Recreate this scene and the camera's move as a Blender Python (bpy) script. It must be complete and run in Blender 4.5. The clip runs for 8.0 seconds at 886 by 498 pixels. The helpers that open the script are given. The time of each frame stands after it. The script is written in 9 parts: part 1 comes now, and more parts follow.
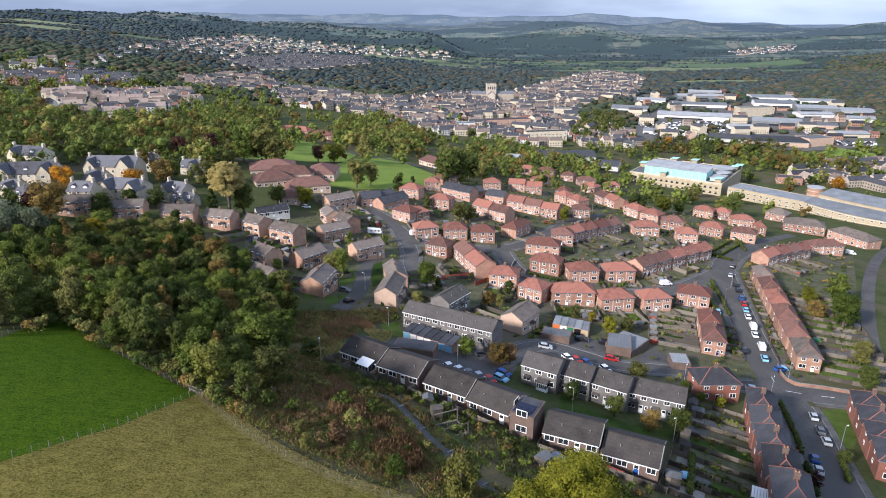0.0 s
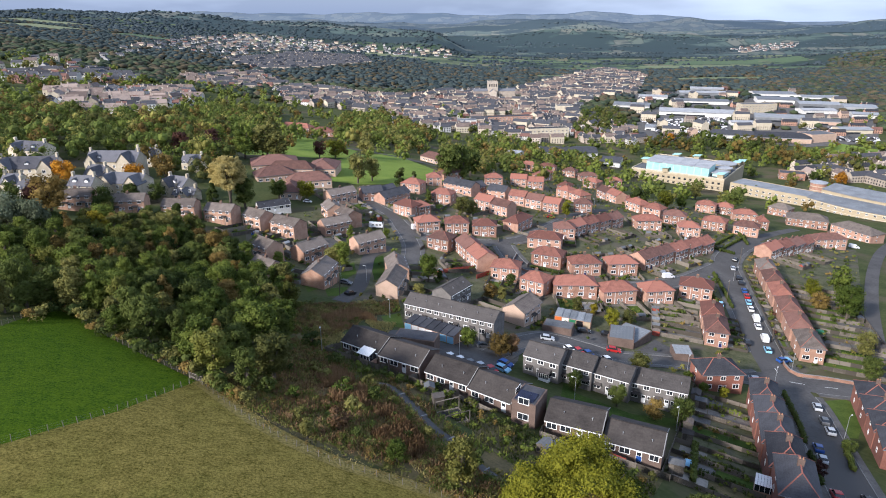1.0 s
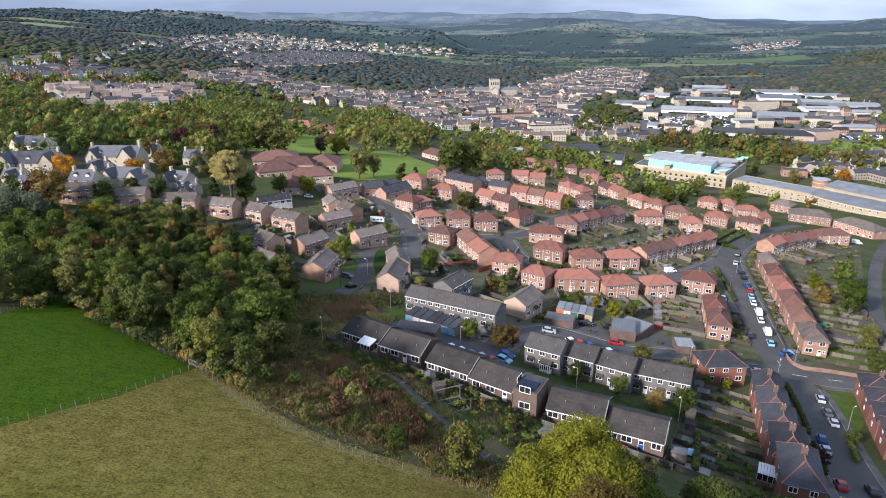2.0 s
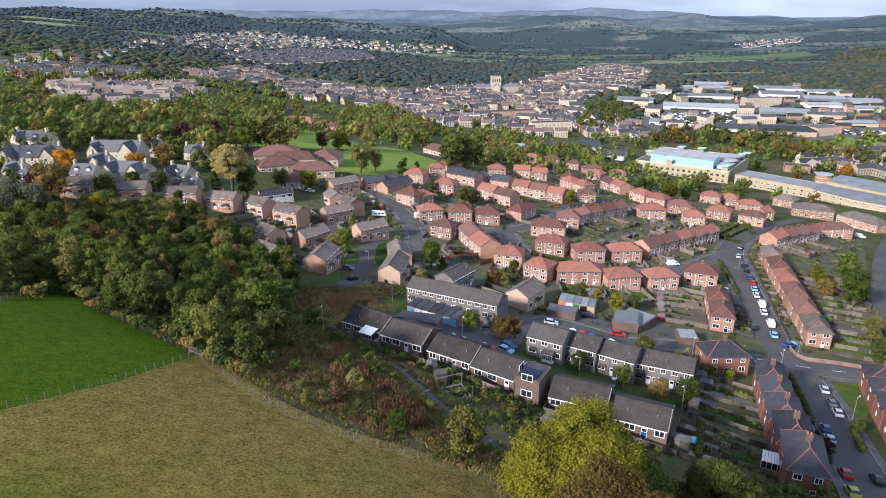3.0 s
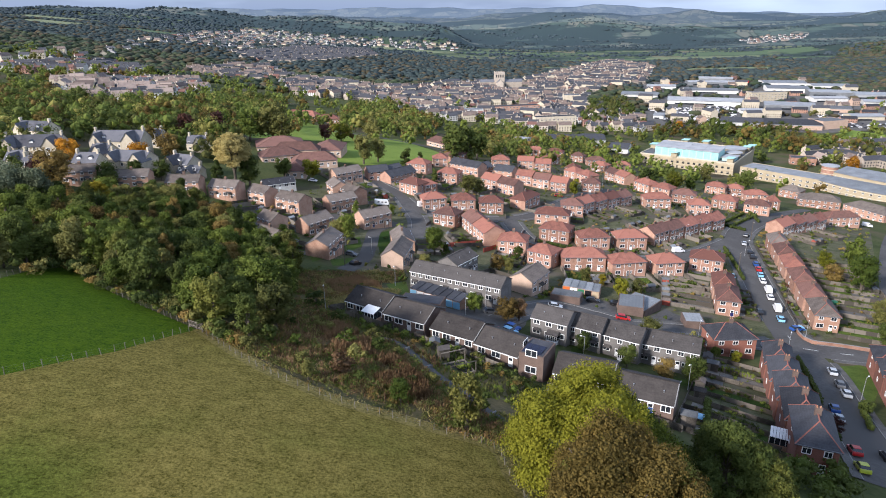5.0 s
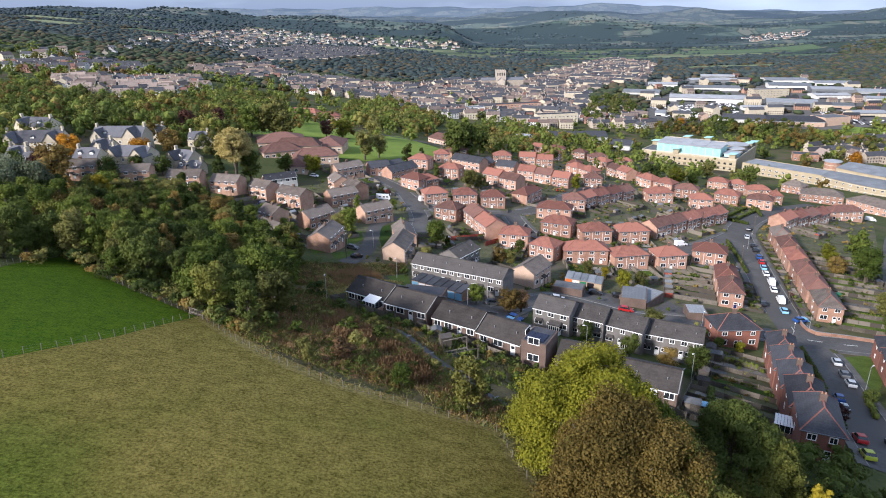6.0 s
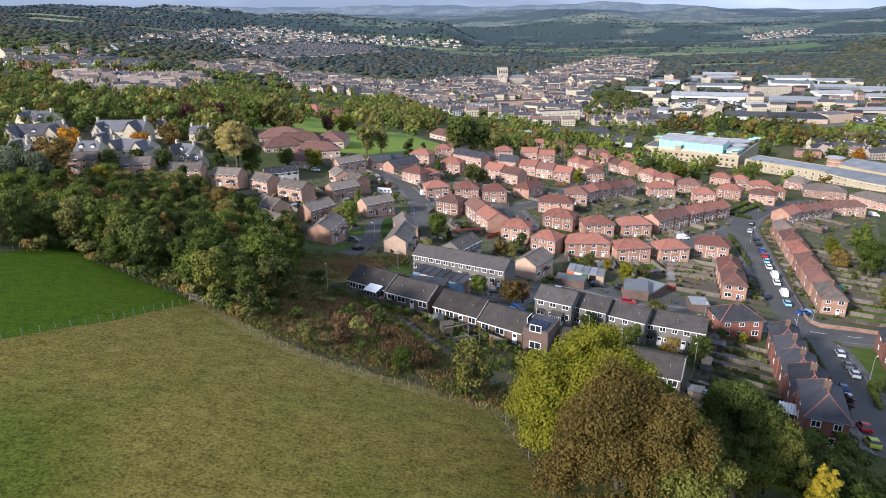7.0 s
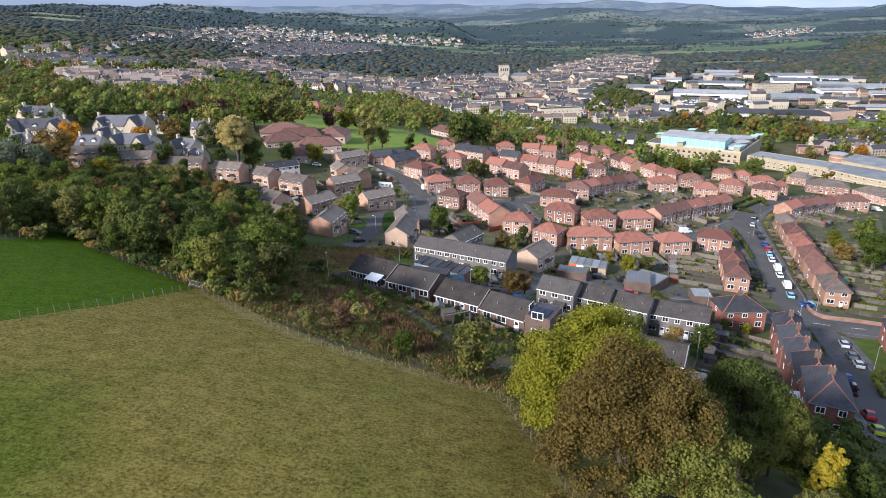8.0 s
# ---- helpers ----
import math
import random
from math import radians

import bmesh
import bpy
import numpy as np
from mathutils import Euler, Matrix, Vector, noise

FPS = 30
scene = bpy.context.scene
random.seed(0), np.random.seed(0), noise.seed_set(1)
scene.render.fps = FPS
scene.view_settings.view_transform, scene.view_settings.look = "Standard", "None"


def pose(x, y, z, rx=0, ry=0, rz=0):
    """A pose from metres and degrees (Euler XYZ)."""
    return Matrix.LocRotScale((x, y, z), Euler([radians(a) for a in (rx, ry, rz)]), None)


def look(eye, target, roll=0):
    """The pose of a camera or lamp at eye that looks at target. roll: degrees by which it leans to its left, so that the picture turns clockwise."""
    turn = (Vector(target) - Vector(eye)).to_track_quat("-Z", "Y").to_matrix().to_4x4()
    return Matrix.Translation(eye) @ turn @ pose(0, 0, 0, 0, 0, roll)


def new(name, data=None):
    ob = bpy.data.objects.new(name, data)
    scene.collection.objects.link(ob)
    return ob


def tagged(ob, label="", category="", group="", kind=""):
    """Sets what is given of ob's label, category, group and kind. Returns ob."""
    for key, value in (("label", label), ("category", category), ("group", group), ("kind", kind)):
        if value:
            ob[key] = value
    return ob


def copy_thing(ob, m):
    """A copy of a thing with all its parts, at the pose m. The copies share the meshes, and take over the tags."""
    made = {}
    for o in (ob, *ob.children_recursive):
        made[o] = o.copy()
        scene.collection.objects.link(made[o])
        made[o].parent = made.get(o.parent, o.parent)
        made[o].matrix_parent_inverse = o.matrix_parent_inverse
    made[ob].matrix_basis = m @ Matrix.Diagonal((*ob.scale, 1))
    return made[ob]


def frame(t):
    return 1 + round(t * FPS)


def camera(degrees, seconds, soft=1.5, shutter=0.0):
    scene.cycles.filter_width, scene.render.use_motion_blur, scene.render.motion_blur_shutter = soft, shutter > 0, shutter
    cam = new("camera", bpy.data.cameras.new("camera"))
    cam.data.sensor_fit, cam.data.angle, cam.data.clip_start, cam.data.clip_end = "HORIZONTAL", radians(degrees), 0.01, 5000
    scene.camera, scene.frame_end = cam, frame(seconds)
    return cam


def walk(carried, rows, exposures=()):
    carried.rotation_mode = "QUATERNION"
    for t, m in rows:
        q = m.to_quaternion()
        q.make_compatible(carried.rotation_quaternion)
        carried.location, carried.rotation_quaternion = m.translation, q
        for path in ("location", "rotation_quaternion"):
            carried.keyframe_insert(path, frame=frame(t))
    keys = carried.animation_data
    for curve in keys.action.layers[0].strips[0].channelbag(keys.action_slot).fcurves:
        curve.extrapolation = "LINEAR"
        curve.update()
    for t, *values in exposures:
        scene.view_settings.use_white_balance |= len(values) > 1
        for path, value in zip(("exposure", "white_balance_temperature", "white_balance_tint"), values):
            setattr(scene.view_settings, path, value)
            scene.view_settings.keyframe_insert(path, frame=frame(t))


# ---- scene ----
cam = camera(70.0, 8.0, 1.0)
PATH = [
    (0, (-0.224, 0.398, 82.745), (-0.295, 2.277, 82.063), 0.0),
    (0.5, (-0.151, 0.323, 81.595), (-0.225, 2.202, 80.912), -0.1),
    (1, (-0.069, 0.277, 80.462), (-0.146, 2.154, 79.777), -0.2),
    (1.5, (0.022, 0.165, 79.319), (-0.058, 2.042, 78.634), -0.2),
    (3, (0.139, 0.122, 76.075), (0.051, 1.996, 75.384), -0.4),
    (3.5, (0.185, 0.066, 74.939), (0.094, 1.941, 74.247), -0.5),
    (4, (0.242, -0.004, 73.817), (0.147, 1.869, 73.124), -0.6),
    (4.5, (0.315, 0.006, 72.687), (0.217, 1.879, 71.992), -0.6),
    (6, (0.339, -0.175, 69.28), (0.233, 1.697, 68.583), -0.9),
    (6.5, (0.357, -0.252, 68.129), (0.249, 1.619, 67.431), -0.9),
    (7, (0.348, -0.278, 67.05), (0.237, 1.592, 66.35), -0.9),
    (7.5, (0.348, -0.341, 65.915), (0.234, 1.529, 65.214), -1.0),
    (8, (0.37, -0.419, 64.769), (0.254, 1.451, 64.067), -1.0),
]
walk(cam, [(t, look(eye, target, roll)) for t, eye, target, roll in PATH], [(0.0, 0.86, 6200, 15), (8.0, 0.86, 6200, 15)])

# ---- light: low autumn sun through thin cloud, sky with grey cloud ----
SUN_EL, SUN_AZ = radians(27), radians(-134)      # azimuth from +y, clockwise positive: the sun stands left of and behind the camera
sun_dir = Vector((math.sin(SUN_AZ) * math.cos(SUN_EL), math.cos(SUN_AZ) * math.cos(SUN_EL), math.sin(SUN_EL)))
sun = new("sun", bpy.data.lights.new("sun", "SUN"))
sun.data.energy, sun.data.angle, sun.data.color = 3.9, radians(6), (1.0, 0.95, 0.88)
sun.matrix_world = look(sun_dir * 800, (0, 0, 0))
world = bpy.data.worlds.new("sky")
scene.world = world
world.use_nodes = True
wn, wl = world.node_tree.nodes, world.node_tree.links
wn.clear()
sky = wn.new("ShaderNodeTexSky")
sky.sky_type, sky.sun_disc, sky.sun_elevation, sky.sun_rotation = "NISHITA", False, SUN_EL, SUN_AZ
sky.air_density, sky.dust_density = 1.0, 2.0
cloud_at = wn.new("ShaderNodeTexCoord")
stretch = wn.new("ShaderNodeMapping")
stretch.inputs["Scale"].default_value = (1.0, 1.0, 5.0)
puff = wn.new("ShaderNodeTexNoise")
puff.inputs["Scale"].default_value, puff.inputs["Detail"].default_value = 2.2, 5.0
ramp = wn.new("ShaderNodeValToRGB")
ramp.color_ramp.elements[0].position, ramp.color_ramp.elements[0].color = 0.36, (1.2, 1.65, 2.55, 1)
ramp.color_ramp.elements[1].position, ramp.color_ramp.elements[1].color = 0.68, (3.5, 4.3, 5.6, 1)
blend = wn.new("ShaderNodeMix")
blend.data_type = "RGBA"
blend.inputs[0].default_value = 0.8
back = wn.new("ShaderNodeBackground")
back.inputs["Strength"].default_value = 0.15
out = wn.new("ShaderNodeOutputWorld")
side = wn.new("ShaderNodeSeparateXYZ")
bank = wn.new("ShaderNodeMapRange")
bank.inputs["From Min"].default_value, bank.inputs["From Max"].default_value = -0.6, 0.6
bank.inputs["To Min"].default_value, bank.inputs["To Max"].default_value = -0.16, 0.10
drift = wn.new("ShaderNodeMath")
wl.new(cloud_at.outputs["Generated"], side.inputs[0])
wl.new(side.outputs["X"], bank.inputs["Value"])
wl.new(puff.outputs["Fac"], drift.inputs[0])
wl.new(bank.outputs["Result"], drift.inputs[1])
wl.new(cloud_at.outputs["Generated"], stretch.inputs["Vector"])
wl.new(stretch.outputs["Vector"], puff.inputs["Vector"])
wl.new(drift.outputs[0], ramp.inputs["Fac"])
wl.new(sky.outputs["Color"], blend.inputs[6])
wl.new(ramp.outputs["Color"], blend.inputs[7])
wl.new(blend.outputs[2], back.inputs["Color"])
wl.new(back.outputs["Background"], out.inputs["Surface"])


# ---- materials ----
def material(name, dark, light, scale=1.0, rough=0.85, fine=12.0, bump=0.25, metal=0.0, island=0.0, objects=0.0, bands=0.0, band_axis="Z", third=None, streak=0.0):
    """Two-scale procedural surface: broad stains and fine grain between two colours, with relief; island and objects vary the tone
    by piece; streak draws the grain out into combed strokes; bands adds courses of that many per metre; third is a colour of larger patches."""
    m = bpy.data.materials.new(name)
    m.use_nodes = True
    n, l = m.node_tree.nodes, m.node_tree.links
    p = n["Principled BSDF"]
    p.inputs["Roughness"].default_value, p.inputs["Metallic"].default_value = rough, metal
    p.inputs["Specular IOR Level"].default_value = 0.3
    at = n.new("ShaderNodeTexCoord")
    where = n.new("ShaderNodeNewGeometry")
    broad, grain = n.new("ShaderNodeTexNoise"), n.new("ShaderNodeTexNoise")
    broad.inputs["Scale"].default_value, broad.inputs["Detail"].default_value = scale, 4.0
    grain.inputs["Scale"].default_value, grain.inputs["Detail"].default_value = fine, 4.0
    l.new(where.outputs["Position"], broad.inputs["Vector"])
    if streak:
        comb = n.new("ShaderNodeMapping")
        comb.inputs["Rotation"].default_value, comb.inputs["Scale"].default_value = (0, 0, 0.5), (streak * 3, 3, 3)
        grain.inputs["Detail"].default_value = 8.0
        l.new(where.outputs["Position"], comb.inputs["Vector"])
        l.new(comb.outputs["Vector"], grain.inputs["Vector"])
    else:
        l.new(where.outputs["Position"], grain.inputs["Vector"])
    mixed = n.new("ShaderNodeMix")
    mixed.data_type = "FLOAT"
    mixed.inputs[0].default_value = 0.66 if streak else 0.45
    l.new(broad.outputs["Fac"], mixed.inputs[2])
    l.new(grain.outputs["Fac"], mixed.inputs[3])
    value = mixed.outputs[0]
    for amount, source in ((island, where.outputs["Random Per Island"]), (objects, None)):
        if amount:
            if source is None:
                source = n.new("ShaderNodeObjectInfo").outputs["Random"]
            shift = n.new("ShaderNodeMath")
            shift.operation = "MULTIPLY_ADD"
            l.new(source, shift.inputs[0])
            shift.inputs[1].default_value = amount
            shift.inputs[2].default_value = -amount / 2
            add = n.new("ShaderNodeMath")
            l.new(value, add.inputs[0])
            l.new(shift.outputs[0], add.inputs[1])
            value = add.outputs[0]
    ramp = n.new("ShaderNodeValToRGB")
    ramp.color_ramp.elements[0].position, ramp.color_ramp.elements[0].color = 0.38 if streak else 0.3, (*dark, 1)
    ramp.color_ramp.elements[1].position, ramp.color_ramp.elements[1].color = 0.62 if streak else 0.7, (*light, 1)
    l.new(value, ramp.inputs["Fac"])
    colour = ramp.outputs["Color"]
    if third:
        patch, pick = n.new("ShaderNodeTexNoise"), n.new("ShaderNodeValToRGB")
        patch.inputs["Scale"].default_value, patch.inputs["Detail"].default_value = scale * 0.35, 5.0
        pick.color_ramp.elements[0].position, pick.color_ramp.elements[1].position = 0.52, 0.64
        l.new(where.outputs["Position"], patch.inputs["Vector"])
        l.new(patch.outputs["Fac"], pick.inputs["Fac"])
        over = n.new("ShaderNodeMix")
        over.data_type = "RGBA"
        l.new(pick.outputs["Color"], over.inputs[0])
        l.new(colour, over.inputs[6])
        over.inputs[7].default_value = (*third, 1)
        colour = over.outputs[2]
    height = grain.outputs["Fac"]
    if bands:
        wave = n.new("ShaderNodeTexWave")
        wave.bands_direction = band_axis
        wave.inputs["Scale"].default_value, wave.inputs["Distortion"].default_value = bands * 0.314, 0.6
        l.new(at.outputs["Object"], wave.inputs["Vector"])
        dim = n.new("ShaderNodeMix")
        dim.data_type, dim.blend_type = "RGBA", "MULTIPLY"
        dim.inputs[0].default_value = 0.07
        l.new(colour, dim.inputs[6])
        l.new(wave.outputs["Color"], dim.inputs[7])
        colour = dim.outputs[2]
        course = n.new("ShaderNodeMath")
        course.operation = "MULTIPLY_ADD"
        l.new(wave.outputs["Fac"], course.inputs[0])
        course.inputs[1].default_value = 0.25
        l.new(grain.outputs["Fac"], course.inputs[2])
        height = course.outputs[0]
    l.new(colour, p.inputs["Base Color"])
    if bump:
        relief = n.new("ShaderNodeBump")
        relief.inputs["Strength"].default_value, relief.inputs["Distance"].default_value = bump, 0.08
        l.new(height, relief.inputs["Height"])
        l.new(relief.outputs["Normal"], p.inputs["Normal"])
    return m


M = {}
M["brick_red"] = material("brick_red", (0.225, 0.120, 0.084), (0.45, 0.270, 0.196), 0.5, 0.9, 5, 0.3, objects=0.35)
M["brick_deep"] = material("brick_deep", (0.15, 0.062, 0.045), (0.27, 0.115, 0.082), 0.5, 0.9, 5, 0.3, objects=0.3)
M["brick_brown"] = material("brick_brown", (0.29, 0.165, 0.112), (0.50, 0.325, 0.235), 0.5, 0.9, 5, 0.3, objects=0.25)
M["brick_dark"] = material("brick_dark", (0.085, 0.060, 0.050), (0.165, 0.115, 0.092), 0.5, 0.9, 9, 0.3)
M["brick_pale"] = material("brick_pale", (0.36, 0.255, 0.19), (0.52, 0.375, 0.285), 0.5, 0.9, 5, 0.3)
M["pebbledash"] = material("pebbledash", (0.098, 0.091, 0.086), (0.195, 0.182, 0.170), 0.6, 0.95, 14, 0.4)
M["stone_cream"] = material("stone_cream", (0.36, 0.31, 0.225), (0.58, 0.51, 0.39), 0.4, 0.9, 6, 0.3, objects=0.3)
M["stone_grey"] = material("stone_grey", (0.26, 0.22, 0.18), (0.50, 0.43, 0.35), 0.4, 0.9, 6, 0.3, objects=0.4)
M["render_white"] = material("render_white", (0.42, 0.41, 0.385), (0.70, 0.69, 0.65), 0.4, 0.8, 6, 0.1, objects=0.3)
M["cream_panel"] = material("cream_panel", (0.31, 0.255, 0.165), (0.42, 0.35, 0.24), 0.2, 0.8, 3, 0.1, bands=0.5)
M["roof_red"] = material("roof_red", (0.125, 0.053, 0.040), (0.300, 0.126, 0.090), 0.6, 0.9, 4, 0.3, objects=0.6, bands=3.0)
M["roof_brown"] = material("roof_brown", (0.085, 0.069, 0.059), (0.195, 0.162, 0.138), 0.5, 0.9, 3.5, 0.3, objects=0.3, bands=3.0)
M["roof_dark"] = material("roof_dark", (0.036, 0.032, 0.030), (0.090, 0.081, 0.075), 0.5, 0.95, 3.0, 0.3, objects=0.3, bands=3.0)
M["roof_maroon"] = material("roof_maroon", (0.088, 0.046, 0.037), (0.195, 0.100, 0.078), 0.6, 0.9, 4, 0.3, objects=0.35, bands=3.0)
M["roof_bungalow"] = material("roof_bungalow", (0.027, 0.023, 0.021), (0.066, 0.057, 0.051), 0.5, 0.95, 3.0, 0.3, objects=0.3, bands=3.0)
M["roof_slate"] = material("roof_slate", (0.027, 0.028, 0.033), (0.068, 0.070, 0.079), 0.5, 0.85, 3.5, 0.3, objects=0.4, bands=3.5)
M["roof_villa"] = material("roof_villa", (0.060, 0.060, 0.068), (0.130, 0.130, 0.142), 0.5, 0.8, 3.5, 0.3, objects=0.4, bands=3.5)
M["roof_stone"] = material("roof_stone", (0.125, 0.094, 0.080), (0.300, 0.236, 0.198), 0.4, 0.9, 3.0, 0.3, objects=0.7, bands=3.0)
M["flat_felt"] = material("flat_felt", (0.07, 0.075, 0.08), (0.14, 0.145, 0.15), 0.4, 0.8, 3, 0.2)
M["metal_roof"] = material("metal_roof", (0.13, 0.14, 0.148), (0.28, 0.295, 0.305), 0.15, 0.65, 2, 0.1, bands=1.0, band_axis="X", objects=0.5)
M["white_roof"] = material("white_roof", (0.22, 0.23, 0.238), (0.42, 0.43, 0.44), 0.12, 0.8, 2, 0.1, bands=0.6, band_axis="X")
M["turquoise"] = material("turquoise", (0.30, 0.56, 0.54), (0.44, 0.68, 0.66), 0.12, 0.6, 2, 0.1, bands=0.5, band_axis="X")
M["turquoise_glass"] = material("turquoise_glass", (0.22, 0.48, 0.48), (0.34, 0.60, 0.59), 0.3, 0.3, 2, 0.0)
M["upvc"] = material("upvc", (0.70, 0.70, 0.69), (0.82, 0.82, 0.80), 2, 0.4, 20, 0.0)
M["asphalt"] = material("asphalt", (0.064, 0.061, 0.059), (0.122, 0.117, 0.111), 0.12, 0.95, 1.2, 0.2, third=(0.085, 0.081, 0.077))
M["paving"] = material("paving", (0.075, 0.072, 0.069), (0.150, 0.145, 0.137), 0.3, 0.95, 2, 0.2)
M["pale_paving"] = material("pale_paving", (0.135, 0.122, 0.105), (0.28, 0.255, 0.222), 0.4, 0.95, 2, 0.2, objects=0.5)
M["kerb"] = material("kerb", (0.17, 0.17, 0.165), (0.26, 0.255, 0.245), 1, 0.9, 8, 0.1)
M["paint_line"] = material("paint_line", (0.45, 0.45, 0.43), (0.70, 0.70, 0.67), 0.8, 0.8, 6, 0.0)
M["land"] = material("land", (0.032, 0.046, 0.015), (0.085, 0.094, 0.036), 0.09, 0.95, 0.9, 0.5, third=(0.095, 0.08, 0.05))
M["garden_grass"] = material("garden_grass", (0.028, 0.054, 0.010), (0.082, 0.118, 0.024), 0.25, 0.95, 2.0, 0.4, objects=0.5)
M["mown_grass"] = material("mown_grass", (0.100, 0.160, 0.026), (0.205, 0.262, 0.054), 0.06, 0.95, 1.5, 0.3)


def meadow(name, dark, light, lush, clump, bump, lush_area=None):
    """Grazed grass: mottled clumps of a third of a metre, finer blades, faint mown strokes, and wide patches of a
    lusher tone;
    the last argument is an area (x, y, reach) where the darker, greener lush tone takes over."""
    m = bpy.data.materials.new(name)
    m.use_nodes = True
    n, l = m.node_tree.nodes, m.node_tree.links
    p = n["Principled BSDF"]
    p.inputs["Roughness"].default_value = 0.95
    where = n.new("ShaderNodeNewGeometry")

    def field(scale, detail, rough, squash=None):
        tex = n.new("ShaderNodeTexNoise")
        tex.inputs["Scale"].default_value, tex.inputs["Detail"].default_value, tex.inputs["Roughness"].default_value = scale, detail, rough
        source = where.outputs["Position"]
        if squash:
            lie = n.new("ShaderNodeMapping")
            lie.inputs["Rotation"].default_value, lie.inputs["Scale"].default_value = (0, 0, squash[0]), squash[1]
            l.new(source, lie.inputs["Vector"])
            source = lie.outputs["Vector"]
        l.new(source, tex.inputs["Vector"])
        return tex.outputs["Fac"]

    def blend(a, b, amount):
        mix = n.new("ShaderNodeMix")
        mix.data_type = "FLOAT"
        mix.inputs[0].default_value = amount
        l.new(a, mix.inputs[2])
        l.new(b, mix.inputs[3])
        return mix.outputs[0]

    tufty = field(clump, 6.0, 0.72)
    value = blend(tufty, field(0.55, 5.0, 0.65), 0.24)
    value = blend(value, field(1.0, 3.0, 0.6, (0.62, (0.35, 1.5, 1))), 0.12)
    ramp = n.new("ShaderNodeValToRGB")
    ramp.color_ramp.elements[0].position, ramp.color_ramp.elements[0].color = 0.40, (*dark, 1)
    ramp.color_ramp.elements[1].position, ramp.color_ramp.elements[1].color = 0.60, (*light, 1)
    l.new(value, ramp.inputs["Fac"])
    pick, over, tint = n.new("ShaderNodeValToRGB"), n.new("ShaderNodeMix"), n.new("ShaderNodeMix")
    pick.color_ramp.elements[0].position, pick.color_ramp.elements[1].position = 0.48, 0.72
    pick.color_ramp.elements[1].color = (0.55, 0.55, 0.55, 1)
    over.data_type = tint.data_type = "RGBA"
    tint.blend_type = "MULTIPLY"
    tint.inputs[0].default_value = 1.0
    tint.inputs[7].default_value = (*lush, 1)
    lushness = blend(field(0.045, 4.0, 0.6), tufty, 0.3)
    if lush_area:
        away, fall, add = n.new("ShaderNodeVectorMath"), n.new("ShaderNodeMapRange"), n.new("ShaderNodeMath")
        flat = n.new("ShaderNodeVectorMath")
        flat.operation, away.operation = "MULTIPLY", "DISTANCE"
        flat.inputs[1].default_value, away.inputs[1].default_value = (1, 1, 0), (lush_area[0], lush_area[1], 0)
        fall.inputs["From Min"].default_value, fall.inputs["From Max"].default_value = lush_area[2], lush_area[2] * 0.45
        fall.inputs["To Min"].default_value, fall.inputs["To Max"].default_value = 0.0, 0.34
        l.new(where.outputs["Position"], flat.inputs[0])
        l.new(flat.outputs["Vector"], away.inputs[0])
        l.new(away.outputs["Value"], fall.inputs["Value"])
        l.new(lushness, add.inputs[0])
        l.new(fall.outputs["Result"], add.inputs[1])
        lushness = add.outputs[0]
        pick.color_ramp.elements[1].position = 0.80
        pick.color_ramp.elements[1].color = (0.95, 0.95, 0.95, 1)
    l.new(lushness, pick.inputs["Fac"])
    l.new(pick.outputs["Color"], over.inputs[0])
    l.new(ramp.outputs["Color"], over.inputs[6])
    l.new(ramp.outputs["Color"], tint.inputs[6])
    l.new(tint.outputs[2], over.inputs[7])
    l.new(over.outputs[2], p.inputs["Base Color"])
    relief = n.new("ShaderNodeBump")
    relief.inputs["Strength"].default_value, relief.inputs["Distance"].default_value = bump, 0.12
    l.new(tufty, relief.inputs["Height"])
    l.new(relief.outputs["Normal"], p.inputs["Normal"])
    return m


M["pasture_green"] = meadow("pasture_green", (0.015, 0.045, 0.001), (0.080, 0.126, 0.005), (0.70, 0.92, 0.8), 3.2, 0.9)
M["pasture_dry"] = meadow("pasture_dry", (0.056, 0.050, 0.007), (0.246, 0.196, 0.052), (0.50, 0.76, 0.40), 3.2, 1.0, (-48.0, 33.0, 24.0))
M["straw_grass"] = meadow("straw_grass", (0.080, 0.070, 0.018), (0.270, 0.215, 0.075), (0.7, 0.8, 0.6), 2.6, 0.9)
M["scrub_soil"] = material("scrub_soil", (0.060, 0.058, 0.024), (0.165, 0.125, 0.066), 0.25, 0.95, 2, 0.7, third=(0.07, 0.090, 0.026))
M["garden_ground"] = material("garden_ground", (0.042, 0.050, 0.021), (0.132, 0.128, 0.076), 0.30, 0.95, 1.3, 0.5, third=(0.105, 0.092, 0.070))
for name in ("land", "mown_grass", "garden_grass", "pasture_green", "pasture_dry", "straw_grass", "scrub_soil", "garden_ground", "asphalt", "paving"):
    M[name].node_tree.nodes["Principled BSDF"].inputs["Specular IOR Level"].default_value = 0.08


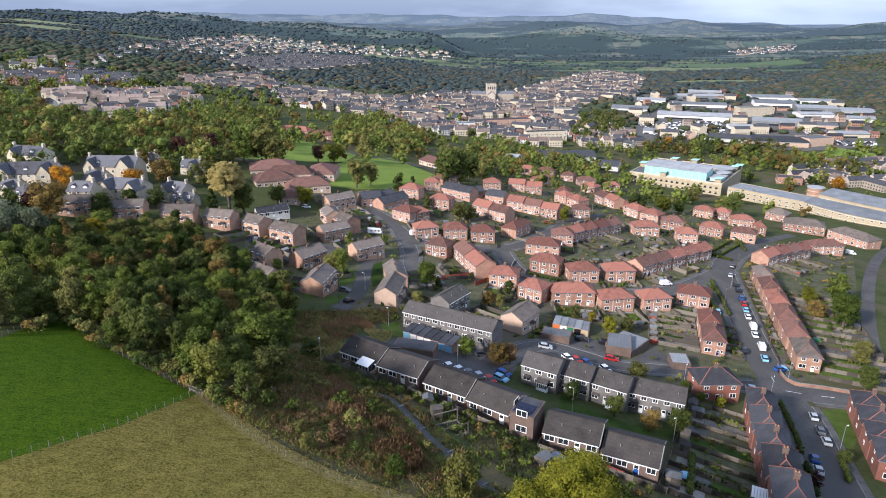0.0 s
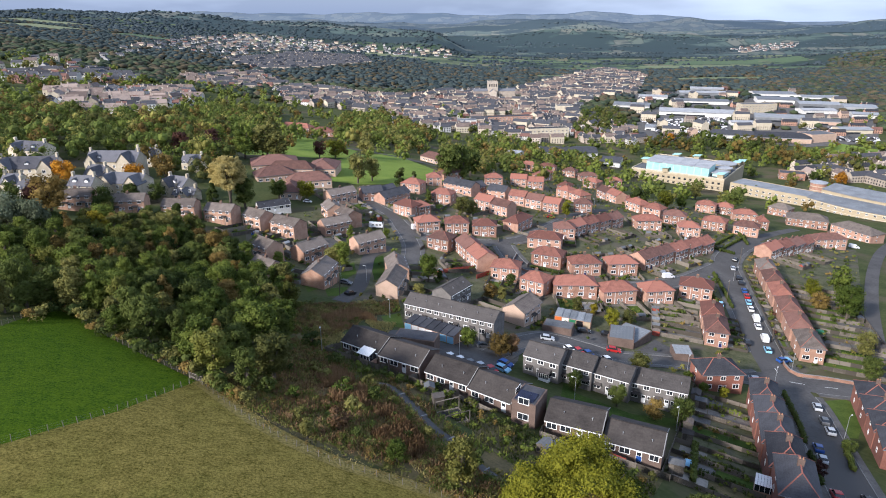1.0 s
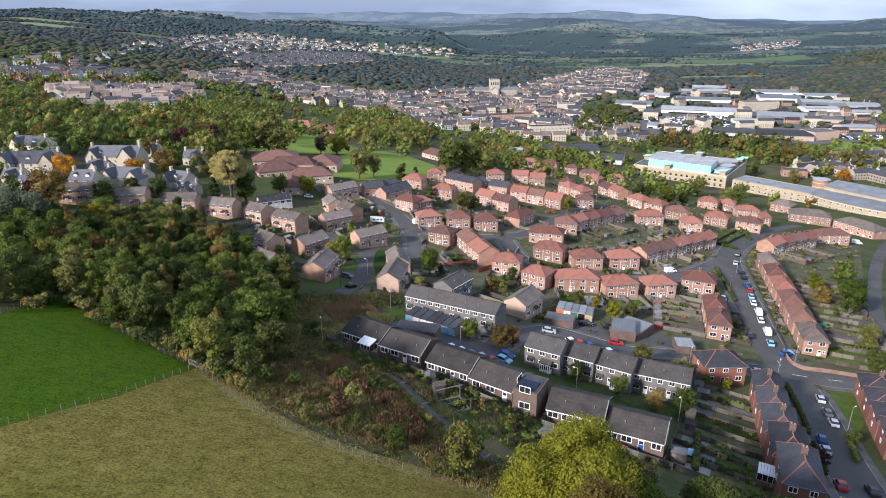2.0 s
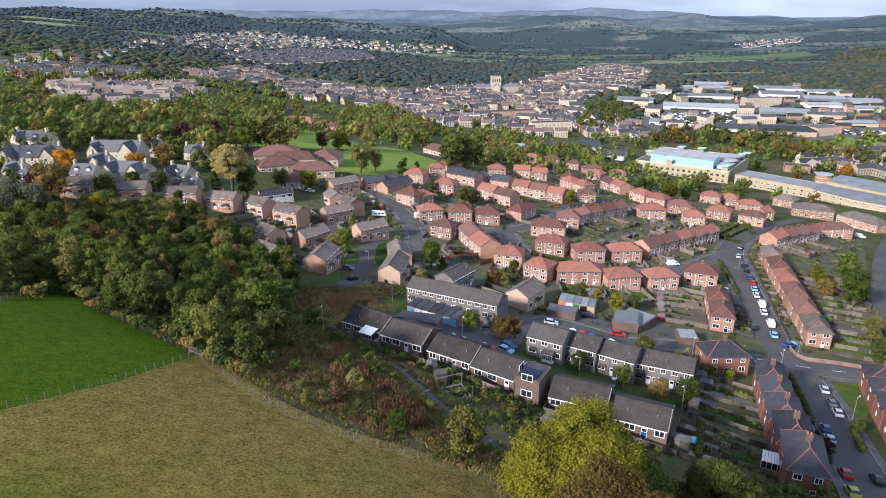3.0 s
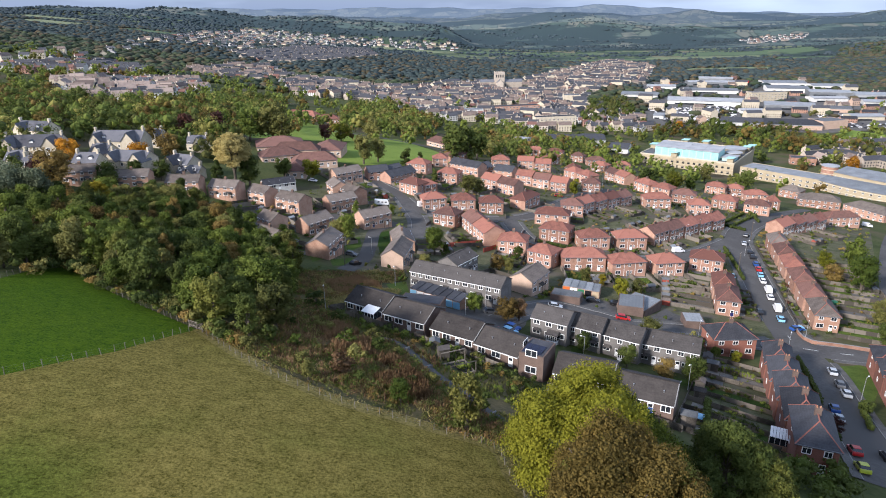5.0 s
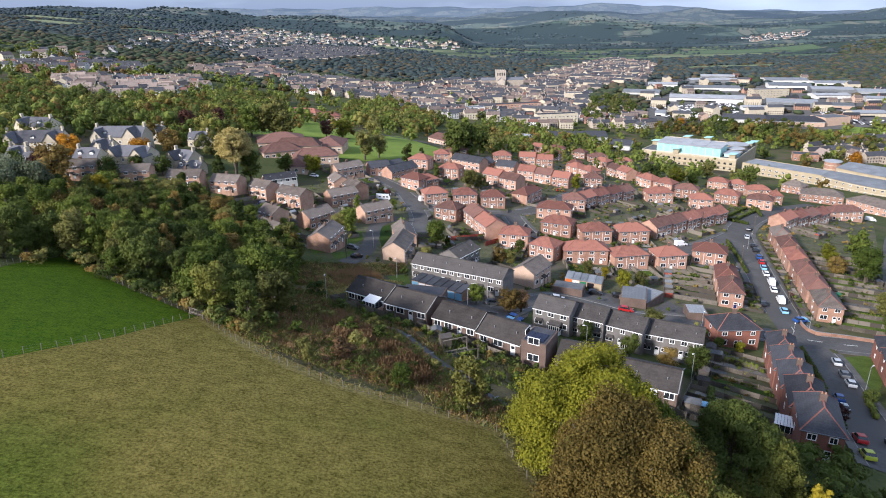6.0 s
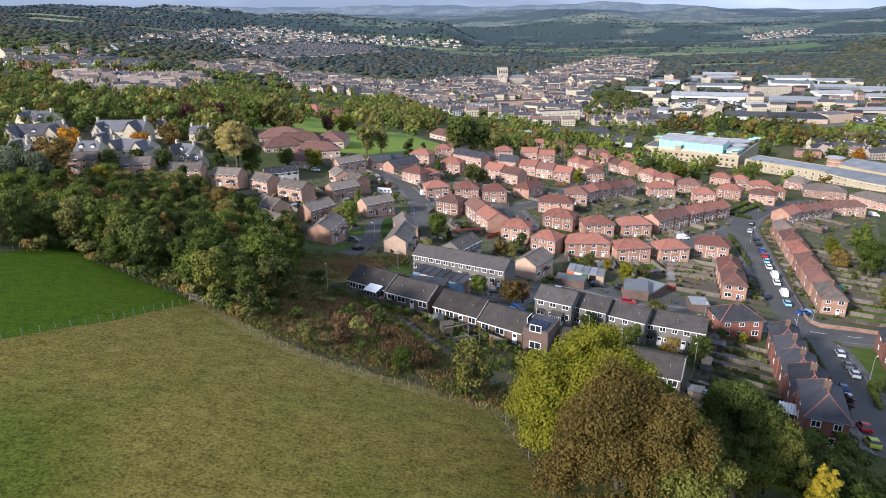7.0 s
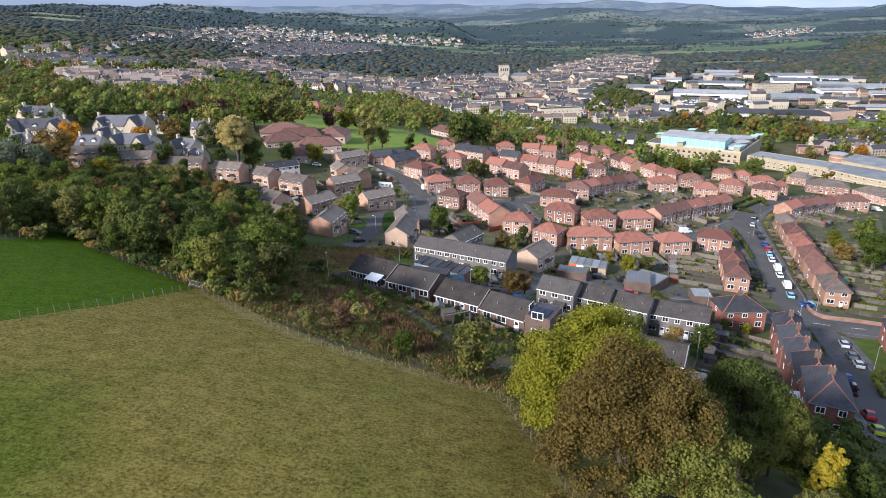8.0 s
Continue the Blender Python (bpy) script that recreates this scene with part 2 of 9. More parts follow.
def field_pattern(name, size, tones, hedge_tone, woods=None):
    """Farmland far off: a patchwork of fields, each in its own tone, with dark hedge lines between them."""
    m = bpy.data.materials.new(name)
    m.use_nodes = True
    n, l = m.node_tree.nodes, m.node_tree.links
    p = n["Principled BSDF"]
    p.inputs["Roughness"].default_value, p.inputs["Specular IOR Level"].default_value = 0.95, 0.1
    where = n.new("ShaderNodeNewGeometry")
    squash = n.new("ShaderNodeMapping")
    squash.inputs["Scale"].default_value = (1 / size, 0.62 / size, 0)
    cell, rim = n.new("ShaderNodeTexVoronoi"), n.new("ShaderNodeTexVoronoi")
    rim.feature = "DISTANCE_TO_EDGE"
    tone, line = n.new("ShaderNodeValToRGB"), n.new("ShaderNodeValToRGB")
    tone.color_ramp.interpolation = "CONSTANT"
    while len(tone.color_ramp.elements) < len(tones):
        tone.color_ramp.elements.new(0.5)
    for k, c in enumerate(tones):
        tone.color_ramp.elements[k].position, tone.color_ramp.elements[k].color = k / len(tones), (*c, 1)
    line.color_ramp.elements[0].position, line.color_ramp.elements[1].position = 0.0, 0.05
    split, mix = n.new("ShaderNodeSeparateColor"), n.new("ShaderNodeMix")
    mix.data_type = "RGBA"
    l.new(where.outputs["Position"], squash.inputs["Vector"])
    for v in (cell, rim):
        l.new(squash.outputs["Vector"], v.inputs["Vector"])
    l.new(cell.outputs["Color"], split.inputs[0])
    l.new(split.outputs[0], tone.inputs["Fac"])
    l.new(rim.outputs["Distance"], line.inputs["Fac"])
    l.new(line.outputs["Color"], mix.inputs[0])
    mix.inputs[6].default_value = (*hedge_tone, 1)
    l.new(tone.outputs["Color"], mix.inputs[7])
    colour = mix.outputs[2]
    if woods:
        lie, patch, pick, over = n.new("ShaderNodeMapping"), n.new("ShaderNodeTexNoise"), n.new("ShaderNodeValToRGB"), n.new("ShaderNodeMix")
        lie.inputs["Scale"].default_value = (0.0022, 0.007, 0.01)
        patch.inputs["Scale"].default_value, patch.inputs["Detail"].default_value = 1.0, 6.0
        pick.color_ramp.elements[0].position, pick.color_ramp.elements[1].position = woods[1], woods[1] + 0.03
        over.data_type = "RGBA"
        l.new(where.outputs["Position"], lie.inputs["Vector"])
        l.new(lie.outputs["Vector"], patch.inputs["Vector"])
        l.new(patch.outputs["Fac"], pick.inputs["Fac"])
        l.new(pick.outputs["Color"], over.inputs[0])
        l.new(colour, over.inputs[6])
        over.inputs[7].default_value = (*woods[0], 1)
        colour = over.outputs[2]
    l.new(colour, p.inputs["Base Color"])
    return m


M["far_field"] = material("far_field", (0.07, 0.11, 0.05), (0.16, 0.18, 0.09), 0.02, 0.95, 0.2, 0.2, objects=0.8)
M["timber"] = material("timber", (0.066, 0.057, 0.046), (0.180, 0.156, 0.128), 0.8, 0.95, 5, 0.4, objects=0.7)
M["timber_red"] = material("timber_red", (0.22, 0.05, 0.035), (0.38, 0.09, 0.06), 0.8, 0.9, 8, 0.3)
M["post_wood"] = material("post_wood", (0.09, 0.078, 0.063), (0.20, 0.175, 0.14), 0.8, 0.9, 8, 0.3)
M["bark"] = material("bark", (0.05, 0.04, 0.03), (0.14, 0.115, 0.09), 2, 0.95, 10, 0.6)
M["steel"] = material("steel", (0.35, 0.36, 0.37), (0.50, 0.51, 0.52), 1, 0.45, 10, 0.05, metal=0.6)
M["rubber"] = material("rubber", (0.012, 0.012, 0.012), (0.03, 0.03, 0.03), 2, 0.8, 10, 0.1)
M["solar"] = material("solar", (0.010, 0.012, 0.03), (0.02, 0.025, 0.05), 0.6, 0.2, 3, 0.0)
M["ridge_red"] = material("ridge_red", (0.20, 0.075, 0.055), (0.32, 0.13, 0.095), 1, 0.85, 8, 0.2)
M["lead"] = material("lead", (0.10, 0.105, 0.115), (0.18, 0.185, 0.20), 0.5, 0.6, 5, 0.1)
M["hedge"] = material("hedge", (0.012, 0.030, 0.008), (0.05, 0.09, 0.022), 1.2, 0.9, 5, 1.0, island=0.5)
M["clay_pot"] = material("clay_pot", (0.30, 0.14, 0.08), (0.42, 0.22, 0.13), 2, 0.9, 10, 0.1)
M["glass"] = bpy.data.materials.new("glass")
M["glass"].use_nodes = True
g = M["glass"].node_tree.nodes["Principled BSDF"]
g.inputs["Base Color"].default_value, g.inputs["Roughness"].default_value = (0.02, 0.024, 0.03, 1), 0.08
g.inputs["Specular IOR Level"].default_value = 0.6
for name, c in (("blue", (0.02, 0.07, 0.25)), ("light_blue", (0.22, 0.45, 0.62)), ("white", (0.75, 0.75, 0.74)), ("black", (0.015, 0.015, 0.017)), ("silver", (0.42, 0.44, 0.46)), ("grey", (0.12, 0.125, 0.13)),
                ("red", (0.40, 0.02, 0.02)), ("green", (0.03, 0.16, 0.08)), ("orange", (0.55, 0.14, 0.04)), ("lime", (0.40, 0.45, 0.04)), ("navy", (0.015, 0.02, 0.09)), ("tan", (0.42, 0.33, 0.22))):
    M["paint_" + name] = material("paint_" + name, tuple(v * 0.9 for v in c), c, 1, 0.3, 6, 0.0)
# sungreen and sunolive: brightened copies of green and olive, sunlight mixed into the colour
LEAF = {"green": ((0.046, 0.070, 0.011), (0.146, 0.180, 0.032)), "dark": ((0.032, 0.048, 0.010), (0.102, 0.126, 0.028)),
        "olive": ((0.068, 0.074, 0.019), (0.209, 0.196, 0.057)), "yellow": ((0.120, 0.100, 0.009), (0.31, 0.245, 0.022)),
        "lime": ((0.074, 0.083, 0.008), (0.225, 0.218, 0.020)), "limegreen": ((0.054, 0.072, 0.009), (0.165, 0.190, 0.022)), "sungreen": ((0.066, 0.096, 0.020), (0.200, 0.240, 0.050)), "sunolive": ((0.105, 0.106, 0.024), (0.280, 0.258, 0.068)), "brown": ((0.082, 0.056, 0.016), (0.252, 0.172, 0.050)),
        "orange": ((0.230, 0.098, 0.011), (0.552, 0.265, 0.029)), "maroon": ((0.042, 0.019, 0.017), (0.120, 0.054, 0.038)),
        "silver": ((0.090, 0.108, 0.060), (0.264, 0.288, 0.180)), "straw": ((0.185, 0.158, 0.056), (0.430, 0.350, 0.130)),
        "rust": ((0.105, 0.062, 0.030), (0.262, 0.160, 0.082)), "oak": ((0.064, 0.049, 0.011), (0.190, 0.132, 0.034)), "ash": ((0.054, 0.064, 0.012), (0.168, 0.172, 0.036)), "fire": ((0.35, 0.07, 0.01), (0.60, 0.16, 0.02))}
for name, (a, b) in LEAF.items():
    m = M["leaf_" + name] = material("leaf_" + name, a, b, 0.13, 0.75, 2.5, 0.0, island=0.22, objects=0.46)
    m.node_tree.nodes["Principled BSDF"].inputs["Specular IOR Level"].default_value = 0.15
    n, l = m.node_tree.nodes, m.node_tree.links
    glow, both = n.new("ShaderNodeBsdfTranslucent"), n.new("ShaderNodeMixShader")
    both.inputs[0].default_value = 0.28
    l.new(n["Principled BSDF"].inputs["Base Color"].links[0].from_socket, glow.inputs["Color"])
    l.new(n["Principled BSDF"].outputs["BSDF"], both.inputs[1])
    l.new(glow.outputs["BSDF"], both.inputs[2])
    l.new(both.outputs["Shader"], n["Material Output"].inputs["Surface"])


# ---- building blocks ----
class Shape:
    """Collects faces of one mesh, with material slots."""

    def __init__(self):
        self.v, self.f, self.s = [], [], []

    def face(self, *pts, slot=0):
        n = len(self.v)
        self.v += [tuple(p) for p in pts]
        self.f.append(tuple(range(n, n + len(pts))))
        self.s.append(slot)

    def box(self, x0, y0, z0, x1, y1, z1, slot=0):
        n = len(self.v)
        self.v += [(x0, y0, z0), (x1, y0, z0), (x1, y1, z0), (x0, y1, z0), (x0, y0, z1), (x1, y0, z1), (x1, y1, z1), (x0, y1, z1)]
        for q in ((0, 3, 2, 1), (4, 5, 6, 7), (0, 1, 5, 4), (1, 2, 6, 5), (2, 3, 7, 6), (3, 0, 4, 7)):
            self.f.append(tuple(n + k for k in q))
            self.s.append(slot)

    def beam(self, p, q, w, h, slot=0):
        """A bar of width w and height h from p to q, p and q on its underside."""
        p, q = Vector(p), Vector(q)
        side = (q - p).cross(Vector((0, 0, 1)))
        side = (side.normalized() if side.length > 1e-6 else Vector((1, 0, 0))) * w / 2
        up = side.cross(q - p).normalized() * h
        n = len(self.v)
        self.v += [tuple(a + b + c) for a in (p, q) for b, c in ((side, up * 0), (-side, up * 0), (-side, up), (side, up))]
        for f in ((0, 1, 2, 3), (7, 6, 5, 4), (0, 4, 5, 1), (1, 5, 6, 2), (2, 6, 7, 3), (3, 7, 4, 0)):
            self.f.append(tuple(n + k for k in f))
            self.s.append(slot)

    def tube(self, x, y, z0, z1, r0, r1, k=10, slot=0):
        n = len(self.v)
        for z, r in ((z0, r0), (z1, r1)):
            self.v += [(x + r * math.cos(2 * math.pi * i / k), y + r * math.sin(2 * math.pi * i / k), z) for i in range(k)]
        for i in range(k):
            j = (i + 1) % k
            self.f.append((n + i, n + j, n + k + j, n + k + i))
            self.s.append(slot)
        self.f += [tuple(n + k + i for i in range(k)), tuple(n + k - 1 - i for i in range(k))]
        self.s += [slot, slot]

    def slab(self, pts, thick, slot=0):
        """A plate with the given upper corners, thick below them."""
        low = [(p[0], p[1], p[2] - thick) for p in pts]
        self.face(*pts, slot=slot)
        self.face(*reversed(low), slot=slot)
        for i in range(len(pts)):
            j = (i + 1) % len(pts)
            self.face(pts[i], low[i], low[j], pts[j], slot=slot)

    def mesh(self, name, mats):
        me = bpy.data.meshes.new(name)
        me.from_pydata(self.v, [], self.f)
        for m in mats if isinstance(mats, (list, tuple)) else [mats]:
            me.materials.append(m)
        if any(self.s):
            me.polygons.foreach_set("material_index", self.s)
        me.update()
        return me


def part(name, data, mats=None, parent=None, label="", at=None):
    """Links a Shape or a mesh as one object under its parent."""
    ob = new(name, data.mesh(name, mats) if isinstance(data, Shape) else data)
    ob.parent = parent
    if at is not None:
        ob.matrix_basis = at
    return tagged(ob, label)


def thing(name, m, label, category, group="", kind=""):
    ob = new(name)
    ob.empty_display_size = 0.5
    ob.matrix_basis = m
    return tagged(ob, label, category, group, kind)


# ---- the lie of the land: sums of smooth swells at three scales ----
LEVEL = 73.9
SWELL = [
    1.6, 3.2, 11.6, -2.5, -0.7, 6.7, 10.8, -1.2, -5.7, -4.8, 1.2, -10, -8.9, 0.2, -3, -0.2,
    1.7, 2.5, 3.6, -0, -0.9, 4.3, 3.2, -2.3, -2.6, -4.2, -0.6, -16.4, 12.4, -3.3, -13.6, 5,
    0.1, -24.9, 15.3, 26.2, -59.9, 8.7, -2.7, 39.1, -73.3, -78.6, -18.7, 16.3, 3.7, -71.3, -14.3, -70.4,
    35.9, -8.6, -49.7, -55.6, -49.9, 17.6, -34.9, -46.7, -60.9, 17.4, 26.4, 55.7, 56.3, 78, 6.4,
]
KNOLLS = []
for y in (40, 120, 200, 300, 420):
    for x in (-150, -75, 0, 75, 150):
        KNOLLS.append((x * (1 + y / 400), y, 70 + y * 0.25))
for y in (650, 1100):
    for x in (-700, -250, 200, 650):
        KNOLLS.append((x, y, 380))
for y in (-400, 600, 1700, 2600, 3500, 4300):
    for x in (-2200, -1100, 0, 1100, 2200):
        KNOLLS.append((x, y, 1000))
KN, SW = np.array(KNOLLS), np.array(SWELL)
RIDGES = [      # distance, half width, crest line as (x, z)
    (2850, 230, [(-2600, 118), (-1490, 105), (-1370, 114), (-1230, 104), (-1000, 80), (-730, 60), (-310, 32), (-130, 12), (60, -80)]),
    (2250, 230, [(830, -140), (1000, -62), (1600, -6), (2600, 16)]),
    (3320, 190, [(-380, 4), (120, 46), (360, 76), (610, 56), (780, 22), (940, 4), (1480, 6), (1660, 36), (1820, 42), (1960, 62), (2400, 90)]),
    (3820, 190, [(-2400, 84), (-1090, 66), (-120, 50), (200, 66), (510, 66), (980, 55), (1230, 74), (1510, 52), (1910, 27), (2600, 16)]),
    (4440, 260, [(-3600, 106), (-2040, 111), (-1650, 116), (420, 97), (780, 106), (1260, 92), (1660, 62), (2050, 44), (3400, 30)]),
]


def heights(x, y):
    x, y = np.asarray(x, float).ravel(), np.asarray(y, float).ravel()
    d = (x[:, None] - KN[:, 0]) ** 2 + (y[:, None] - KN[:, 1]) ** 2
    z = LEVEL + np.exp(-d / KN[:, 2] ** 2) @ SW
    # the valley floor levels out far off, then four long ridges rise one behind the other
    z = np.where(y > 2800, np.minimum(z, 4 + 0.02 * (y - 2800)), z)
    out = z
    for at, width, crest in RIDGES:
        px, pz = np.array(crest).T
        top = np.interp(x, px, pz) + 4 * np.sin(x / 83 + at) + 2.5 * np.sin(x / 37) + 5 * np.sin(x / 210 + at)
        out = np.maximum(out, z + (top - z) * np.exp(-((y - at - 60 * np.sin(x / 400 + at)) / width) ** 2))
    return out


def ground(x, y):
    return float(heights([x], [y])[0])


def grid_mesh(name, xs, ys, mat, lift=0.0):
    gx, gy = np.meshgrid(xs, ys)
    z = heights(gx, gy) + lift
    me = bpy.data.meshes.new(name)
    nx, ny = len(xs), len(ys)
    i = np.arange(nx * ny).reshape(ny, nx)
    quads = np.stack([i[:-1, :-1], i[:-1, 1:], i[1:, 1:], i[1:, :-1]], -1).reshape(-1, 4)
    me.from_pydata(np.stack([gx.ravel(), gy.ravel(), z], -1).tolist(), [], quads.tolist())
    me.materials.append(mat)
    me.polygons.foreach_set("use_smooth", [True] * len(me.polygons))
    return me


def steps(points):
    """Grid lines through (position, spacing) pairs, the spacing growing evenly between them."""
    line = [points[0][0]]
    while line[-1] < points[-1][0]:
        line.append(line[-1] + np.interp(line[-1], [p[0] for p in points], [p[1] for p in points]))
    return line


tagged(new("ground", grid_mesh("ground", steps([(-4200, 160), (-2700, 60), (-700, 34), (-260, 4.5), (260, 4.5), (700, 34), (2700, 60), (4200, 160)]),
                                      steps([(-600, 30), (-20, 5), (420, 5), (900, 18), (1800, 45), (2300, 60), (4800, 60)]), M["land"])),
              "rough grass and earth hillside falling to a wide valley", "ground", kind="structure")


def drape(name, outline, mat, lift, label, category, step=3.0, kind="structure"):
    """A sheet laid on the land inside an outline."""
    bm = bmesh.new()
    bm.faces.new([bm.verts.new((x, y, 0)) for x, y in outline])
    for axis in (0, 1):
        lo, hi = min(p[axis] for p in outline), max(p[axis] for p in outline)
        k = math.ceil(lo / step) * step
        while k < hi:
            co, no = [0, 0, 0], [0, 0, 0]
            co[axis], no[axis] = k, 1
            bmesh.ops.bisect_plane(bm, geom=bm.verts[:] + bm.edges[:] + bm.faces[:], plane_co=co, plane_no=no)
            k += step
    z = heights([v.co.x for v in bm.verts], [v.co.y for v in bm.verts])
    for v, h in zip(bm.verts, z):
        v.co.z = h + lift
    bmesh.ops.recalc_face_normals(bm, faces=bm.faces)
    if sum(f.normal.z for f in bm.faces) < 0:
        bmesh.ops.reverse_faces(bm, faces=bm.faces)
    me = bpy.data.meshes.new(name)
    bm.to_mesh(me)
    bm.free()
    me.materials.append(mat)
    return tagged(new(name, me), label, category, kind=kind)


def smooth_line(points, step=3.0):
    """Points every few metres along a smooth curve through the given ones."""
    p = [np.array(q, float) for q in points]
    p = [2 * p[0] - p[1]] + p + [2 * p[-1] - p[-2]]
    line = []
    for a, b, c, d in zip(p, p[1:], p[2:], p[3:]):
        k = max(1, int(np.linalg.norm(c - b) / step))
        for i in range(k):
            t = i / k
            line.append(0.5 * (2 * b + (c - a) * t + (2 * a - 5 * b + 4 * c - d) * t * t + (3 * b - a - 3 * c + d) * t ** 3))
    return line + [p[-2]]


def strip(name, line, offset, width, mat, lift, label, category, depth=0.0, parent=None):
    """A band along a line, offset to its right; depth gives it sides."""
    line = np.array(line)
    way = np.gradient(line, axis=0)
    way /= np.linalg.norm(way, axis=1)[:, None] + 1e-9
    right = np.stack([way[:, 1], -way[:, 0]], -1)
    rows = [line + right * (offset + width * k / 4 - width / 2) for k in range(5)]
    zs = [heights(r[:, 0], r[:, 1]) + lift for r in rows]
    s = Shape()
    for i in range(len(line) - 1):
        for k in range(4):
            s.face(*[(rows[c][j][0], rows[c][j][1], zs[c][j]) for c, j in ((k, i), (k + 1, i), (k + 1, i + 1), (k, i + 1))])
        if depth:
            for c, order in ((0, (i + 1, i)), (4, (i, i + 1))):
                a, b = [(rows[c][j][0], rows[c][j][1], zs[c][j]) for j in order]
                s.face(a, (a[0], a[1], a[2] - depth), (b[0], b[1], b[2] - depth), b)
    ob = part(name, s, mat, parent)
    return ob if parent else tagged(ob, label, category, kind="structure")


ROADS = []      # (line, width)


def on_road(x, y, margin=0.0, but=None):
    for k, (line, width, box) in enumerate(ROADS):
        r = width / 2 + margin
        if k != but and box[0] - r < x < box[1] + r and box[2] - r < y < box[3] + r:
            d = line - (x, y)
            if (d * d).sum(1).min() < (r + 0.4) ** 2:
                return True
    return False


def add_road(points, width):
    line = np.array(smooth_line(points, 1.5))
    ROADS.append((line, width, (line[:, 0].min(), line[:, 0].max(), line[:, 1].min(), line[:, 1].max())))


def lay_roads(paved):
    """Asphalt for every street; raised footways and kerbs beside the paved ones, open where streets meet."""
    for k, (line, width, _) in enumerate(ROADS):
        strip("road", line, 0, width, M["asphalt"], 0.10 + 0.006 * k, "worn grey asphalt street", "road")
        if k not in paved:
            continue
        for side in (-1, 1):
            way = np.gradient(line, axis=0)
            way /= np.linalg.norm(way, axis=1)[:, None] + 1e-9
            beside = line + np.stack([way[:, 1], -way[:, 0]], -1) * side * (width / 2 + 0.95)
            free = [not on_road(x, y, 0.9, k) for x, y in beside]
            i = 0
            while i < len(line):
                j = i
                while j < len(line) and free[j]:
                    j += 1
                if j - i > 3:
                    strip("pavement", line[i:j], side * (width / 2 + 0.95), 1.7, M["paving"], 0.21, "paved footway beside the street", "pavement", 0.2)
                    strip("kerb", line[i:j], side * (width / 2 + 0.07), 0.14, M["kerb"], 0.225, "pale concrete kerb", "kerb", 0.2)
                i = j + 1

        if width == 9:
            s = Shape()
            for i in range(4, len(line) - 6, 6):
                a, b = line[i], line[i + 2]
                za, zb = heights([a[0], b[0]], [a[1], b[1]]) + 0.125 + 0.006 * k
                s.beam((a[0], a[1], za), (b[0], b[1], zb), 0.16, 0.015)
            tagged(part("road_marking", s, M["paint_line"]), "worn white dashed centre line on the street", "road marking", kind="structure")

# ---- houses ----
WINDOWS = {}


def window_mesh(w, h):
    """A white frame with a mullion and two dark panes, shared by all windows of that size. Local: centred, facing -y.
    Gives the bare frame, the panes, and both in one piece."""
    key = (round(w, 1), round(h, 1))
    if key not in WINDOWS:
        w, h = key
        t = 0.12
        xs = [-w / 2, -w / 2 + t, -0.04, 0.04, w / 2 - t, w / 2] if w > 0.9 else [-w / 2, -w / 2 + t, w / 2 - t, w / 2]
        zs = [0, t, h - t, h]
        holes = {(1, 1), (3, 1)} if w > 0.9 else {(1, 1)}
        f, p, both = Shape(), Shape(), Shape()
        for i in range(len(xs) - 1):
            for j in range(3):
                x0, x1, z0, z1 = xs[i], xs[i + 1], zs[j], zs[j + 1]
                if (i, j) not in holes:
                    for s in (f, both):
                        s.face((x0, -0.06, z0), (x1, -0.06, z0), (x1, -0.06, z1), (x0, -0.06, z1))
                    continue
                for s in (f, both):
                    ring = [(x0, z0), (x1, z0), (x1, z1), (x0, z1)]
                    for (ax, az), (bx, bz) in zip(ring, ring[1:] + ring[:1]):
                        s.face((ax, -0.06, az), (bx, -0.06, bz), (bx, -0.012, bz), (ax, -0.012, az))
                both.face((x0, -0.012, z0), (x1, -0.012, z0), (x1, -0.012, z1), (x0, -0.012, z1), slot=1)
        p.face((xs[1], -0.014, t), (xs[-2], -0.014, t), (xs[-2], -0.014, h - t), (xs[1], -0.014, h - t))
        for s in (f, both):
            ring = [(xs[0], 0), (xs[-1], 0), (xs[-1], h), (xs[0], h)]
            for (ax, az), (bx, bz) in zip(ring, ring[1:] + ring[:1]):
                s.face((bx, -0.06, bz), (ax, -0.06, az), (ax, 0.03, az), (bx, 0.03, bz))
        made = [f.mesh("window", M["upvc"]), p.mesh("pane", M["glass"]), both.mesh("window", [M["upvc"], M["glass"]])]
        for me in (made[0], made[2]):
            bm = bmesh.new()
            bm.from_mesh(me)
            bmesh.ops.remove_doubles(bm, verts=bm.verts, dist=0.001)
            bm.to_mesh(me)
            bm.free()
        WINDOWS[key] = made
    return WINDOWS[key]


def add_window(house, x, y, z, w, h, turn=0.0, near=True):
    frame_mesh, pane_mesh, both = window_mesh(w, h)
    ob = part("window", frame_mesh if near else both, None, house, "", pose(x, y, z, 0, 0, turn))
    if near:
        part("pane", pane_mesh, None, ob)


DOORS = {}


def add_door(house, x, y, z, colour, turn=0.0):
    if colour not in DOORS:
        s = Shape()
        s.box(-0.5, -0.04, 0, 0.5, 0.03, 2.05)
        s.box(-0.44, -0.07, 0.05, 0.44, -0.04, 1.2, slot=1)
        s.box(-0.36, -0.07, 1.3, 0.36, -0.04, 1.9, slot=2)
        DOORS[colour] = s.mesh("door", [M["upvc"], M["paint_" + colour], M["glass"]])
    part("door", DOORS[colour], None, house, "", pose(x, y, z, 0, 0, turn))


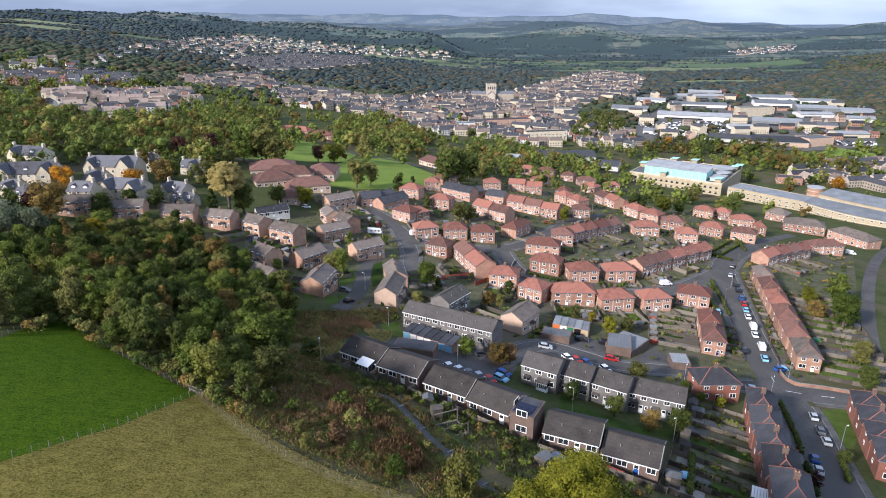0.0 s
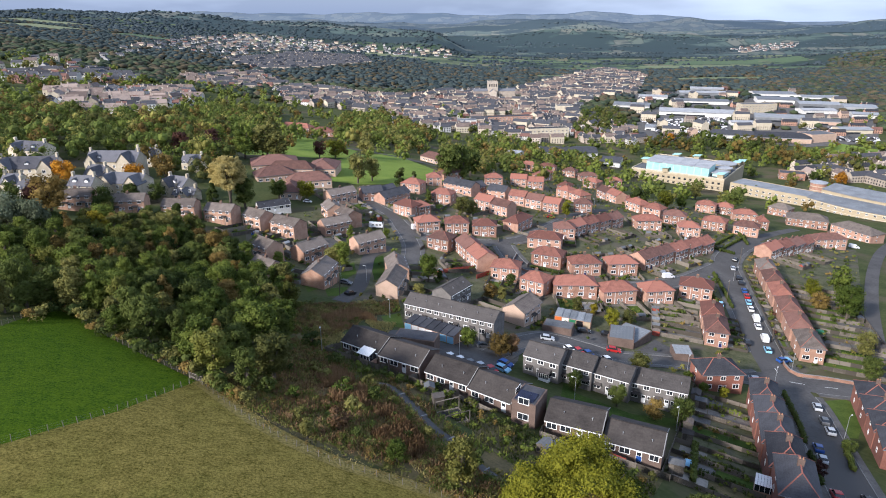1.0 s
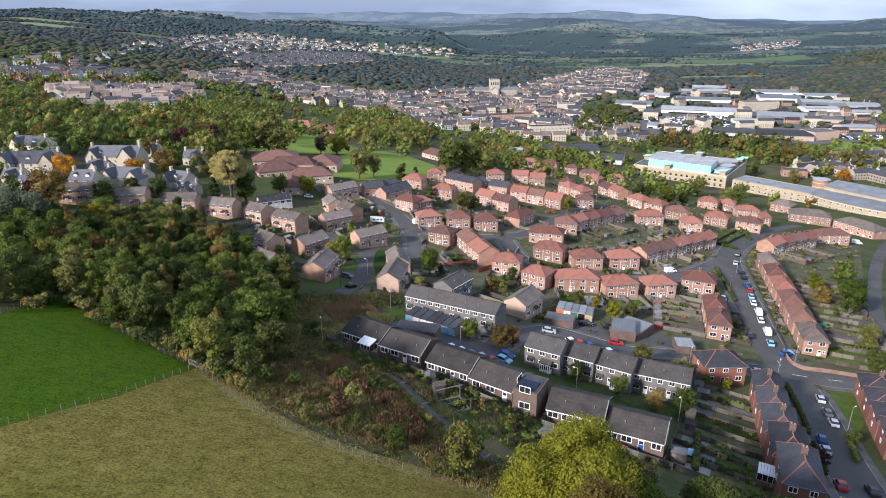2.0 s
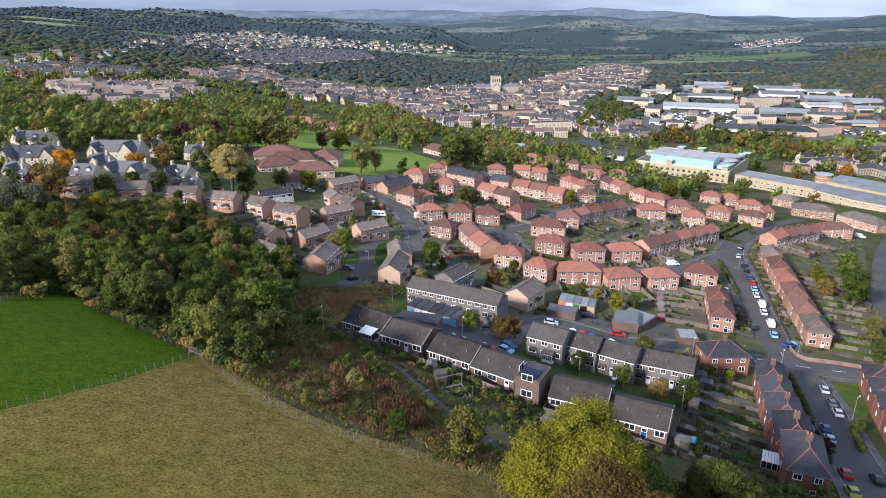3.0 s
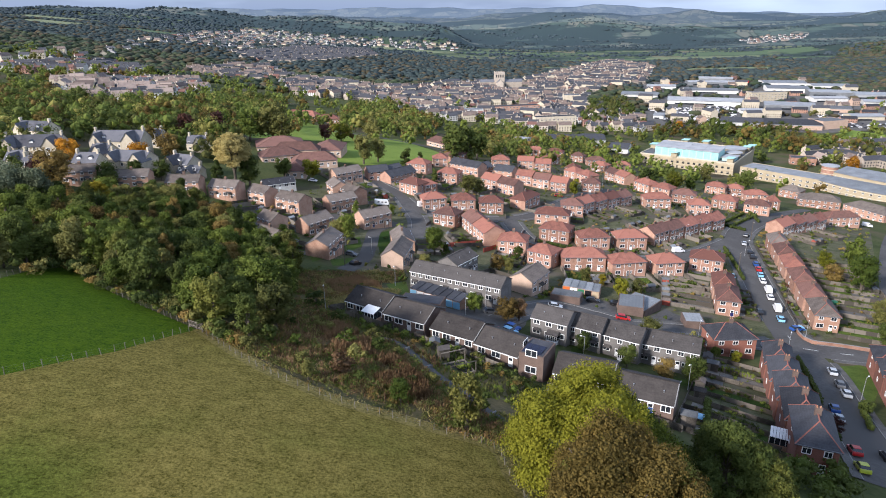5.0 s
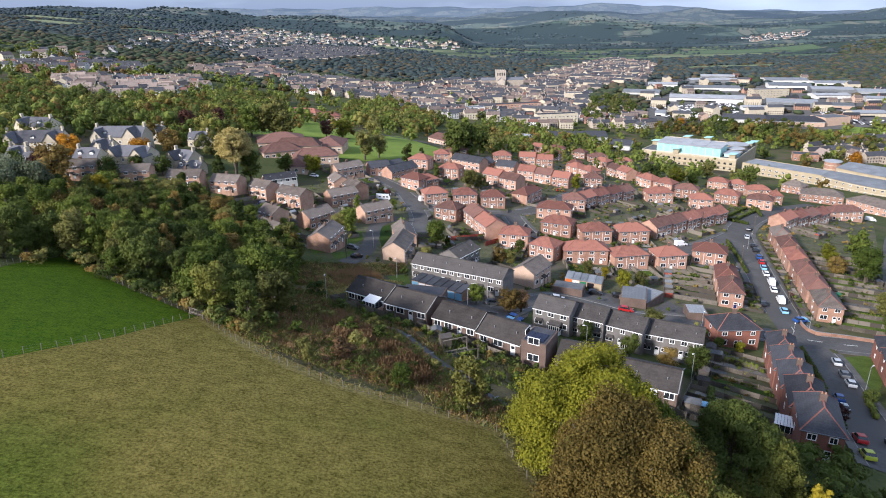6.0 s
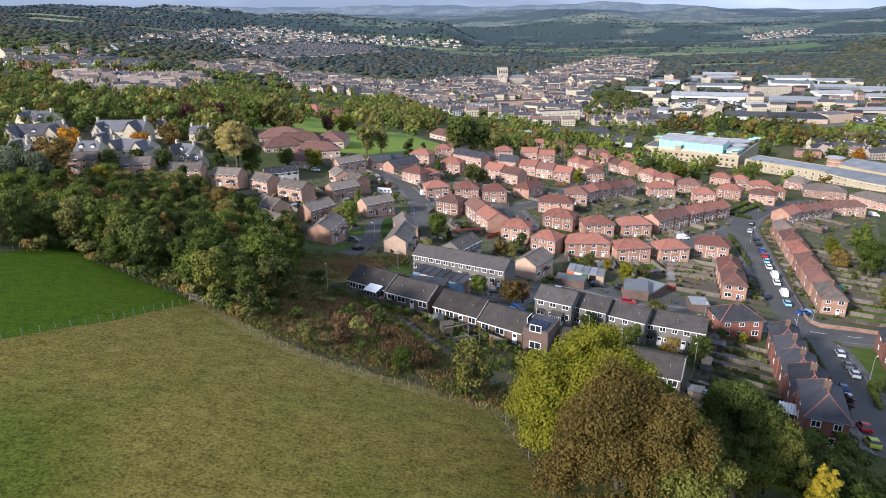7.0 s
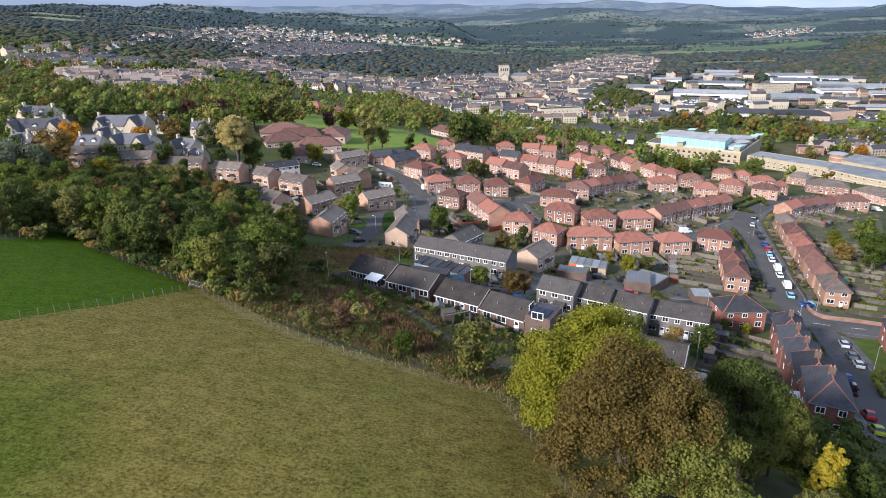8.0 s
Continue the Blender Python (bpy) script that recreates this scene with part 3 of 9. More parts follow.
def gable_walls(s, L, D, low, E, R):
    s.box(0, 0, low, L, D, E)
    for x in (0.0, L):
        a, b, c = (x, 0, E), (x, D, E), (x, D / 2, E + R - 0.1)
        s.face(a, c, b) if x == 0 else s.face(a, b, c)


def gable_roof(s, L, D, E, R, over=0.3, end=0.15, thick=0.16, slot=0):
    k = R / (D / 2)
    zo = E - over * k + 0.12
    s.slab([(-end, -over, zo), (L + end, -over, zo), (L + end, D / 2, E + R + 0.12), (-end, D / 2, E + R + 0.12)], thick, slot)
    s.slab([(L + end, D + over, zo), (-end, D + over, zo), (-end, D / 2, E + R + 0.12), (L + end, D / 2, E + R + 0.12)], thick, slot)


def hip_corners(L, D, E, R, over=0.35):
    k = min(D, L) / 2
    z = E - over * R / k * 0.6 + 0.05
    c = [(-over, -over, z), (L + over, -over, z), (L + over, D + over, z), (-over, D + over, z)]
    top = E + R
    r = [(k, D / 2, top), (L - k, D / 2, top)] if L >= D else [(L / 2, k, top), (L / 2, D - k, top)]
    return c, r


def hip_roof(s, L, D, E, R):
    c, r = hip_corners(L, D, E, R)
    if L >= D:
        s.face(c[0], c[1], r[1], r[0])
        s.face(c[1], c[2], r[1])
        s.face(c[2], c[3], r[0], r[1])
        s.face(c[3], c[0], r[0])
    else:
        s.face(c[0], c[1], r[0])
        s.face(c[1], c[2], r[1], r[0])
        s.face(c[2], c[3], r[1])
        s.face(c[3], c[0], r[0], r[1])
    low = [(p[0], p[1], p[2] - 0.18) for p in c]
    for i in range(4):
        j = (i + 1) % 4
        s.face(low[i], low[j], c[j], c[i])
    s.face(*reversed(low))


STYLE = {
    # eaves, rise, roof form, wall, roof, bay spacing, storeys, words
    "grey_terrace": (4.9, 2.0, "gable", "pebbledash", "roof_dark", 2.3, 2, "terraced houses with dark grey pebbledash walls and brown tiled roof", "terraced house"),
    "brown_gable": (4.5, 2.2, "gable", "brick_brown", "roof_brown", 2.8, 2, "brown brick gabled house with grey-brown tiled roof", "house"),
    "pale_gable": (4.6, 2.2, "gable", "brick_pale", "roof_brown", 2.8, 2, "pale brick house with blank gable end and brown roof", "house"),
    "bungalow": (2.6, 1.9, "gable", "brick_dark", "roof_bungalow", 2.5, 1, "low brick terraced bungalows under one long grey-brown tiled roof", "bungalow"),
    "red": (5.0, 2.4, "hip", "brick_red", "roof_red", 3.1, 2, "red brick semi-detached houses with hipped red tile roof", "house"),
    "red_row": (5.0, 2.4, "gable", "brick_red", "roof_red", 3.0, 2, "row of red brick terraced houses with red tile roof", "terraced house"),
    "maroon_row": (5.0, 2.5, "hip", "brick_deep", "roof_maroon", 3.0, 2, "red brick terraced house with brownish red hipped roof", "terraced house"),
    "dark_roof": (4.6, 2.4, "gable", "brick_red", "roof_slate", 2.8, 2, "orange-red brick building with dark slate roof", "house"),
    "care": (5.2, 3.0, "hip", "brick_red", "roof_brown", 3.2, 2, "long two-storey brick care home with grey hipped roof", "building"),
    "stone": (5.6, 3.6, "gable", "stone_cream", "roof_villa", 3.0, 2, "cream stone villa with steep grey slate roof", "house"),
    "school": (3.6, 3.8, "hip", "brick_pale", "roof_maroon", 3.0, 1, "school block with low walls and red-brown hipped tile roof", "school"),
    "slate_hip": (5.2, 2.7, "hip", "brick_deep", "roof_slate", 2.7, 2, "red brick house with dark slate hipped roof and red ridge tiles", "house"),
}
rnd = random.Random(5)
RECTS = []      # houses as corner, direction, length, depth and style
FOOT = []      # footprints, kept clear of trees and fences


def house(style, x0, y0, x1, y1, D, chimneys=None, lift=0.0, near=None, group="", roof=None, wall=None, extra="", level=False):
    """A house whose front stands on the line from (x0, y0) to (x1, y1) and which reaches D metres to the left of that line; level: its floor lies at the height of the first corner."""
    E, R, form, wmat, rmat, bay, floors, words, category = STYLE[style]
    L = math.hypot(x1 - x0, y1 - y0)
    turn = math.degrees(math.atan2(y1 - y0, x1 - x0))
    far = math.hypot(x0, y0)
    near = far < 165 if near is None else near
    ux, uy = (x1 - x0) / L, (y1 - y0) / L
    corners = [(x0 + ux * a - uy * b, y0 + uy * a + ux * b) for a, b in ((0, 0), (L, 0), (L, D), (0, D))]
    zs = heights([c[0] for c in corners], [c[1] for c in corners])
    base = (zs[0] if level else (zs[0] + zs[1]) / 2) + 0.1 + lift
    low = min(zs) - base - 0.6
    FOOT.append(((corners[0][0] + corners[2][0]) / 2, (corners[0][1] + corners[2][1]) / 2, math.hypot(L, D) / 2))
    RECTS.append((x0, y0, ux, uy, L, D, style))
    ob = thing(style if style not in ("red_row", "maroon_row") else "terraced_row", pose(x0, y0, base, 0, 0, turn), words + extra, category, group)
    ob.name = {"grey_terrace": "terraced_house", "brown_gable": "house", "pale_gable": "house", "bungalow": "bungalow_row", "red": "semi_detached_house", "red_row": "terraced_row", "maroon_row": "terraced_row",
               "dark_roof": "house", "care": "care_home", "stone": "stone_villa", "school": "school_block", "slate_hip": "hipped_house"}[style]
    if style in ("red", "red_row") and not roof:
        roof = rnd.choice(["roof_red", "roof_red", "roof_red", "roof_maroon", "roof_maroon", "roof_red", "roof_red"])
    if style == "maroon_row" and not roof:
        roof = rnd.choice(["roof_maroon", "roof_maroon", "roof_red", "roof_maroon", "roof_brown"])
    wmat, rmat = M[wall or wmat], M[roof or rmat]
    s = Shape()
    if form == "gable":
        gable_walls(s, L, D, low, E, R)
    else:
        s.box(0, 0, low, L, D, E)
    part("wall", s, wmat, ob)
    s = Shape()
    gable_roof(s, L, D, E, R) if form == "gable" else hip_roof(s, L, D, E, R)
    part("roof", s, rmat, ob)
    s = Shape()
    red = M["ridge_red"] if style in ("slate_hip", "red", "red_row", "maroon_row") else rmat
    if form == "gable":
        s.beam((-0.15, D / 2, E + R + 0.1), (L + 0.15, D / 2, E + R + 0.1), 0.3, 0.1)
    else:
        c, r = hip_corners(L, D, E, R)
        s.beam(r[0], r[1], 0.24, 0.07)
        ends = ((c[0], r[0]), (c[3], r[0]), (c[1], r[1]), (c[2], r[1])) if L >= D else ((c[0], r[0]), (c[1], r[0]), (c[2], r[1]), (c[3], r[1]))
        for a, b in ends:
            s.beam(a, b, 0.2, 0.06)
    part("ridge_tiles", s, red, ob)
    s = Shape()
    if form == "gable":
        s.box(0, -0.42, E - 0.22, L, -0.3, E - 0.08)
    else:
        s.box(-0.35, -0.46, E - 0.2, L + 0.35, -0.355, E - 0.06)
    part("gutter", s, M["upvc"] if style in ("grey_terrace", "bungalow") else M["lead"], ob)
    if style in ("red", "red_row"):
        # white downpipes on the front
        for k in range(2 if L < 19 else 3):
            x = L * (k + 1) / (3 if L < 19 else 4) + 0.1
            s = Shape()
            s.box(x, -0.1, 0.1, x + 0.11, -0.004, E - 0.1)
            part("downpipe", s, M["upvc"], ob)
    n = max(1, int(L / bay))
    pitch = L / n
    for f in range(floors):
        z = 0.95 + 2.5 * f
        for i in range(n):
            x = (i + 0.5) * pitch
            if f == 0 and i % 2 == (1 if n > 1 else 0) and floors > 1:
                add_door(ob, x - 0.45, 0, 0.02, rnd.choice(["white", "white", "white", "navy", "white", "grey", "black"]))
                if pitch > 2.4:
                    add_window(ob, x + 0.75, -0.012, 1.0, 0.7, 1.0, 0, near)
                continue
            if f == 0 and floors == 1 and i % 3 == 2:
                add_door(ob, x, 0, 0.02, rnd.choice(["white", "white", "blue"]))
                continue
            w = rnd.choice((1.2, 1.4, 1.6)) if f else rnd.choice((1.7, 2.0))
            add_window(ob, x, -0.012, z, min(w, pitch - 0.6), 1.25 if f else 1.35, 0, near)
    # end walls: one small window a floor on the sunny end of hipped houses
    if form == "hip":
        for f in range(floors):
            add_window(ob, -0.012, D * 0.55, 1.0 + 2.5 * f, 0.9, 1.1, -90, near)
            add_window(ob, L + 0.012, D * 0.45, 1.0 + 2.5 * f, 0.9, 1.1, 90, near)
    for i in range(max(1, n - 1)):
        if far < 200:
            add_window(ob, (i + 0.5) * L / max(1, n - 1), D + 0.012, 1.0 + 2.5 * (floors - 1), 1.3, 1.15, 180, False)
    if style == "grey_terrace":
        for k in range(round(L / 5)):
            a = 5 * k + 0.9
            s = Shape()
            s.slab([(a, -0.9, 2.25), (a + 1.7, -0.9, 2.25), (a + 1.7, -0.004, 2.6), (a, -0.004, 2.6)], 0.09)
            part("door_canopy", s, M["roof_dark"], ob)
        if 8.8 < L < 9.2:
            s = Shape()
            s.box(4.6, -1.5, low, 7.2, -0.06, 0.7)
            s.box(4.6, -1.5, 2.0, 7.2, -0.06, 2.2)
            for k in range(6):
                s.box(4.6 + k * 0.5, -1.5, 0.704, 4.7 + k * 0.5, -1.4, 1.996)
            porch = part("porch", s, M["upvc"], ob)
            s = Shape()
            s.box(4.66, -1.38, 0.704, 7.14, -0.06, 1.996)
            part("porch_glazing", s, M["glass"], porch)
            s = Shape()
            s.slab([(4.45, -1.7, 2.3), (7.35, -1.7, 2.3), (7.35, -0.06, 2.9), (4.45, -0.06, 2.9)], 0.1)
            part("porch_roof", s, M["roof_dark"], porch)
    if style == "bungalow":
        # pale verge where the roofs meet, and a ridge line
        s = Shape()
        for side in (0, 1):
            y0, y1 = (-0.34, D / 2) if side == 0 else (D + 0.34, D / 2)
            s.beam((L + 0.1, y0, E - 0.34 * R / (D / 2) + 0.13), (L + 0.1, y1, E + R + 0.13), 0.16, 0.03)
        part("verge", s, M["kerb"], ob)
    if style in ("brown_gable", "pale_gable"):
        for k in range(max(1, int(L / 6))):
            a = (k + 0.5) * L / max(1, int(L / 6)) - 1.1
            s = Shape()
            s.slab([(a, -1.3, 2.25), (a + 2.2, -1.3, 2.25), (a + 2.2, -0.02, 2.75), (a, -0.02, 2.75)], 0.1)
            canopy = part("porch_roof", s, M["roof_dark"], ob)
            s = Shape()
            s.box(a + 0.1, -1.2, low, a + 0.22, -1.08, 2.2)
            s.box(a + 1.98, -1.2, low, a + 2.1, -1.08, 2.2)
            part("porch_post", s, M["timber"], canopy)
    if style in ("grey_terrace", "bungalow"):
        vent_pipes(ob, L, D, E, R, max(2, int(L / 4)))
    where = chimneys if chimneys is not None else ([L / 2] if L < 17 else [L * (k + 0.5) / round(L / 8) for k in range(round(L / 8))])
    for cx in where:
        stack = Shape()
        top = E + R + (0.95 if form == "gable" else 1.0)
        stack.box(cx - 0.5, D / 2 - 0.32, E + R - 0.7, cx + 0.5, D / 2 + 0.32, top)
        stack.box(cx - 0.57, D / 2 - 0.39, top - 0.2, cx + 0.57, D / 2 + 0.39, top - 0.05)
        ch = part("chimney", stack, M["brick_dark"] if style not in ("stone",) else M["stone_grey"], ob)
        if far < 330:
            for k in (-0.25, 0.25):
                pot = Shape()
                pot.tube(cx + k, D / 2, top, top + 0.35, 0.13, 0.1, 8)
                part("chimney_pot", pot, M["clay_pot"], ch)
    return ob


def villa(x0, y0, x1, y1, D, wings, E=5.6, R=3.6, wall="stone_cream", roof="roof_villa", dormers=1):
    """A stone villa: a long slate-roofed block with gabled wings that come forward and dormers in the roof."""
    L = math.hypot(x1 - x0, y1 - y0)
    turn = math.degrees(math.atan2(y1 - y0, x1 - x0))
    zs = [ground(x0, y0), ground(x1, y1)]
    ob = thing("stone_villa", pose(x0, y0, sum(zs) / 2, 0, 0, turn), "cream stone villa with steep slate roofs and gabled wings", "house", "stone villas")
    FOOT.append(((x0 + x1) / 2, (y0 + y1) / 2 + D / 2, math.hypot(L, D) / 2 + 1))
    s = Shape()
    gable_walls(s, L, D, -4, E, R)
    part("wall", s, M[wall], ob)
    s = Shape()
    gable_roof(s, L, D, E, R, 0.3, 0.25, 0.2)
    part("roof", s, M[roof], ob)
    for f in range(2):
        for i in range(int(L / 3)):
            add_window(ob, (i + 0.5) * L / int(L / 3), -0.012, 1 + 2.8 * f, 1.2, 1.5, 0, False)
        add_window(ob, -0.012, D / 2, 1 + 2.8 * f, 1.2, 1.5, -90, False)
    for cx in (0.6, L - 0.6):
        s = Shape()
        s.box(cx - 0.4, D / 2 - 0.7, E + R - 0.6, cx + 0.4, D / 2 + 0.7, E + R + 1.5)
        part("chimney", s, M[wall], ob)
    for at, w in wings:
        # wing: gable towards the front, ridge running back into the main roof
        a, k, front, h = at * L, w / 2, -2.6, min(R * 0.95, w * 0.62)
        s = Shape()
        s.box(a - k, front, -4, a + k, 0.5, E + 0.2)
        s.face((a - k, front, E + 0.2), (a + k, front, E + 0.2), (a, front, E + 0.2 + h))
        wing = part("wing", s, M[wall], ob)
        s = Shape()
        back = D * 0.45
        for sx in (-1, 1):
            p = [(a + sx * (k + 0.25), front - 0.3, E), (a, front - 0.3, E + 0.45 + h), (a, back, E + 0.45 + h), (a + sx * (k + 0.25), back, E)]
            s.slab(p if sx < 0 else p[::-1], 0.2)
        part("wing_roof", s, M[roof], wing)
        for f in range(2):
            w_ob = part("window", window_mesh(1.5, 1.5)[2], None, wing, "", pose(a, front - 0.012, 1 + 2.8 * f))
    for i in range(dormers):
        a = L * (i + 0.5) / max(1, dormers)
        s = Shape()
        s.box(a - 0.8, D * 0.14, E + 0.4, a + 0.8, D * 0.4, E + 2.0)
        d = part("dormer", s, M["upvc"], ob)
        s = Shape()
        s.slab([(a - 1.0, D * 0.1, E + 1.95), (a, D * 0.1, E + 2.7), (a, D * 0.48, E + 2.7), (a - 1.0, D * 0.48, E + 1.95)], 0.1)
        s.slab([(a, D * 0.1, E + 2.7), (a + 1.0, D * 0.1, E + 1.95), (a + 1.0, D * 0.48, E + 1.95), (a, D * 0.48, E + 2.7)], 0.1)
        part("dormer_roof", s, M[roof], d)
    return ob


def vent_pipes(ob, L, D, E, R, count):
    for k in range(count):
        s = Shape()
        x = L * (k + 0.6) / count
        s.tube(x, D * 0.22, E + R * 0.3, E + R * 0.44 + 0.45, 0.055, 0.055, 8)
        s.tube(x, D * 0.22, E + R * 0.44 + 0.45, E + R * 0.44 + 0.56, 0.11, 0.11, 8)
        part("vent_pipe", s, M["steel"], ob)


def garages(x0, y0, x1, y1, D, doors, roofs=("roof_slate",), H=2.2):
    """A row of lock-up garages with up-and-over doors on the front line."""
    L = math.hypot(x1 - x0, y1 - y0)
    turn = math.degrees(math.atan2(y1 - y0, x1 - x0))
    w = L / len(doors)
    ux, uy = (x1 - x0) / L, (y1 - y0) / L
    for i, colour in enumerate(doors):
        gx, gy = x0 + ux * w * i, y0 + uy * w * i
        base = ground(gx + ux * w / 2, gy + uy * w / 2) + 0.12
        RECTS.append((gx, gy, ux, uy, w, D, "garage"))
        FOOT.append((gx + ux * w / 2 - uy * D / 2, gy + uy * w / 2 + ux * D / 2, 3.4))
        ob = thing("garage", pose(gx, gy, base, 0, 0, turn), "lock-up garage with " + colour.replace("_", " ") + " door in a row", "garage", "row of garages")
        s = Shape()
        back = ground(gx - uy * D, gy + ux * D) - base - 0.5
        s.box(0, 0, min(-0.5, back), w, D, H)
        part("wall", s, M["brick_brown"], ob)
        s = Shape()
        s.box(0.01, -0.15, H, w - 0.01, D + 0.1, H + 0.18)
        part("roof", s, M[roofs[i % len(roofs)]], ob)
        s = Shape()
        s.box(0.12, -0.05, 0, w - 0.12, 0.0 - 0.004, H - 0.22)
        for k in range(1, 5):
            s.box(0.2, -0.065, k * 0.4 - 0.03, w - 0.2, -0.05, k * 0.4)
        part("door", s, M["paint_" + colour], ob)


def solar_panels(parent, x, y, z, w, d, rows, cols, tilt):
    """Dark panels in rows on a roof."""
    for i in range(cols):
        for j in range(rows):
            s = Shape()
            s.box(i * w, 0, 0, i * w + w - 0.06, d - 0.06, 0.06)
            part("solar_panel", s, M["solar"], parent, "", pose(x, y, z, tilt, 0, 0) @ pose(0, j * d, 0))


def garden_wall(points, h, mat, label):
    line = smooth_line(points, 2.0)
    z = heights([p[0] for p in line], [p[1] for p in line])
    ob = thing("garden_wall", Matrix.Identity(4), label, "wall")
    s, c = Shape(), Shape()
    for i in range(len(line) - 1):
        a, b = (line[i][0], line[i][1], z[i] - 0.4), (line[i + 1][0], line[i + 1][1], z[i + 1] - 0.4)
        s.beam(a, b, 0.24, h + 0.4)
        c.beam((a[0], a[1], a[2] + h + 0.402), (b[0], b[1], b[2] + h + 0.402), 0.32, 0.08)
    part("brickwork", s, M[mat], ob)
    part("coping", c, M["kerb"], ob)
    return ob


def conservatory(x, y, turn, w=3.4, d=2.4):
    ob = thing("conservatory", pose(x, y, ground(x, y) + 0.1, 0, 0, turn), "white framed lean-to conservatory with glazed roof", "conservatory")
    s = Shape()
    s.box(0, 0, -0.6, w, d, 0.6)
    part("dwarf_wall", s, M["brick_brown"], ob)
    s = Shape()
    s.box(0.04, 0.04, 0.604, w - 0.04, d, 1.95)
    part("glazing", s, M["glass"], ob)
    for k in range(5):
        s = Shape()
        x0 = k * (w - 0.08) / 4
        s.box(x0, -0.01, 0.604, x0 + 0.08, 0.036, 1.99)
        part("mullion", s, M["upvc"], ob)
    for k in range(7):
        s = Shape()
        x0 = k * w / 7
        s.slab([(x0, -0.1, 2.02), (x0 + w / 7 - 0.05, -0.1, 2.02), (x0 + w / 7 - 0.05, d, 2.6), (x0, d, 2.6)], 0.05)
        part("roof_pane", s, M["upvc"], ob)
    return ob


def flat_block(name, x0, y0, x1, y1, D, H, wall, roof, label, category, band=0.0, lift=0.0, windows=0, parapet=0.4, group=""):
    """A flat-roofed block with a parapet and, if asked, ranks of windows on the front and both ends."""
    L = math.hypot(x1 - x0, y1 - y0)
    turn = math.degrees(math.atan2(y1 - y0, x1 - x0))
    ux, uy = (x1 - x0) / L, (y1 - y0) / L
    corners = [(x0 + ux * a - uy * b, y0 + uy * a + ux * b) for a, b in ((0, 0), (L, 0), (L, D), (0, D))]
    zs = heights([c[0] for c in corners], [c[1] for c in corners])
    base = (zs[0] + zs[1]) / 2 + lift
    RECTS.append((x0, y0, ux, uy, L, D, "garage"))
    FOOT.append(((corners[0][0] + corners[2][0]) / 2, (corners[0][1] + corners[2][1]) / 2, math.hypot(L, D) / 2))
    ob = thing(name, pose(x0, y0, base, 0, 0, turn), label, category, group)
    s = Shape()
    low = min(zs) - base - 0.6 if lift < 0.5 else -lift
    s.box(0, 0, low, L, D, H)
    part("wall", s, M[wall], ob)
    s = Shape()
    s.box(0.3, 0.3, H - 0.1, L - 0.3, D - 0.3, H + 0.08)
    part("roof", s, M[roof], ob)
    if parapet:
        s = Shape()
        for b in ((0, 0, L, 0.3), (0, D - 0.3, L, D), (0, 0.3, 0.3, D - 0.3), (L - 0.3, 0.3, L, D - 0.3)):
            s.box(b[0], b[1], H, b[2], b[3], H + parapet)
        part("parapet", s, M[wall], ob)
    for f in range(windows):
        n = max(1, int(L / 5))
        for i in range(n):
            add_window(ob, (i + 0.5) * L / n, -0.012, 1.2 + 3.3 * f, 2.2, 1.4, 0, False)
        m = max(1, int(D / 6))
        for i in range(m):
            add_window(ob, -0.012, (i + 0.5) * D / m, 1.2 + 3.3 * f, 2.2, 1.4, -90, False)
    return ob


def shed_hall(x0, y0, x1, y1, D, H, R, wall, roof, label, group="retail and industrial sheds"):
    """A wide metal-clad hall with a low-pitched roof, a fascia and a glazed entrance strip."""
    L = math.hypot(x1 - x0, y1 - y0)
    turn = math.degrees(math.atan2(y1 - y0, x1 - x0))
    base = (ground(x0, y0) + ground(x1, y1)) / 2
    FOOT.append(((x0 + x1) / 2, (y0 + y1) / 2 + D / 2, math.hypot(L, D) / 2))
    ob = thing("warehouse", pose(x0, y0, base, 0, 0, turn), label, "warehouse", group)
    s = Shape()
    gable_walls(s, L, D, -4, H, R)
    part("wall", s, M[wall], ob)
    s = Shape()
    gable_roof(s, L, D, H, R, 0.5, 0.5, 0.3)
    part("roof", s, M[roof], ob)
    s = Shape()
    s.box(0, -0.25, H - 1.3, L, -0.01, H - 0.25)
    part("fascia", s, M["metal_roof"], ob)
    s = Shape()
    s.box(L * 0.1, -0.06, 0.2, L * 0.62, -0.005, H * 0.4)
    part("glazing", s, M["glass"], ob)
    return ob

# ---- plants ----
def leaf_cards(rng, centres, radii, count, size, squash=1.0, loose=1.14):
    """Small bent leaf sprays over the surface of many lobes. Returns points and faces."""
    areas = radii ** 2
    pick = rng.choice(len(radii), count, p=areas / areas.sum())
    d = rng.normal(size=(count, 3))
    d[:, 2] = d[:, 2] * 0.9 + 0.25
    d /= np.linalg.norm(d, axis=1)[:, None]
    r = radii[pick] * rng.uniform(0.6, loose, count)
    p = centres[pick] + d * r[:, None] * np.array([1, 1, squash])
    nrm = d + rng.normal(size=(count, 3)) * 0.45
    nrm /= np.linalg.norm(nrm, axis=1)[:, None]
    a = np.cross(nrm, rng.normal(size=(count, 3)))
    a /= np.linalg.norm(a, axis=1)[:, None] + 1e-9
    b = np.cross(nrm, a)
    s = (size * rng.uniform(0.55, 1.3, count))[:, None]
    bend = nrm * s * 0.3
    pts = np.stack([p - a * s - bend, p - b * s * 0.7, p + a * s - bend, p + b * s * 0.7], 1).reshape(-1, 3)
    i = np.arange(count) * 4
    faces = np.concatenate([np.stack([i, i + 1, i + 3], -1), np.stack([i + 1, i + 2, i + 3], -1)])
    return pts, faces


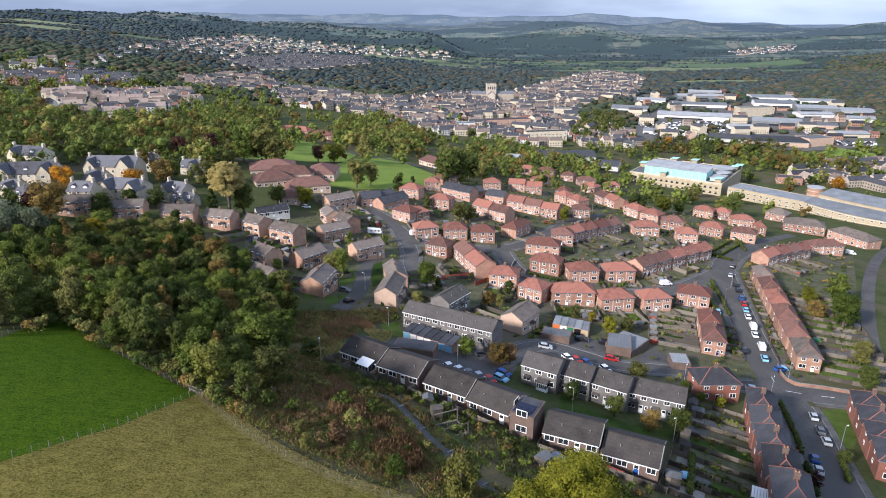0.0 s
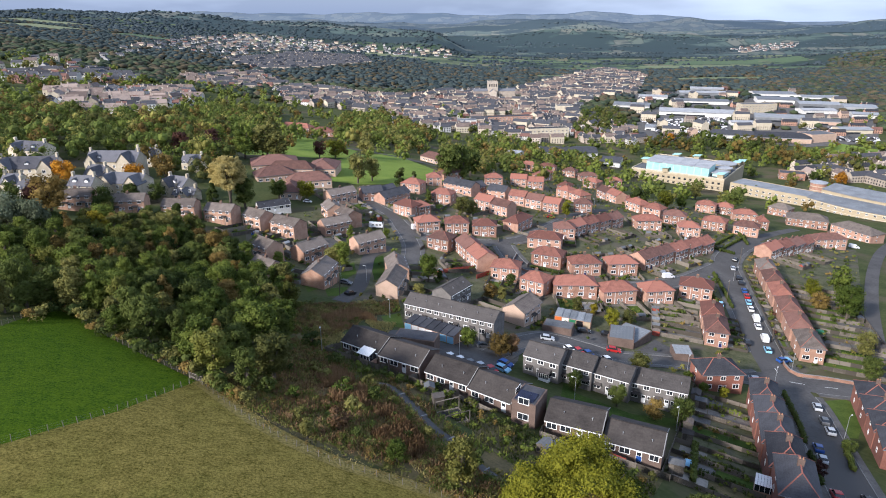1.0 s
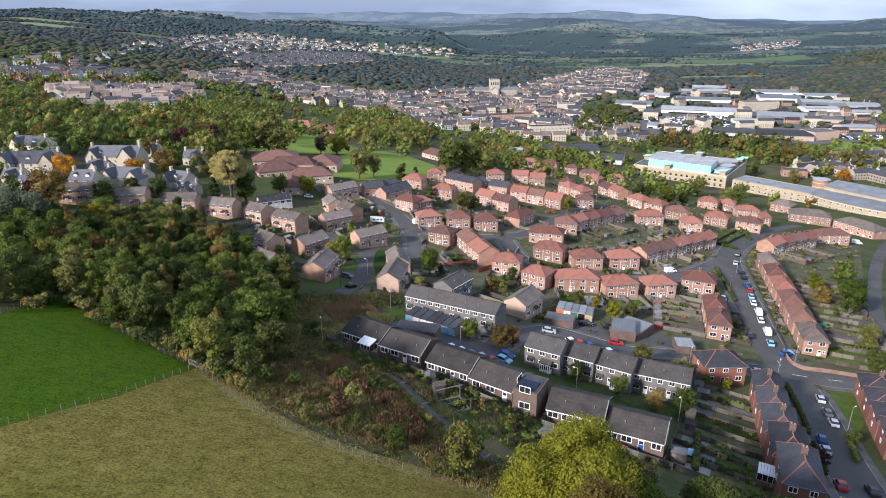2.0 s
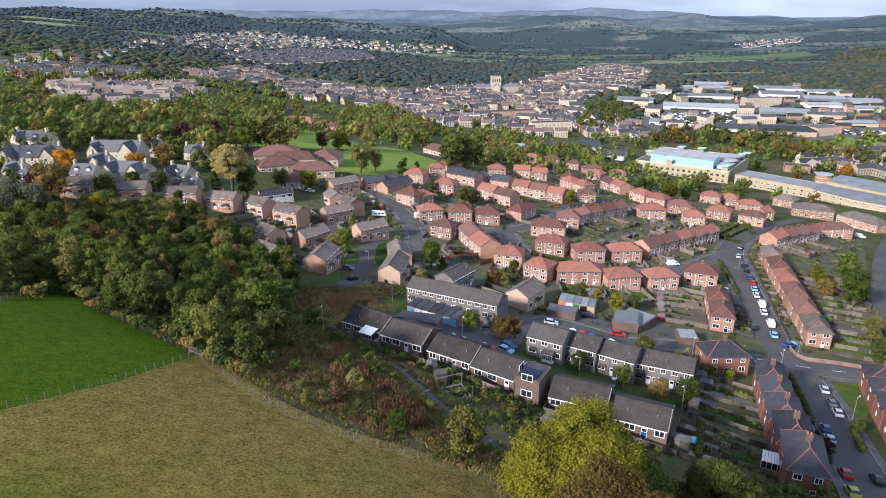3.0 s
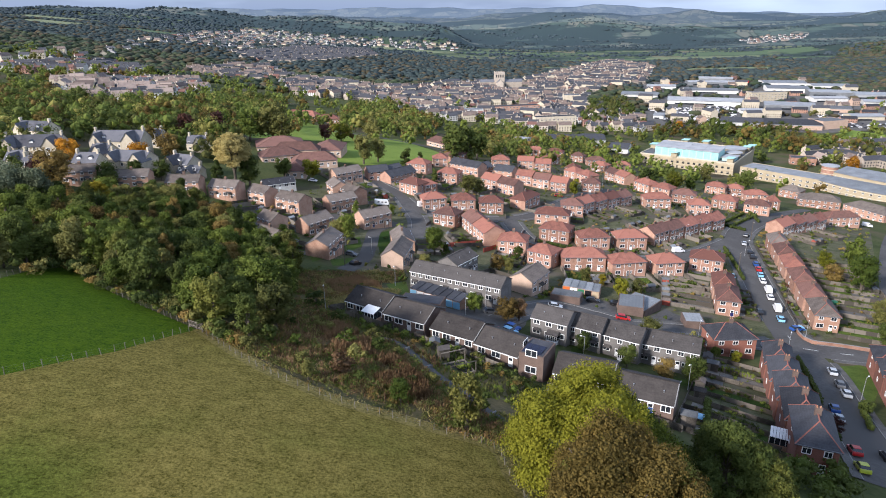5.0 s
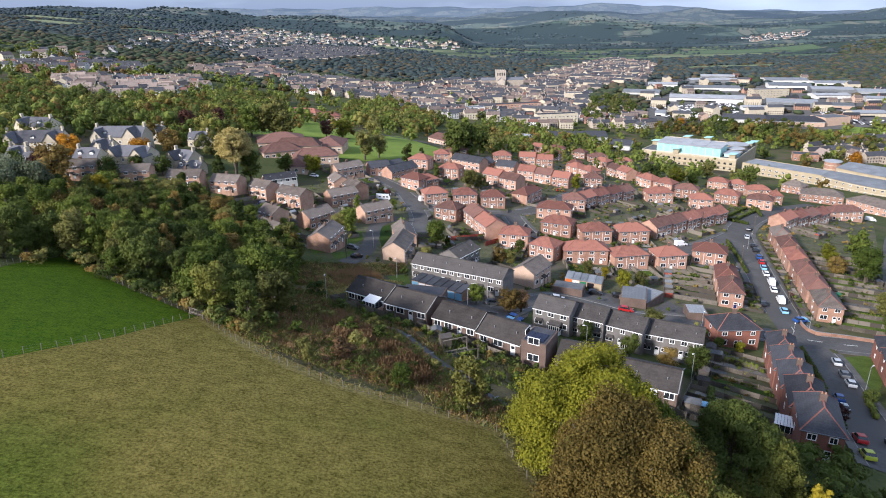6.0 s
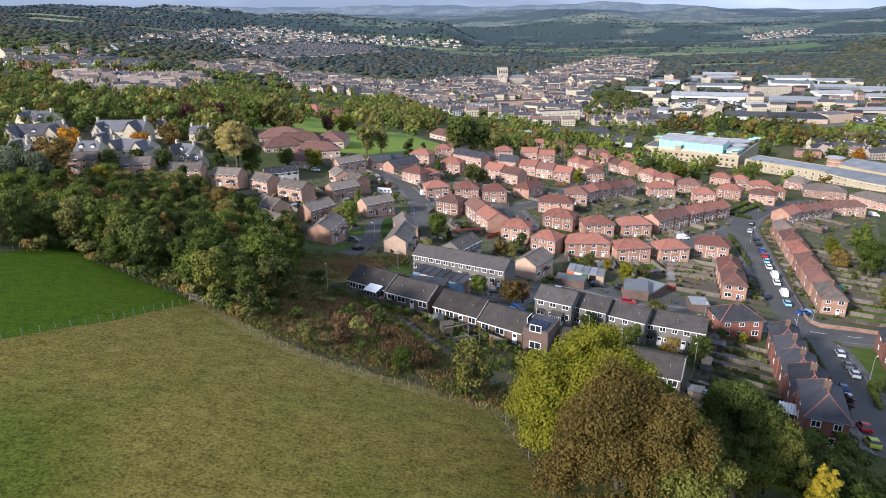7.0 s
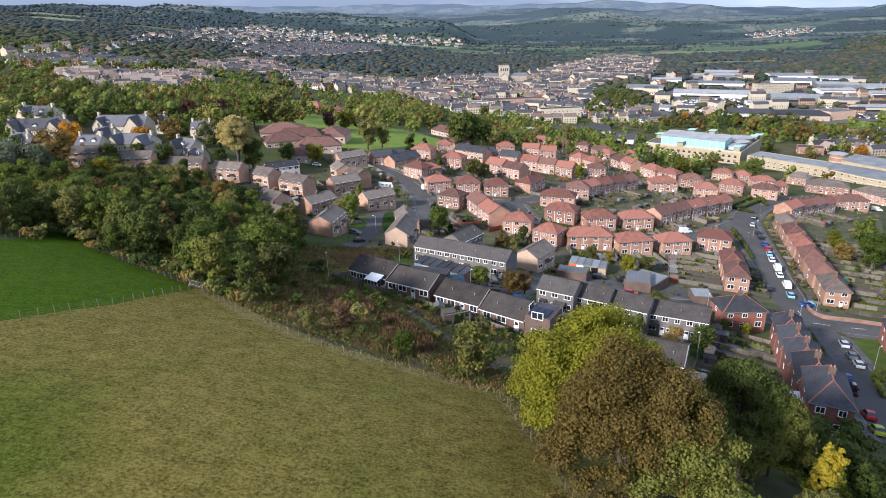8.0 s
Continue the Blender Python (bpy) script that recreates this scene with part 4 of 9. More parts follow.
def blob(rng, centre, radius, squash=1.0):
    """A lumpy inner mass, so that no daylight shows through the middle of a crown."""
    bm = bmesh.new()
    bmesh.ops.create_icosphere(bm, subdivisions=1, radius=1)
    v = np.array([x.co for x in bm.verts])
    f = np.array([[x.index for x in q.verts] for q in bm.faces])
    bm.free()
    v = v * rng.uniform(0.8, 1.1, (len(v), 1)) * radius * np.array([1, 1, squash]) + centre
    return v, f


def mesh_of(name, chunks, mat):
    pts, faces, n = [], [], 0
    for p, f in chunks:
        pts.append(p)
        faces.append(f + n)
        n += len(p)
    me = bpy.data.meshes.new(name)
    me.from_pydata(np.concatenate(pts).tolist(), [], np.concatenate(faces).tolist())
    me.materials.append(mat)
    return me


def limb(s, p, q, r0, r1, k=7):
    p, q = Vector(p), Vector(q)
    w = (q - p).normalized()
    a = w.cross(Vector((0.3, 0.8, 0.5))).normalized()
    b = w.cross(a)
    n = len(s.v)
    for c, r in ((p, r0), (q, r1)):
        s.v += [tuple(c + (a * math.cos(2 * math.pi * i / k) + b * math.sin(2 * math.pi * i / k)) * r) for i in range(k)]
    for i in range(k):
        j = (i + 1) % k
        s.f.append((n + i, n + j, n + k + j, n + k + i))
        s.s.append(0)


def tree_meshes(seed, leaf, cards, size, shape="round", lobes=12):
    """Trunk with limbs, and crown, of a tree 10 m high. shape: round, tall, cone, wide or bush."""
    rng = np.random.default_rng(seed)
    wide, tall, low = {"round": (3.7, 4.3, 5.2), "tall": (2.6, 4.7, 5.0), "cone": (2.4, 4.8, 5.0), "wide": (5.0, 4.3, 5.2), "bush": (5.4, 5.0, 4.6)}[shape]
    s = Shape()
    limb(s, (0, 0, -0.6), (0.1, 0.05, 3.2), 0.34, 0.24)
    limb(s, (0.1, 0.05, 3.2), (-0.1, 0.1, 6.8), 0.24, 0.09)
    centres, radii = [], []
    for i in range(lobes):
        u = rng.uniform(0.05, 1) ** 0.5
        ang = i * 2.4 + rng.uniform(-0.5, 0.5)
        h = rng.uniform(-0.85, 0.85)
        rim = math.sqrt(1 - h * h) * wide * 0.70
        if shape == "cone":
            rim = wide * (0.75 - 0.55 * h) * 0.75
        c = (math.cos(ang) * rim * u, math.sin(ang) * rim * u, low + h * tall * 0.78)
        centres.append(c)
        radii.append(wide * rng.uniform(0.34, 0.50) * (0.8 if lobes > 24 else 1) * (1 if shape != "cone" else 0.9 - 0.4 * h))
    for c in centres[: min(9, lobes)]:
        start = (0, 0, max(1.2, c[2] * 0.45))
        limb(s, start, c, 0.13, 0.03, 5)
    centres, radii = np.array(centres), np.array(radii)
    chunks = [leaf_cards(rng, centres, radii, cards, size, 0.85)]
    for c, r in zip(centres, radii):
        chunks.append(blob(rng, c, r * 0.56, 0.85))
    return s.mesh("trunk", M["bark"]), mesh_of("crown", chunks, M["leaf_" + leaf])


KINDS = {}
WORDS = {"sungreen": "fresh green broadleaf tree in sun", "sunolive": "olive yellow broadleaf tree in sun", "oak": "oak turning brown and green", "ash": "ash with thin olive green leaves", "green": "leafy green broadleaf tree", "dark": "dark green tree in full leaf", "olive": "olive green tree turning in autumn", "yellow": "bright yellow autumn broadleaf tree", "lime": "yellow-green broadleaf tree in early autumn colour",
         "brown": "russet brown autumn broadleaf tree", "orange": "glowing orange autumn broadleaf tree", "maroon": "dark copper-leaved ornamental broadleaf tree", "silver": "pale grey-green willow tree", "straw": "straw-coloured tree losing its leaves", "rust": "low rust-red autumn shrub", "fire": "fiery orange-red autumn tree"}


def tree(leaf, x, y, h, shape="round", detail=1, spread=1.0, group="", sink=0.0):
    """One tree of height h on the land; detail 0 far, 1 middle, 2 near."""
    variant = rnd.randrange(3) % 2
    key = (leaf, shape, detail, variant)
    m = pose(x, y, ground(x, y) - sink, 0, 0, rnd.uniform(0, 360)) @ Matrix.Diagonal((h / 10 * spread, h / 10 * spread, h / 10, 1))
    if key in KINDS:
        k = KINDS[key].scale
        ob = copy_thing(KINDS[key], m @ Matrix.Diagonal((1 / k[0], 1 / k[1], 1 / k[2], 1)))
    else:
        cards, size, lobes = ((300, 0.7, 8), (1100, 0.34, 18), (3000, 0.21, 34))[detail]
        trunk, crown = tree_meshes(len(KINDS) + 11, leaf, cards, size, shape, lobes)
        ob = KINDS[key] = thing("tree", m, WORDS[leaf], "tree")
        part("trunk", trunk, None, ob)
        part("crown", crown, None, ob)
    if shape == "bush":
        ob.name = "shrub"
        tagged(ob, WORDS[leaf].replace("broadleaf tree", "garden shrub").replace(" tree", " leafy shrub"), "shrub", group or "shrubs")
    else:
        tagged(ob, group=group or "trees")
    return ob


def big_tree(leaf, x, y, h, wide, cards, seed, label, leaf2=None, size=0.30, turn=0.60, lean=0.34, peak=0.0):
    """A large tree close by: forked limbs, hundreds of leaf masses, gaps between them. The crown is h high from the land and wide across."""
    rng = np.random.default_rng(seed)
    ob = thing("tree", pose(x, y, ground(x, y)), label, "tree", "large trees beside the pasture")
    s = Shape()
    limb(s, (0, 0, -1), (0.2, 0, h * 0.28), h * 0.028, h * 0.02, 10)
    boughs = []
    for i in range(9):
        a = i * 2.4 + rng.uniform(-0.3, 0.3)
        u = rng.uniform(0.3, 0.62)
        tip = Vector((math.cos(a) * wide / 2 * u, math.sin(a) * wide / 2 * u, h * rng.uniform(0.5, 0.78)))
        mid = Vector((tip.x * 0.45, tip.y * 0.45, h * 0.3 + (tip.z - h * 0.3) * 0.6))
        limb(s, (0.1, 0, h * rng.uniform(0.18, 0.28)), mid, h * 0.013, h * 0.008)
        limb(s, mid, tip, h * 0.008, h * 0.002)
        for k in range(3):
            t2 = mid + Vector((rng.normal() * wide * 0.08, rng.normal() * wide * 0.08, h * rng.uniform(0.06, 0.16)))
            limb(s, mid, t2, h * 0.005, h * 0.0015, 5)
    part("trunk", s, M["bark"], ob)
    n = 190
    c, r = [], []
    while len(c) < n:
        d = rng.normal(size=3)
        d /= np.linalg.norm(d)
        d[2] = abs(d[2]) * 1.15 - 0.35
        k = rng.uniform(0.55, 1.0) ** 0.6
        lump = 1 + 0.16 * math.sin(3 * math.atan2(d[1], d[0]) + seed) + 0.1 * math.sin(5 * d[2] + seed)
        p = np.array([d[0] * wide / 2 * 0.86 * k * lump - peak * d[2], d[1] * wide / 2 * 0.86 * k * lump, h * 0.55 + d[2] * h * 0.40 * k * lump])
        if p[2] > h * 0.14:
            c.append(p)
            r.append(wide * rng.uniform(0.04, 0.082))
    c, r = np.array(c), np.array(r)
    half = (c[:, 2] / h - lean * c[:, 0] / wide + rng.normal(size=n) * 0.09) > turn if leaf2 else np.ones(n, bool)
    for name, which, sel in (("crown", leaf, half), ("lower_crown", leaf2, ~half)):
        if sel.any():
            chunks = [leaf_cards(rng, c[sel], r[sel], int(cards * sel.mean()), size, 0.8, 1.45)]
            chunks += [blob(rng, a, b * 0.6, 0.8) for a, b in zip(c[sel], r[sel])]
            part(name, mesh_of("crown", chunks, M["leaf_" + which]), None, ob)
    FOOT.append((x, y, 3))
    return ob


def inside(x, y, poly):
    hit = False
    for (ax, ay), (bx, by) in zip(poly, poly[1:] + poly[:1]):
        if (ay > y) != (by > y) and x < (bx - ax) * (y - ay) / (by - ay) + ax:
            hit = not hit
    return hit


def clear_of(x, y, r):
    return not on_road(x, y, 0.6 + r * 0.5) and all((x - a) ** 2 + (y - b) ** 2 > (c + r) ** 2 for a, b, c in FOOT)


def scatter(poly, gap, seed):
    """Uneven spots inside an outline, about gap apart."""
    rng = random.Random(seed)
    xs, ys = [p[0] for p in poly], [p[1] for p in poly]
    spots = []
    y = min(ys)
    while y < max(ys):
        x = min(xs)
        while x < max(xs):
            px, py = x + rng.uniform(-0.45, 0.45) * gap, y + rng.uniform(-0.45, 0.45) * gap
            if inside(px, py, poly):
                spots.append((px, py))
            x += gap
        y += gap * 0.9
    return spots


def wood(poly, gap, mix, low, high, seed, detail=1, shapes=("round", "round", "tall", "wide"), group="woodland trees", spread=1.0, clear=1.5):
    rng = random.Random(seed)
    for x, y in scatter(poly, gap, seed):
        if clear_of(x, y, clear):
            tree(rng.choice(mix), x, y, rng.uniform(low, high), rng.choice(shapes), detail, spread * rng.uniform(0.85, 1.2), group)


def far_wood(name, spots, mat, label, seed, low=7, high=13, broad=1.0):
    """Distant woodland as one mass of small uneven crowns."""
    rng = np.random.default_rng(seed)
    bm = bmesh.new()
    bmesh.ops.create_icosphere(bm, subdivisions=1, radius=1)
    v0 = np.array([x.co for x in bm.verts])
    f0 = np.array([[x.index for x in q.verts] for q in bm.faces])
    bm.free()
    n, k = len(spots), len(v0)
    spots = np.array(spots)
    z = heights(spots[:, 0], spots[:, 1])
    h = rng.uniform(low, high, n)
    w = h * rng.uniform(0.5, 1.05, n) * broad
    bump = rng.uniform(0.70, 1.2, (n, k, 1))
    v = v0[None] * bump * np.stack([w, w, h * 0.46], -1)[:, None, :]
    v += np.stack([spots[:, 0], spots[:, 1], z + h * 0.40], -1)[:, None, :]
    f = f0[None] + (np.arange(n) * k)[:, None, None]
    me = bpy.data.meshes.new(name)
    me.from_pydata(v.reshape(-1, 3).tolist(), [], f.reshape(-1, 3).tolist())
    me.materials.append(mat)
    me.polygons.foreach_set("use_smooth", [True] * len(me.polygons))
    return tagged(new(name, me), label, "woodland", kind="stuff")


def near_path(x, y, r=1.4):
    return any((x - a) ** 2 + (y - b) ** 2 < r * r for a, b in PATH_SPOTS)


def tufts(name, poly, count, mat, label, seed, size=0.5, tall=0.6):
    """Rough low growth as one mass of leaning blades."""
    rng = np.random.default_rng(seed)
    xs, ys = [p[0] for p in poly], [p[1] for p in poly]
    p = np.stack([rng.uniform(min(xs), max(xs), count), rng.uniform(min(ys), max(ys), count)], -1)
    keep = np.array([inside(x, y, poly) and noise.noise((x * 0.12, y * 0.12, seed)) > -0.12 and not near_path(x, y, 1.0) for x, y in p])
    p = p[keep]
    n = len(p)
    z = heights(p[:, 0], p[:, 1])
    base = np.column_stack([p, z])
    a = rng.uniform(0, 2 * math.pi, n)
    side = np.stack([np.cos(a), np.sin(a), 0 * a], -1) * (size * rng.uniform(0.5, 1.2, n))[:, None]
    top = np.stack([rng.normal(size=n) * 0.3, rng.normal(size=n) * 0.3, tall * rng.uniform(0.5, 1.4, n)], -1)
    v = np.stack([base - side, base + side, base + side * 0.7 + top, base - side * 0.7 + top * 0.9], 1).reshape(-1, 3)
    i = np.arange(n) * 4
    me = bpy.data.meshes.new(name)
    me.from_pydata(v.tolist(), [], np.stack([i, i + 1, i + 2, i + 3], -1).tolist())
    me.materials.append(mat)
    return tagged(new(name, me), label, "undergrowth", kind="stuff")


def leafy_mass(name, spots, leaf, label, seed, low, high, cards=120, size=0.8, squat=0.42, category="woodland", core=True):
    """Many plants too numerous to count, as one mass of leaf sprays round lumpy cores."""
    rng = np.random.default_rng(seed)
    spots = np.array(spots)
    if not len(spots):
        return None
    z = heights(spots[:, 0], spots[:, 1])
    chunks = []
    for (x, y), g in zip(spots, z):
        h = rng.uniform(low, high)
        w = h * squat * rng.uniform(0.62, 1.2)
        if category == "woodland":
            # an egg-shaped crown of lobes, narrower at the top
            n = 8
            up = np.linspace(0.26, 0.86, n) + rng.normal(size=n) * 0.03
            girth = np.sqrt(np.clip(1 - ((up - 0.5) / 0.52) ** 2, 0.08, 1))
            turn = np.arange(n) * 2.4 + rng.uniform(0, 6)
            c = np.column_stack([x + np.cos(turn) * girth * w * 0.62, y + np.sin(turn) * girth * w * 0.62, g + h * up])
            r = w * girth * rng.uniform(0.56, 0.76, n)
        else:
            n = 4
            c = np.column_stack([x + rng.normal(size=n) * w * 0.38, y + rng.normal(size=n) * w * 0.38, g + h * rng.uniform(0.38, 0.72, n)])
            r = w * rng.uniform(0.5, 0.75, n)
        chunks.append(leaf_cards(rng, c, r, cards, size * h / 12, 0.9 * min(1.6, 0.42 / squat)))
        for a, b in zip(c[::2] if n > 4 else c[:3], r[::2] if n > 4 else r[:3]) if core else ():
            chunks.append(blob(rng, a, b * (0.72 if n > 4 else 0.6), 0.95))
    return tagged(new(name, mesh_of(name, chunks, M["leaf_" + leaf])), label, category, kind="stuff")


def belt(poly, gap, mix, low, high, seed, cards=120):
    """A belt of trees in mixed autumn colours, one mass a colour."""
    rng = random.Random(seed)
    lots = {}
    for x, y in scatter(poly, gap, seed):
        if clear_of(x, y, 1.0) and not inside(x, y, SUBURB_WEST):
            lots.setdefault(rng.choice(mix), []).append((x, y))
    for i, (leaf, spots) in enumerate(sorted(lots.items())):
        leafy_mass("tree_belt", spots, leaf, "belt of " + {"green": "green", "dark": "dark green", "olive": "olive green", "brown": "russet brown", "yellow": "yellow", "lime": "yellow-green", "orange": "orange", "maroon": "copper", "straw": "straw-coloured", "silver": "grey-green", "rust": "rusty", "fire": "red", "oak": "brown and green", "ash": "thin olive", "sungreen": "fresh green", "sunolive": "olive yellow"}[leaf] + " broadleaf trees in early autumn", seed * 7 + i, low, high, int(cards * 1.6), 0.44)

# ---- vehicles, lamps, fences, hedges ----
CARS = {}


def car(colour, x, y, heading, kind="car"):
    """A parked vehicle: hatchback, van or caravan; heading in degrees from +x."""
    h = radians(heading)
    dz = ground(x + math.cos(h), y + math.sin(h)) - ground(x - math.cos(h), y - math.sin(h))
    m = pose(x, y, ground(x, y) + 0.14, 0, 0, heading) @ pose(0, 0, 0, 0, -math.degrees(math.atan(dz / 2)), 0)
    key = (colour, kind)
    if key in CARS:
        return copy_thing(CARS[key], m)
    L, W, H = {"car": (4.1, 1.76, 1.48), "van": (5.0, 1.9, 2.1), "caravan": (6.0, 2.25, 2.55)}[kind]
    words = {"car": colour.replace("_", " ") + " hatchback car parked on the asphalt", "van": colour.replace("_", " ") + " panel van parked at the kerb", "caravan": "white touring caravan parked on a drive"}[kind]
    ob = CARS[key] = thing(kind, m, words, kind, "parked vehicles")
    s = Shape()

    def ring(profile, w, inset=0.0, slot=0):
        n = len(s.v)
        k = len(profile)
        s.v += [(px, -w / 2 + inset * max(0, pz - 0.9), pz) for px, pz in profile] + [(px, w / 2 - inset * max(0, pz - 0.9), pz) for px, pz in profile]
        s.f.append(tuple(n + i for i in range(k)))
        s.f.append(tuple(n + 2 * k - 1 - i for i in range(k)))
        s.s += [slot, slot]
        for i in range(k):
            j = (i + 1) % k
            s.f.append((n + j, n + i, n + k + i, n + k + j))
            s.s.append(slot)

    a = L / 2
    if kind == "car":
        ring([(-a, 0.3), (a, 0.3), (a, 0.62), (a - 0.12, 0.78), (a - 1.0, 0.92), (-a + 0.1, 0.98), (-a, 0.7)], W)
        part("body", s, M["paint_" + colour], ob)
        s = Shape()
        ring([(-a + 0.12, 0.97), (a - 1.0, 0.91), (a - 1.65, 1.4), (-a + 0.65, 1.42)], W - 0.1, 0.28)
        part("glazing", s, M["glass"], ob)
        s = Shape()
        ring([(-a + 0.6, 1.40), (a - 1.6, 1.38), (a - 1.8, 1.46), (-a + 0.8, 1.48)], W - 0.24, 0.2)
        part("roof_panel", s, M["paint_" + colour], ob)
    elif kind == "van":
        ring([(-a, 0.35), (a, 0.35), (a, 0.85), (a - 0.12, 0.98), (a - 0.85, 1.18), (a - 1.5, 1.92), (a - 1.8, 2.05), (-a + 0.15, 2.1), (-a, 1.95)], W, 0.12)
        part("body", s, M["paint_" + colour], ob)
        s = Shape()
        s.slab([(a - 0.88, -W / 2 + 0.14, 1.24), (a - 0.88, W / 2 - 0.14, 1.24), (a - 1.46, W / 2 - 0.22, 1.9), (a - 1.46, -W / 2 + 0.22, 1.9)], 0.02)
        for side in (-1, 1):
            s.box(a - 1.95, side * (W / 2 - 0.06) - 0.03, 1.22, a - 1.25, side * (W / 2 - 0.06) + 0.03, 1.66)
        part("glazing", s, M["glass"], ob)
    else:
        ring([(-a, 0.5), (a, 0.5), (a + 0.2, 1.2), (a - 0.3, 2.4), (-a + 0.2, 2.55), (-a, 2.2)], W)
        part("body", s, M["paint_white"], ob)
        s = Shape()
        for x0 in (-1.9, -0.2, 1.3):
            for side in (-1, 1):
                s.box(x0, side * W / 2 - 0.015, 1.4, x0 + 0.9, side * W / 2 + 0.015, 1.95)
        part("glazing", s, M["glass"], ob)
    wheel = Shape()
    k = 12
    n = 0
    for yy in (-0.1, 0.1):
        wheel.v += [(0.32 * math.cos(2 * math.pi * i / k), yy, 0.32 * math.sin(2 * math.pi * i / k)) for i in range(k)]
    for i in range(k):
        j = (i + 1) % k
        wheel.f.append((i, j, k + j, k + i))
    wheel.f += [tuple(range(k - 1, -1, -1)), tuple(range(k, 2 * k))]
    wheel.s = [0] * len(wheel.f)
    me = wheel.mesh("wheel", M["rubber"])
    for wx in ((-a + 0.75, a - 0.8) if kind != "caravan" else (-0.2,)):
        for side in (-1, 1):
            part("wheel", me, None, ob, "", pose(wx, side * (W / 2 - 0.09), 0.3))
    if kind != "caravan":
        for side in (-1, 1):
            light = Shape()
            light.box(a - 0.06, side * W * 0.36 - 0.16, 0.62, a + 0.015, side * W * 0.36 + 0.16, 0.76)
            part("headlight", light, M["upvc"], ob)
    return ob


LAMP = []


def street_lamp(x, y, heading):
    m = pose(x, y, ground(x, y), 0, 0, heading)
    if LAMP:
        return copy_thing(LAMP[0], m)
    ob = thing("street_lamp", m, "grey steel street lamp post with short arm", "street lamp", "street lamps")
    LAMP.append(ob)
    s = Shape()
    s.tube(0, 0, -0.5, 1.3, 0.09, 0.09, 10)
    s.tube(0, 0, 1.3, 6.2, 0.065, 0.045, 10)
    part("pole", s, M["steel"], ob)
    s = Shape()
    s.beam((0, 0, 6.12), (0.7, 0, 6.3), 0.08, 0.08)
    part("arm", s, M["steel"], ob)
    s = Shape()
    s.box(0.62, -0.12, 6.27, 1.05, 0.12, 6.38)
    part("lantern", s, M["upvc"], ob, "white lantern")
    return ob


PANELS = {}


def panel_mesh(kind, h):
    if (kind, h) not in PANELS:
        s = Shape()
        # one closed hit-and-miss panel: the boards stand out by turns
        k = 24
        edge = [(i // 2 / 12 + (1 / 12 if i % 2 else 0), -0.03 if i // 2 % 2 else -0.005) for i in range(k)]
        n = 2 * k
        ring = edge + [(x, y + 0.03) for x, y in reversed(edge)]
        s.v = [(x, y, -0.1) for x, y in ring] + [(x, y, h) for x, y in ring]
        s.f = [(i, (i + 1) % n, n + (i + 1) % n, n + i) for i in range(n)] + [tuple(range(n, 2 * n)), tuple(range(n - 1, -1, -1))]
        s.s = [0] * len(s.f)
        p = Shape()
        p.box(-0.06, -0.06, -0.6, 0.06, 0.06, h + 0.08)
        PANELS[(kind, h)] = (s.mesh("panel", M[kind]), p.mesh("post", M[kind]))
    return PANELS[(kind, h)]


def telegraph_pole(x, y, turn, h=8.5):
    """A tarred wooden pole with a crossarm and a step iron."""
    ob = thing("telegraph_pole", pose(x, y, ground(x, y), 0, 0, turn), "weathered brown wooden telegraph pole", "pole", "telegraph poles")
    s = Shape()
    s.tube(0, 0, -0.8, h, 0.14, 0.1, 9)
    part("pole", s, M["bark"], ob)
    s = Shape()
    s.box(-0.6, -0.05, h - 0.7, 0.6, 0.05, h - 0.6)
    arm = part("crossarm", s, M["timber"], ob)
    for a in (-0.5, -0.2, 0.2, 0.5):
        s = Shape()
        s.tube(a, 0, h - 0.6, h - 0.45, 0.04, 0.03, 6)
        part("insulator", s, M["upvc"], arm)
    return ob


def fence(points, h=1.4, kind="timber", label="weathered grey-brown timber garden fence"):
    """A boarded fence: a post and a panel every two or three metres, stepping with the land."""
    panel, post = panel_mesh(kind, h)
    ob = thing("garden_fence", pose(points[0][0], points[0][1], ground(*points[0])), label, "fence", "garden fences")
    ox, oy, oz = ob.matrix_basis.translation
    for (ax, ay), (bx, by) in zip(points, points[1:]):
        L = math.hypot(bx - ax, by - ay)
        n = max(1, round(L / 3.0))
        turn = math.degrees(math.atan2(by - ay, bx - ax))
        for i in range(n + 1):
            px, py = ax + (bx - ax) * i / n, ay + (by - ay) * i / n
            z = ground(px, py)
            part("post", post, None, ob, "", pose(px - ox, py - oy, z - oz, 0, 0, turn))
            if i < n:
                qx, qy = ax + (bx - ax) * (i + 1) / n, ay + (by - ay) * (i + 1) / n
                tilt = math.degrees(math.atan2(ground(qx, qy) - z, L / n))
                part("panel", panel, None, ob, "", pose(px - ox, py - oy, z - oz, 0, 0, turn) @ pose(0, 0, 0, 0, -tilt, 0) @ Matrix.Diagonal((L / n, 1, 1, 1)))
    return ob


